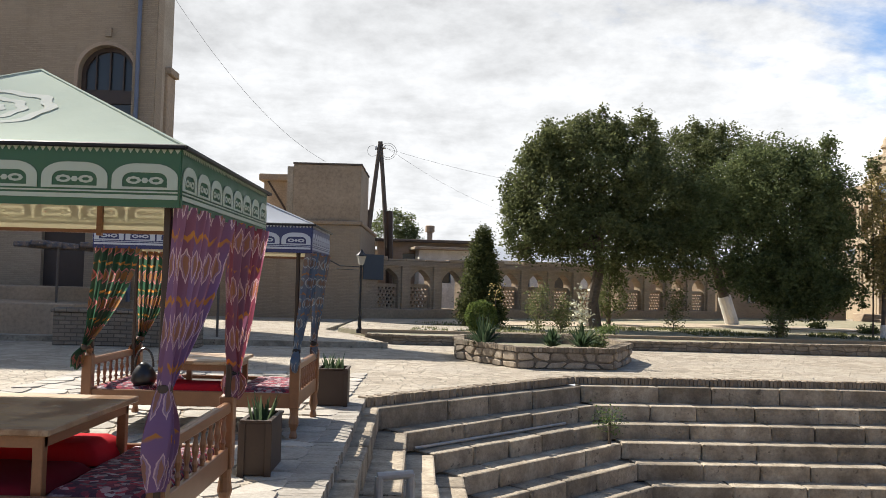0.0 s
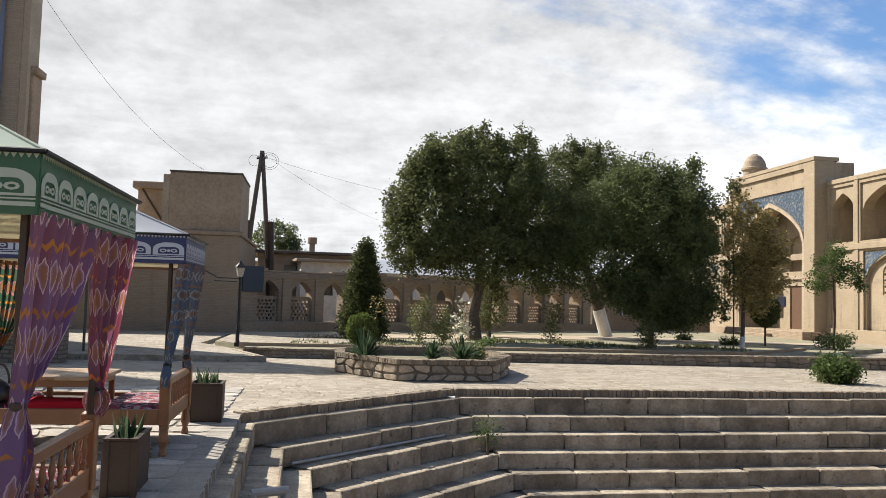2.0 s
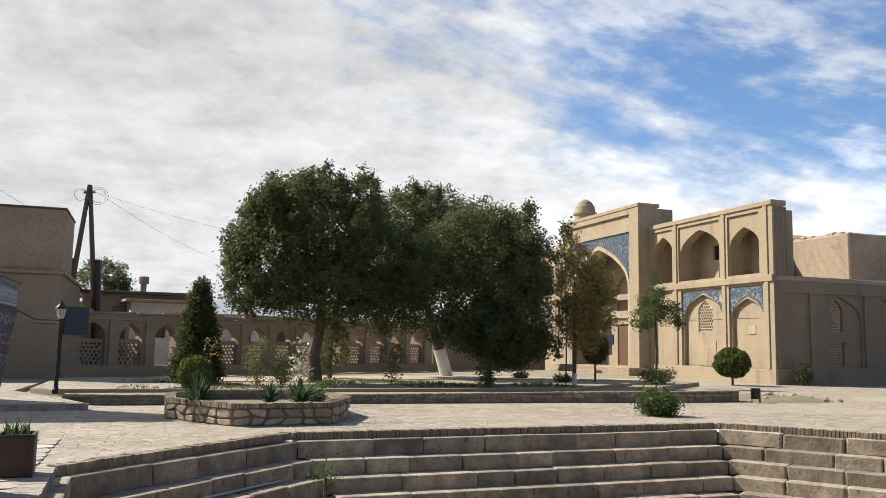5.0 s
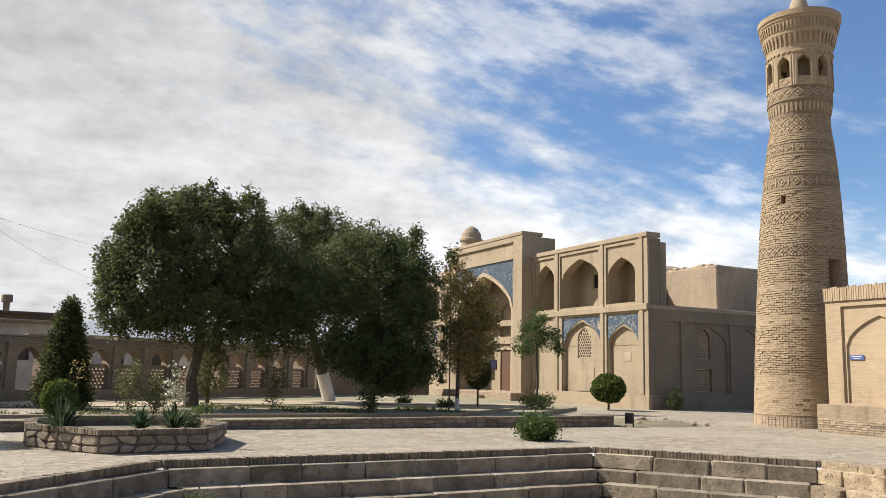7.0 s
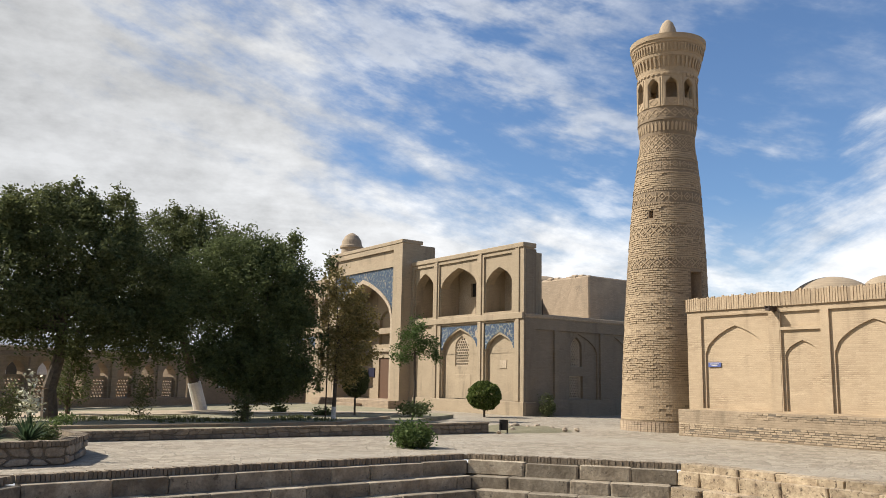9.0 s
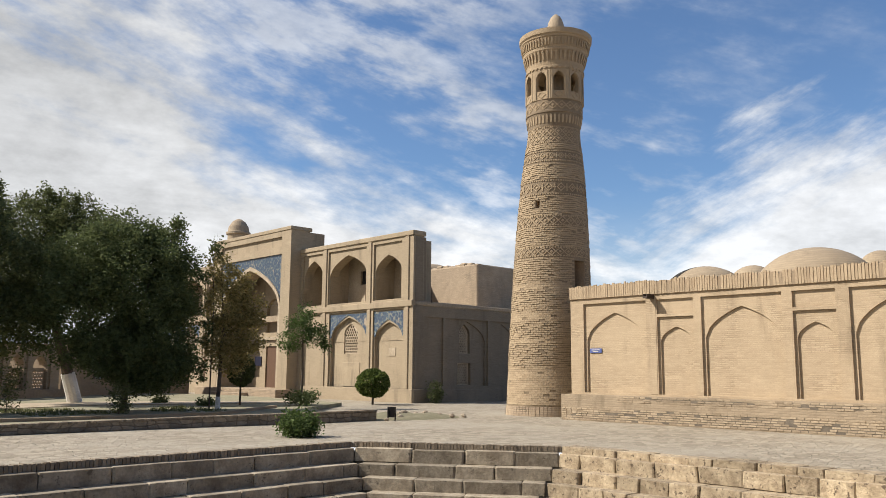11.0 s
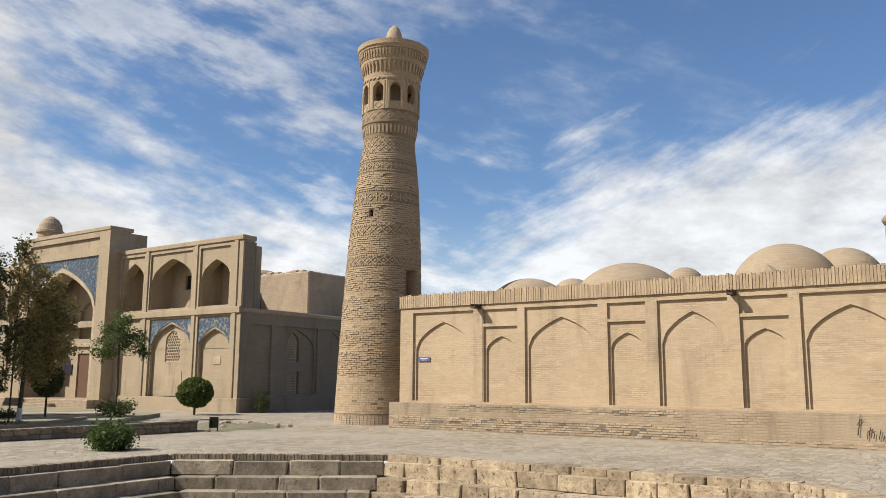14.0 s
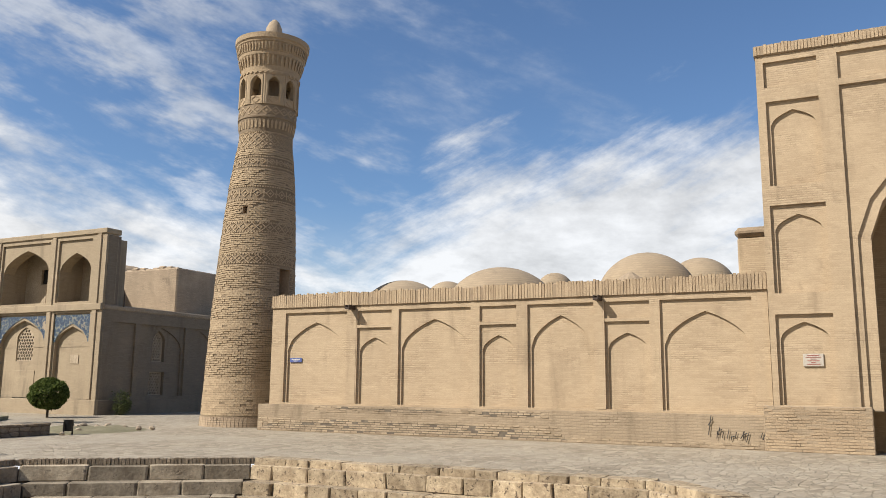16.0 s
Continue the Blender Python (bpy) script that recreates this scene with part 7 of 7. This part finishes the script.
def low_table(x0, x1, y0, y1, z, floor, label):
    t = thing("low_table", ((x0 + x1) / 2, (y0 + y1) / 2, floor), label, "table", "low tables on the beds")
    part("tabletop", boxes(((x0, y0, z - 0.04), (x1, y1, z)), bevel=0.006), timber_table, t)
    part("apron", boxes(((x0 + 0.06, y0 + 0.05, z - 0.11), (x1 - 0.06, y0 + 0.07, z - 0.041)), ((x0 + 0.06, y1 - 0.07, z - 0.11), (x1 - 0.06, y1 - 0.05, z - 0.041)),
                        ((x0 + 0.05, y0 + 0.07, z - 0.11), (x0 + 0.07, y1 - 0.07, z - 0.041)), ((x1 - 0.07, y0 + 0.07, z - 0.11), (x1 - 0.05, y1 - 0.07, z - 0.041))), timber_red, t)
    for x in (x0 + 0.08, x1 - 0.08):
        for y in (y0 + 0.08, y1 - 0.08):
            part("leg", boxes(((x - 0.03, y - 0.03, floor), (x + 0.03, y + 0.03, z - 0.042)), bevel=0.005), timber_red, t)
    return t


# nearest bed, green canopy
tea_bed(-4.15, -1.57, 4.56, 6.14, "red-brown wooden tea bed with turned balusters, green canopy above", "e")
canopy(-4.10, -1.51, 4.43, 6.65, 2.07, 2.39, 3.06, roof_cloth, green_cloth, print_g, 7, 8, (-4.05, -1.61, 4.57, 6.06), "white peaked canopy with a green printed valance")
soft_pad("quilt", -2.25, -1.66, 4.64, 6.02, 0.462, 0.53, quilt_m, "red and black patterned quilt on the tea bed", "quilt", 1, "quilts")
soft_pad("quilt", -4.06, -3.64, 4.64, 6.02, 0.462, 0.53, quilt_m, "red and black patterned quilt on the tea bed", "quilt", 2, "quilts")
low_table(-3.60, -2.22, 4.60, 5.98, 0.86, 0.462, "varnished brown low table on the tea bed")
soft_pad("cushion", -3.30, -2.30, 5.50, 6.0, 0.464, 0.60, red_felt, "plain red seat cushion under the table", "cushion", 3, "red cushions")
soft_pad("cushion", -3.60, -2.30, 4.64, 5.4, 0.464, 0.54, red_dark, "plain dark red seat mat under the table", "cushion", 4, "red cushions")
curtain((-1.52, 4.46), (0, 1), 1.12, 2.09, 1.10, 0.58, ikat_purple, "purple ikat curtain tied to the canopy post", 1, 0.10, 0.07)
curtain((-1.52, 6.62), (0, -1), 1.0, 2.09, 1.02, 0.84, ikat_maroon, "maroon ikat curtain tied to the canopy post", 2, 0.50, 0.07)
# second bed, blue canopy
tea_bed(-3.87, -1.56, 8.93, 10.50, "red-brown wooden tea bed with turned balusters, blue canopy above", "we")
canopy(-3.77, -1.46, 8.85, 10.30, 2.00, 2.30, 2.80, roof_cloth_b, blue_cloth, print_b, 7, 8, (-3.80, -1.62, 9.0, 10.25), "white peaked canopy with a blue printed valance")
soft_pad("quilt", -2.3, -1.66, 9.02, 10.35, 0.462, 0.53, quilt_m, "red and black patterned quilt on the tea bed", "quilt", 5, "quilts")
soft_pad("quilt", -3.78, -3.2, 9.02, 10.35, 0.462, 0.53, quilt_m, "red and black patterned quilt on the tea bed", "quilt", 6, "quilts")
low_table(-3.15, -2.32, 9.15, 10.20, 0.80, 0.462, "varnished brown low table on the tea bed")
soft_pad("cushion", -3.1, -2.4, 9.02, 9.5, 0.464, 0.56, red_felt, "plain red seat cushion under the table", "cushion", 7, "red cushions")
curtain((-3.74, 8.88), (1, 0), 0.42, 2.02, 0.95, 0.72, ikat_green, "green ikat curtain tied to the canopy post", 3, 0.0, 0.08)
curtain((-3.78, 10.28), (1, 0), 0.46, 2.02, 0.95, 0.72, ikat_green, "green ikat curtain tied to the canopy post", 5, 0.06, 0.0)
curtain((-1.48, 8.88), (0, 1), 0.45, 2.02, 0.95, 0.74, ikat_blue, "blue-brown ikat curtain tied to the canopy post", 4, 0.08, 0.12)
curtain((-1.48, 10.27), (0, -1), 0.45, 2.02, 0.95, 0.74, ikat_blue, "blue-brown ikat curtain tied to the canopy post", 6, 0.06, 0.12)
bag = thing("handbag", (-3.3, 9.25, 0.53), "slumped black leather handbag on the bed", "bag")
bm = lathe(bmesh.new(), [(0.11, 0), (0.14, 0.05), (0.12, 0.13), (0.08, 0.20), (0.03, 0.24)], (-3.3, 9.2, 0.53), 14)
part("body", bm, bag_m, bag, smooth=True)
bm = bmesh.new()
for i in range(10):
    a, b = math.pi * i / 10, math.pi * (i + 1) / 10
    rod(bm, (-3.3 + 0.10 * math.cos(a), 9.2, 0.72 + 0.2 * math.sin(a)), (-3.3 + 0.10 * math.cos(b), 9.2, 0.72 + 0.2 * math.sin(b)), 0.013, 0.013, 6)
part("strap", bm, bag_m, bag)


def plant_box(x0, x1, y0, y1, h, seed, n=26):
    t = thing("planter_box", ((x0 + x1) / 2, (y0 + y1) / 2, 0), "dark stained wooden planter box with spiky leaves", "planter", "wooden planter boxes")
    for a, b in (((x0, y0, 0.02), (x1, y0 + 0.025, h)), ((x0, y1 - 0.025, 0.02), (x1, y1, h)), ((x0, y0 + 0.026, 0.02), (x0 + 0.025, y1 - 0.026, h)), ((x1 - 0.025, y0 + 0.026, 0.02), (x1, y1 - 0.026, h))):
        part("board", boxes((a, b), bevel=0.005), timber_dark, t)
    part("rim", slabbed("z", h, 0.002, 0.022, rect(x0 - 0.012, x1 + 0.012, y0 - 0.012, y1 + 0.012), [rect(x0 + 0.03, x1 - 0.03, y0 + 0.03, y1 - 0.03)]), timber_dark, t)
    for x in (x0 + 0.01, x1 - 0.01):
        part("corner_post", boxes(((x - 0.03, y0 - 0.015, 0), (x + 0.03, y0 + 0.01, h)), bevel=0.004), timber_dark, t)
    part("earth", boxes(((x0 + 0.03, y0 + 0.03, 0.02), (x1 - 0.03, y1 - 0.03, h - 0.06))), dirt, t)
    rng = np.random.default_rng(seed)
    V, F = [], []
    for i in range(n):
        o = Vector((rng.uniform(x0 + 0.08, x1 - 0.08), rng.uniform(y0 + 0.08, y1 - 0.08), h - 0.07))
        a = rng.uniform(0, 6.28)
        d = Vector((math.cos(a) * 0.4, math.sin(a) * 0.4, 1)).normalized() * rng.uniform(0.15, 0.34)
        q = Vector((-math.sin(a), math.cos(a), 0)) * 0.014
        k = len(V)
        V += [tuple(o - q), tuple(o + q), tuple(o + d * 0.55 + q), tuple(o + d * 0.55 - q), tuple(o + d)]
        F += [(k, k + 1, k + 2, k + 3), (k + 3, k + 2, k + 4)]
    soup("leaf_tuft", V, F, leaf_yucca, t)


plant_box(-1.78, -1.53, 7.25, 7.83, 0.47, 61)
plant_box(-1.72, -1.30, 11.38, 11.85, 0.50, 62, 40)

# ---- pieces: pool stones, edging bricks, wall and planter stones, flagstones ----
def stone_mesh(name, mat, seed, rough=0.02):
    """A dressed block one unit each way, arrises worn and chipped."""
    bm = bmesh.new()
    bmesh.ops.create_cube(bm, size=1)
    bmesh.ops.bevel(bm, geom=bm.edges[:], offset=0.035, segments=1, affect="EDGES")
    for v in bm.verts:
        v.co += Vector(noise.noise_vector(v.co * 2.3 + Vector((seed * 5.1, 0, 0)))) * rough
    me = bpy.data.meshes.new(name)
    bm.to_mesh(me), bm.free()
    me.materials.append(mat)
    return me


grey_blocks = [stone_mesh("block", stone, k, 0.03) for k in range(6)]
warm_blocks = [stone_mesh("block", stone_warm, k + 9, 0.06) for k in range(6)]
rng = np.random.default_rng(17)


def block(me, mid, turn, size, parent, name="block"):
    o = new(name, me)
    o.parent = parent
    o.location = Vector(mid) - base_of(parent)
    o.rotation_euler, o.scale = (0, 0, turn), size
    return o


for k in range(7):
    ring = inset(POOL, STEP * k + 0.15)
    z1 = -TOPCAP - RISE * k
    for e in (7, 0, 1, 2, 3, 4, 5, 6):
        a, b = Vector(ring[e]), Vector(ring[(e + 1) % 8])
        t = (b - a).normalized()
        q = Vector((t.y, -t.x))
        if q.dot(Vector((7, 8)) - a) < 0:
            q = -q
        warm = e in (3, 4)
        L, s = (b - a).length, 0.0
        while s < L - 0.02:
            w = rng.uniform(0.55, 1.0) if warm else rng.uniform(0.75, 1.55)
            if L - s - w < 0.4:
                w = L - s
            dep = 0.62
            c = a + t * (s + w / 2) + q * (0.02 + rng.normal() * (0.018 if warm else 0.009) - dep / 2)
            block((warm_blocks if warm else grey_blocks)[int(rng.integers(6))], (c.x, c.y, z1 - RISE / 2 + rng.normal() * 0.006 + (0 if k else 0.02)), math.atan2(t.y, t.x),
                  (w - 0.022, dep, RISE + (0.012 if k else 0.05)), pool)
            s += w

# bricks on edge along the rim of the pool (grey sides only)
bv, bf = [], []
pv, pf = [], []
for e in (7, 0, 1, 2):
    a, b = Vector(POOL[e]), Vector(POOL[(e + 1) % 8])
    t = (b - a).normalized()
    q = Vector((t.y, -t.x))
    if q.dot(Vector((7, 8)) - a) < 0:
        q = -q
    n = int((b - a).length / 0.078)
    for i in range(n):
        s = (b - a).length * (i + 0.5) / n
        w, j = (0.0365 if e == 7 else 0.033), rng.normal() * 0.006
        top = (0.012 + rng.normal() * 0.0012) if e == 7 else 0.022 + rng.normal() * 0.004
        o = a + t * s
        wide = 0.42 if e == 7 else 0.26
        c = [o + t * w + q * (j - 0.045), o - t * w + q * (j - 0.045), o - t * w - q * wide, o + t * w - q * wide]
        rv, rf = (pv, pf) if e == 7 else (bv, bf)
        k = len(rv)
        rv += [(p.x, p.y, -0.115) for p in c] + [(p.x, p.y, top) for p in c]
        rf += [(k + 4, k + 5, k + 6, k + 7), (k, k + 1, k + 5, k + 4), (k + 1, k + 2, k + 6, k + 5), (k + 2, k + 3, k + 7, k + 6), (k + 3, k, k + 4, k + 7)]
edge_m = shaft_brick("edge_brick", (0.31, 0.25, 0.18), (0.17, 0.135, 0.096), 0.4)
rim = soup("rim_bricks", bv, bf, edge_m, pool, "bricks laid on edge round the rim")
tagged(rim, kind="stuff")
tagged(soup("rim_bricks", pv, pf, slab, pool, "pale worn bricks on edge beside the tea beds"), kind="stuff")
# big weathered blocks form the rim on the sunny side
for e in (3, 4):
    a, b = Vector(POOL[e]), Vector(POOL[(e + 1) % 8])
    t = (b - a).normalized()
    q = Vector((t.y, -t.x))
    if q.dot(Vector((7, 8)) - a) < 0:
        q = -q
    s, L = 0.0, (b - a).length
    while s < L - 0.02:
        w = min(rng.uniform(0.45, 0.95), L - s)
        c = a + t * (s + w / 2) - q * 0.24
        block(warm_blocks[int(rng.integers(6))], (c.x, c.y, -0.047 + rng.normal() * 0.006), math.atan2(t.y, t.x), (w - 0.012, 0.52 + rng.normal() * 0.03, 0.17), pool)
        s += w


def cell_grid(nu, nv, jit, seed):
    """Four-cornered irregular cells of a shaken grid over the unit square."""
    r = np.random.default_rng(seed)
    P = {}
    for i in range(nu + 1):
        for j in range(nv + 1):
            P[i, j] = ((i + (r.uniform(-jit, jit) if 0 < i < nu else 0)) / nu, (j + (r.uniform(-jit, jit) if 0 < j < nv else 0)) / nv)
    return [[P[i, j], P[i + 1, j], P[i + 1, j + 1], P[i, j + 1]] for i in range(nu) for j in range(nv)]


def facing_stones(parent, a, b, z0, z1, nu, nv, seed, mat=rubble, out=0.035, gap=0.016):
    """Rubble facing on an upright face that runs from plan point a to b (outside to the right of the run)."""
    a, b = Vector(a), Vector(b)
    t = (b - a).normalized()
    q = Vector((t.y, -t.x))
    L, H = (b - a).length, z1 - z0
    r = np.random.default_rng(seed)
    for cell in cell_grid(nu, nv, 0.33, seed):
        pts = [Vector((u * L, v * H)) for u, v in cell]
        c = sum(pts, Vector((0, 0))) / 4
        # round the corners: two points near each corner, pulled in
        ring = []
        for i in range(4):
            p, pr, nx = pts[i], pts[i - 1], pts[(i + 1) % 4]
            ring += [p.lerp(pr, 0.18), p.lerp(nx, 0.18)]
        ring = [c + (p - c) * (1 - gap / max(0.05, (p - c).length)) for p in ring]
        d = out * r.uniform(0.5, 1.2)
        bm = bmesh.new()
        w = lambda p, k: (a.x + t.x * p.x + q.x * k, a.y + t.y * p.x + q.y * k, z0 + p.y)
        lo = [bm.verts.new(w(p, -0.02)) for p in ring]
        hi = [bm.verts.new(w(p, d * 0.55)) for p in ring]
        tp = [bm.verts.new(w(c + (p - c) * 0.82, d)) for p in ring]
        for i in range(8):
            j = (i + 1) % 8
            bm.faces.new((lo[i], lo[j], hi[j], hi[i])), bm.faces.new((hi[i], hi[j], tp[j], tp[i]))
        bm.faces.new(tp)
        part("stone", bm, mat, parent)



def edge_bricks(name, line, width, z0, z1, parent, label, pitch=0.078):
    """Bricks on edge side by side along a line of plan points, their ends on the line."""
    V, F = [], []
    for p, p2 in zip(line, line[1:]):
        a, b = Vector(p), Vector(p2)
        t = (b - a).normalized()
        q = Vector((-t.y, t.x))
        n = int((b - a).length / pitch)
        for i in range(n):
            o = a + t * ((b - a).length * (i + 0.5) / n)
            w, j, up = pitch * 0.43, rng.normal() * 0.006, rng.normal() * 0.004
            c = [o + t * w + q * j, o - t * w + q * j, o - t * w + q * width, o + t * w + q * width]
            k = len(V)
            V += [(v.x, v.y, z0) for v in c] + [(v.x, v.y, z1 + up) for v in c]
            F += [(k + 4, k + 5, k + 6, k + 7), (k, k + 1, k + 5, k + 4), (k + 1, k + 2, k + 6, k + 5), (k + 2, k + 3, k + 7, k + 6), (k + 3, k, k + 4, k + 7)]
    return tagged(soup(name, V, F, edge_m, parent, label), kind="stuff")


rim_line = inset(PL, -0.03)
edge_bricks("rim_bricks", rim_line + rim_line[:1], 0.24, 0.355, 0.455, planter, "bricks laid on edge round the rim")
climb(edge_bricks("coping_bricks", [(x, y - 0.05) for x, y in GW], 0.30, 0.205, 0.265, gwall, "bricks laid on edge along the coping", 0.082))

# darker copy of the rubble; the wall front's shade is put into its colour
rubble_shaded = rough_stuff("shaded_rubble_stone", (0.27, 0.222, 0.165), (0.17, 0.138, 0.10), 4, 26, vary=0.25, bump=0.8)
P2 = inset(PL, 0.03)
for i, n in ((0, 6), (1, 6), (2, 5), (7, 5)):
    facing_stones(planter, P2[i], P2[(i + 1) % 8], 0.0, 0.355, n, 2, 70 + i, out=0.05, gap=0.026)
for i, (p, q2) in enumerate(zip(GW, GW[1:])):
    L = math.dist(p, q2)
    if i > 0:
        facing_stones(gwall, p, q2, 0.0, (0.20, 0.20, 0.25, 0.29, 0.29)[i], int(L / 0.34), 2, 80 + i, rubble_shaded, 0.03)

# irregular flagstones by the tea beds
r = np.random.default_rng(23)
flags = thing("flagstone_paving", (-3.5, 10, 0), "irregular grey flagstones by the tea beds", "paving", kind="structure")
X0, X1, Y0, Y1 = -6.4, -1.32, 4.4, 15.6
for cell in cell_grid(11, 25, 0.36, 91):
    pts = [Vector((X0 + u * (X1 - X0), Y0 + v * (Y1 - Y0))) for u, v in cell]
    c = sum(pts, Vector((0, 0))) / 4
    pts = [c + (p - c) * 0.93 for p in pts]
    ring = []
    for i in range(4):
        ring += [pts[i].lerp(pts[i - 1], 0.16), pts[i].lerp(pts[(i + 1) % 4], 0.16)]
    h = 0.012 + r.uniform(0, 0.014)
    tilt = r.normal(size=2) * 0.012
    bm = bmesh.new()
    lo = [bm.verts.new((p.x, p.y, -0.01)) for p in ring]
    hi = [bm.verts.new((c.x + (p.x - c.x) * 0.96, c.y + (p.y - c.y) * 0.96, h + (p.x - c.x) * tilt[0] + (p.y - c.y) * tilt[1])) for p in ring]
    for i in range(8):
        j = (i + 1) % 8
        bm.faces.new((lo[i], lo[j], hi[j], hi[i]))
    bm.faces.new(hi)
    part("flagstone", bm, slab, flags)

# pipes at the edge of the pool
pipes = thing("drain_pipe", (-0.45, 8.4, -0.4), "grey plastic pipe bent over the pool's edge", "pipe")
grey_pipe = plain("grey_plastic", (0.36, 0.35, 0.33), 0.5, vary=0.3)
bm = bmesh.new()
for p, q in (((-0.64, 8.32, -0.5), (-0.64, 8.32, -0.21)), ((-0.66, 8.32, -0.21), (-0.31, 8.42, -0.20)), ((-0.33, 8.42, -0.20), (-0.33, 8.42, -0.95))):
    rod(bm, p, q, 0.045, 0.045, 10)
part("bent_pipe", bm, grey_pipe, pipes)
ip = inset(POOL, STEP * 1.55)
pa, pb = Vector(ip[0]), Vector(ip[1])
pp = thing("water_pipe", ((pa.x + pb.x) / 2, (pa.y + pb.y) / 2, -0.66), "thin water pipe lying along a pool step", "pipe")
zz_ = -TOPCAP - RISE * 2 + 0.045
part("tube", rod(bmesh.new(), (*pa.lerp(pb, 0.02), zz_), (*pa.lerp(pb, 0.80), zz_), 0.022, 0.022, 8), grey_pipe, pp)
weed = bush(2.95, 14.35, -0.72, 0.16, 0.4, leaf_fresh, "green weed growing from a pool step", 77, 0.06, 140, "weed")

drain = thing("drain_outlet", (12.72, 13.79, -1.12), "dark drain opening in a pool step", "drain")
bm = bmesh.new()
# solid box; its black colour stands in for the shadow inside the drain
box(bm, (-0.17, -0.06, 0.0), (0.17, 0.10, 0.20))
bmesh.ops.transform(bm, verts=bm.verts, matrix=Matrix.Translation((12.74, 13.80, -1.16)) @ Matrix.Rotation(math.atan2(-3.95, 2.95), 4, "Z"))
part("mouth", bm, dark_in, drain)
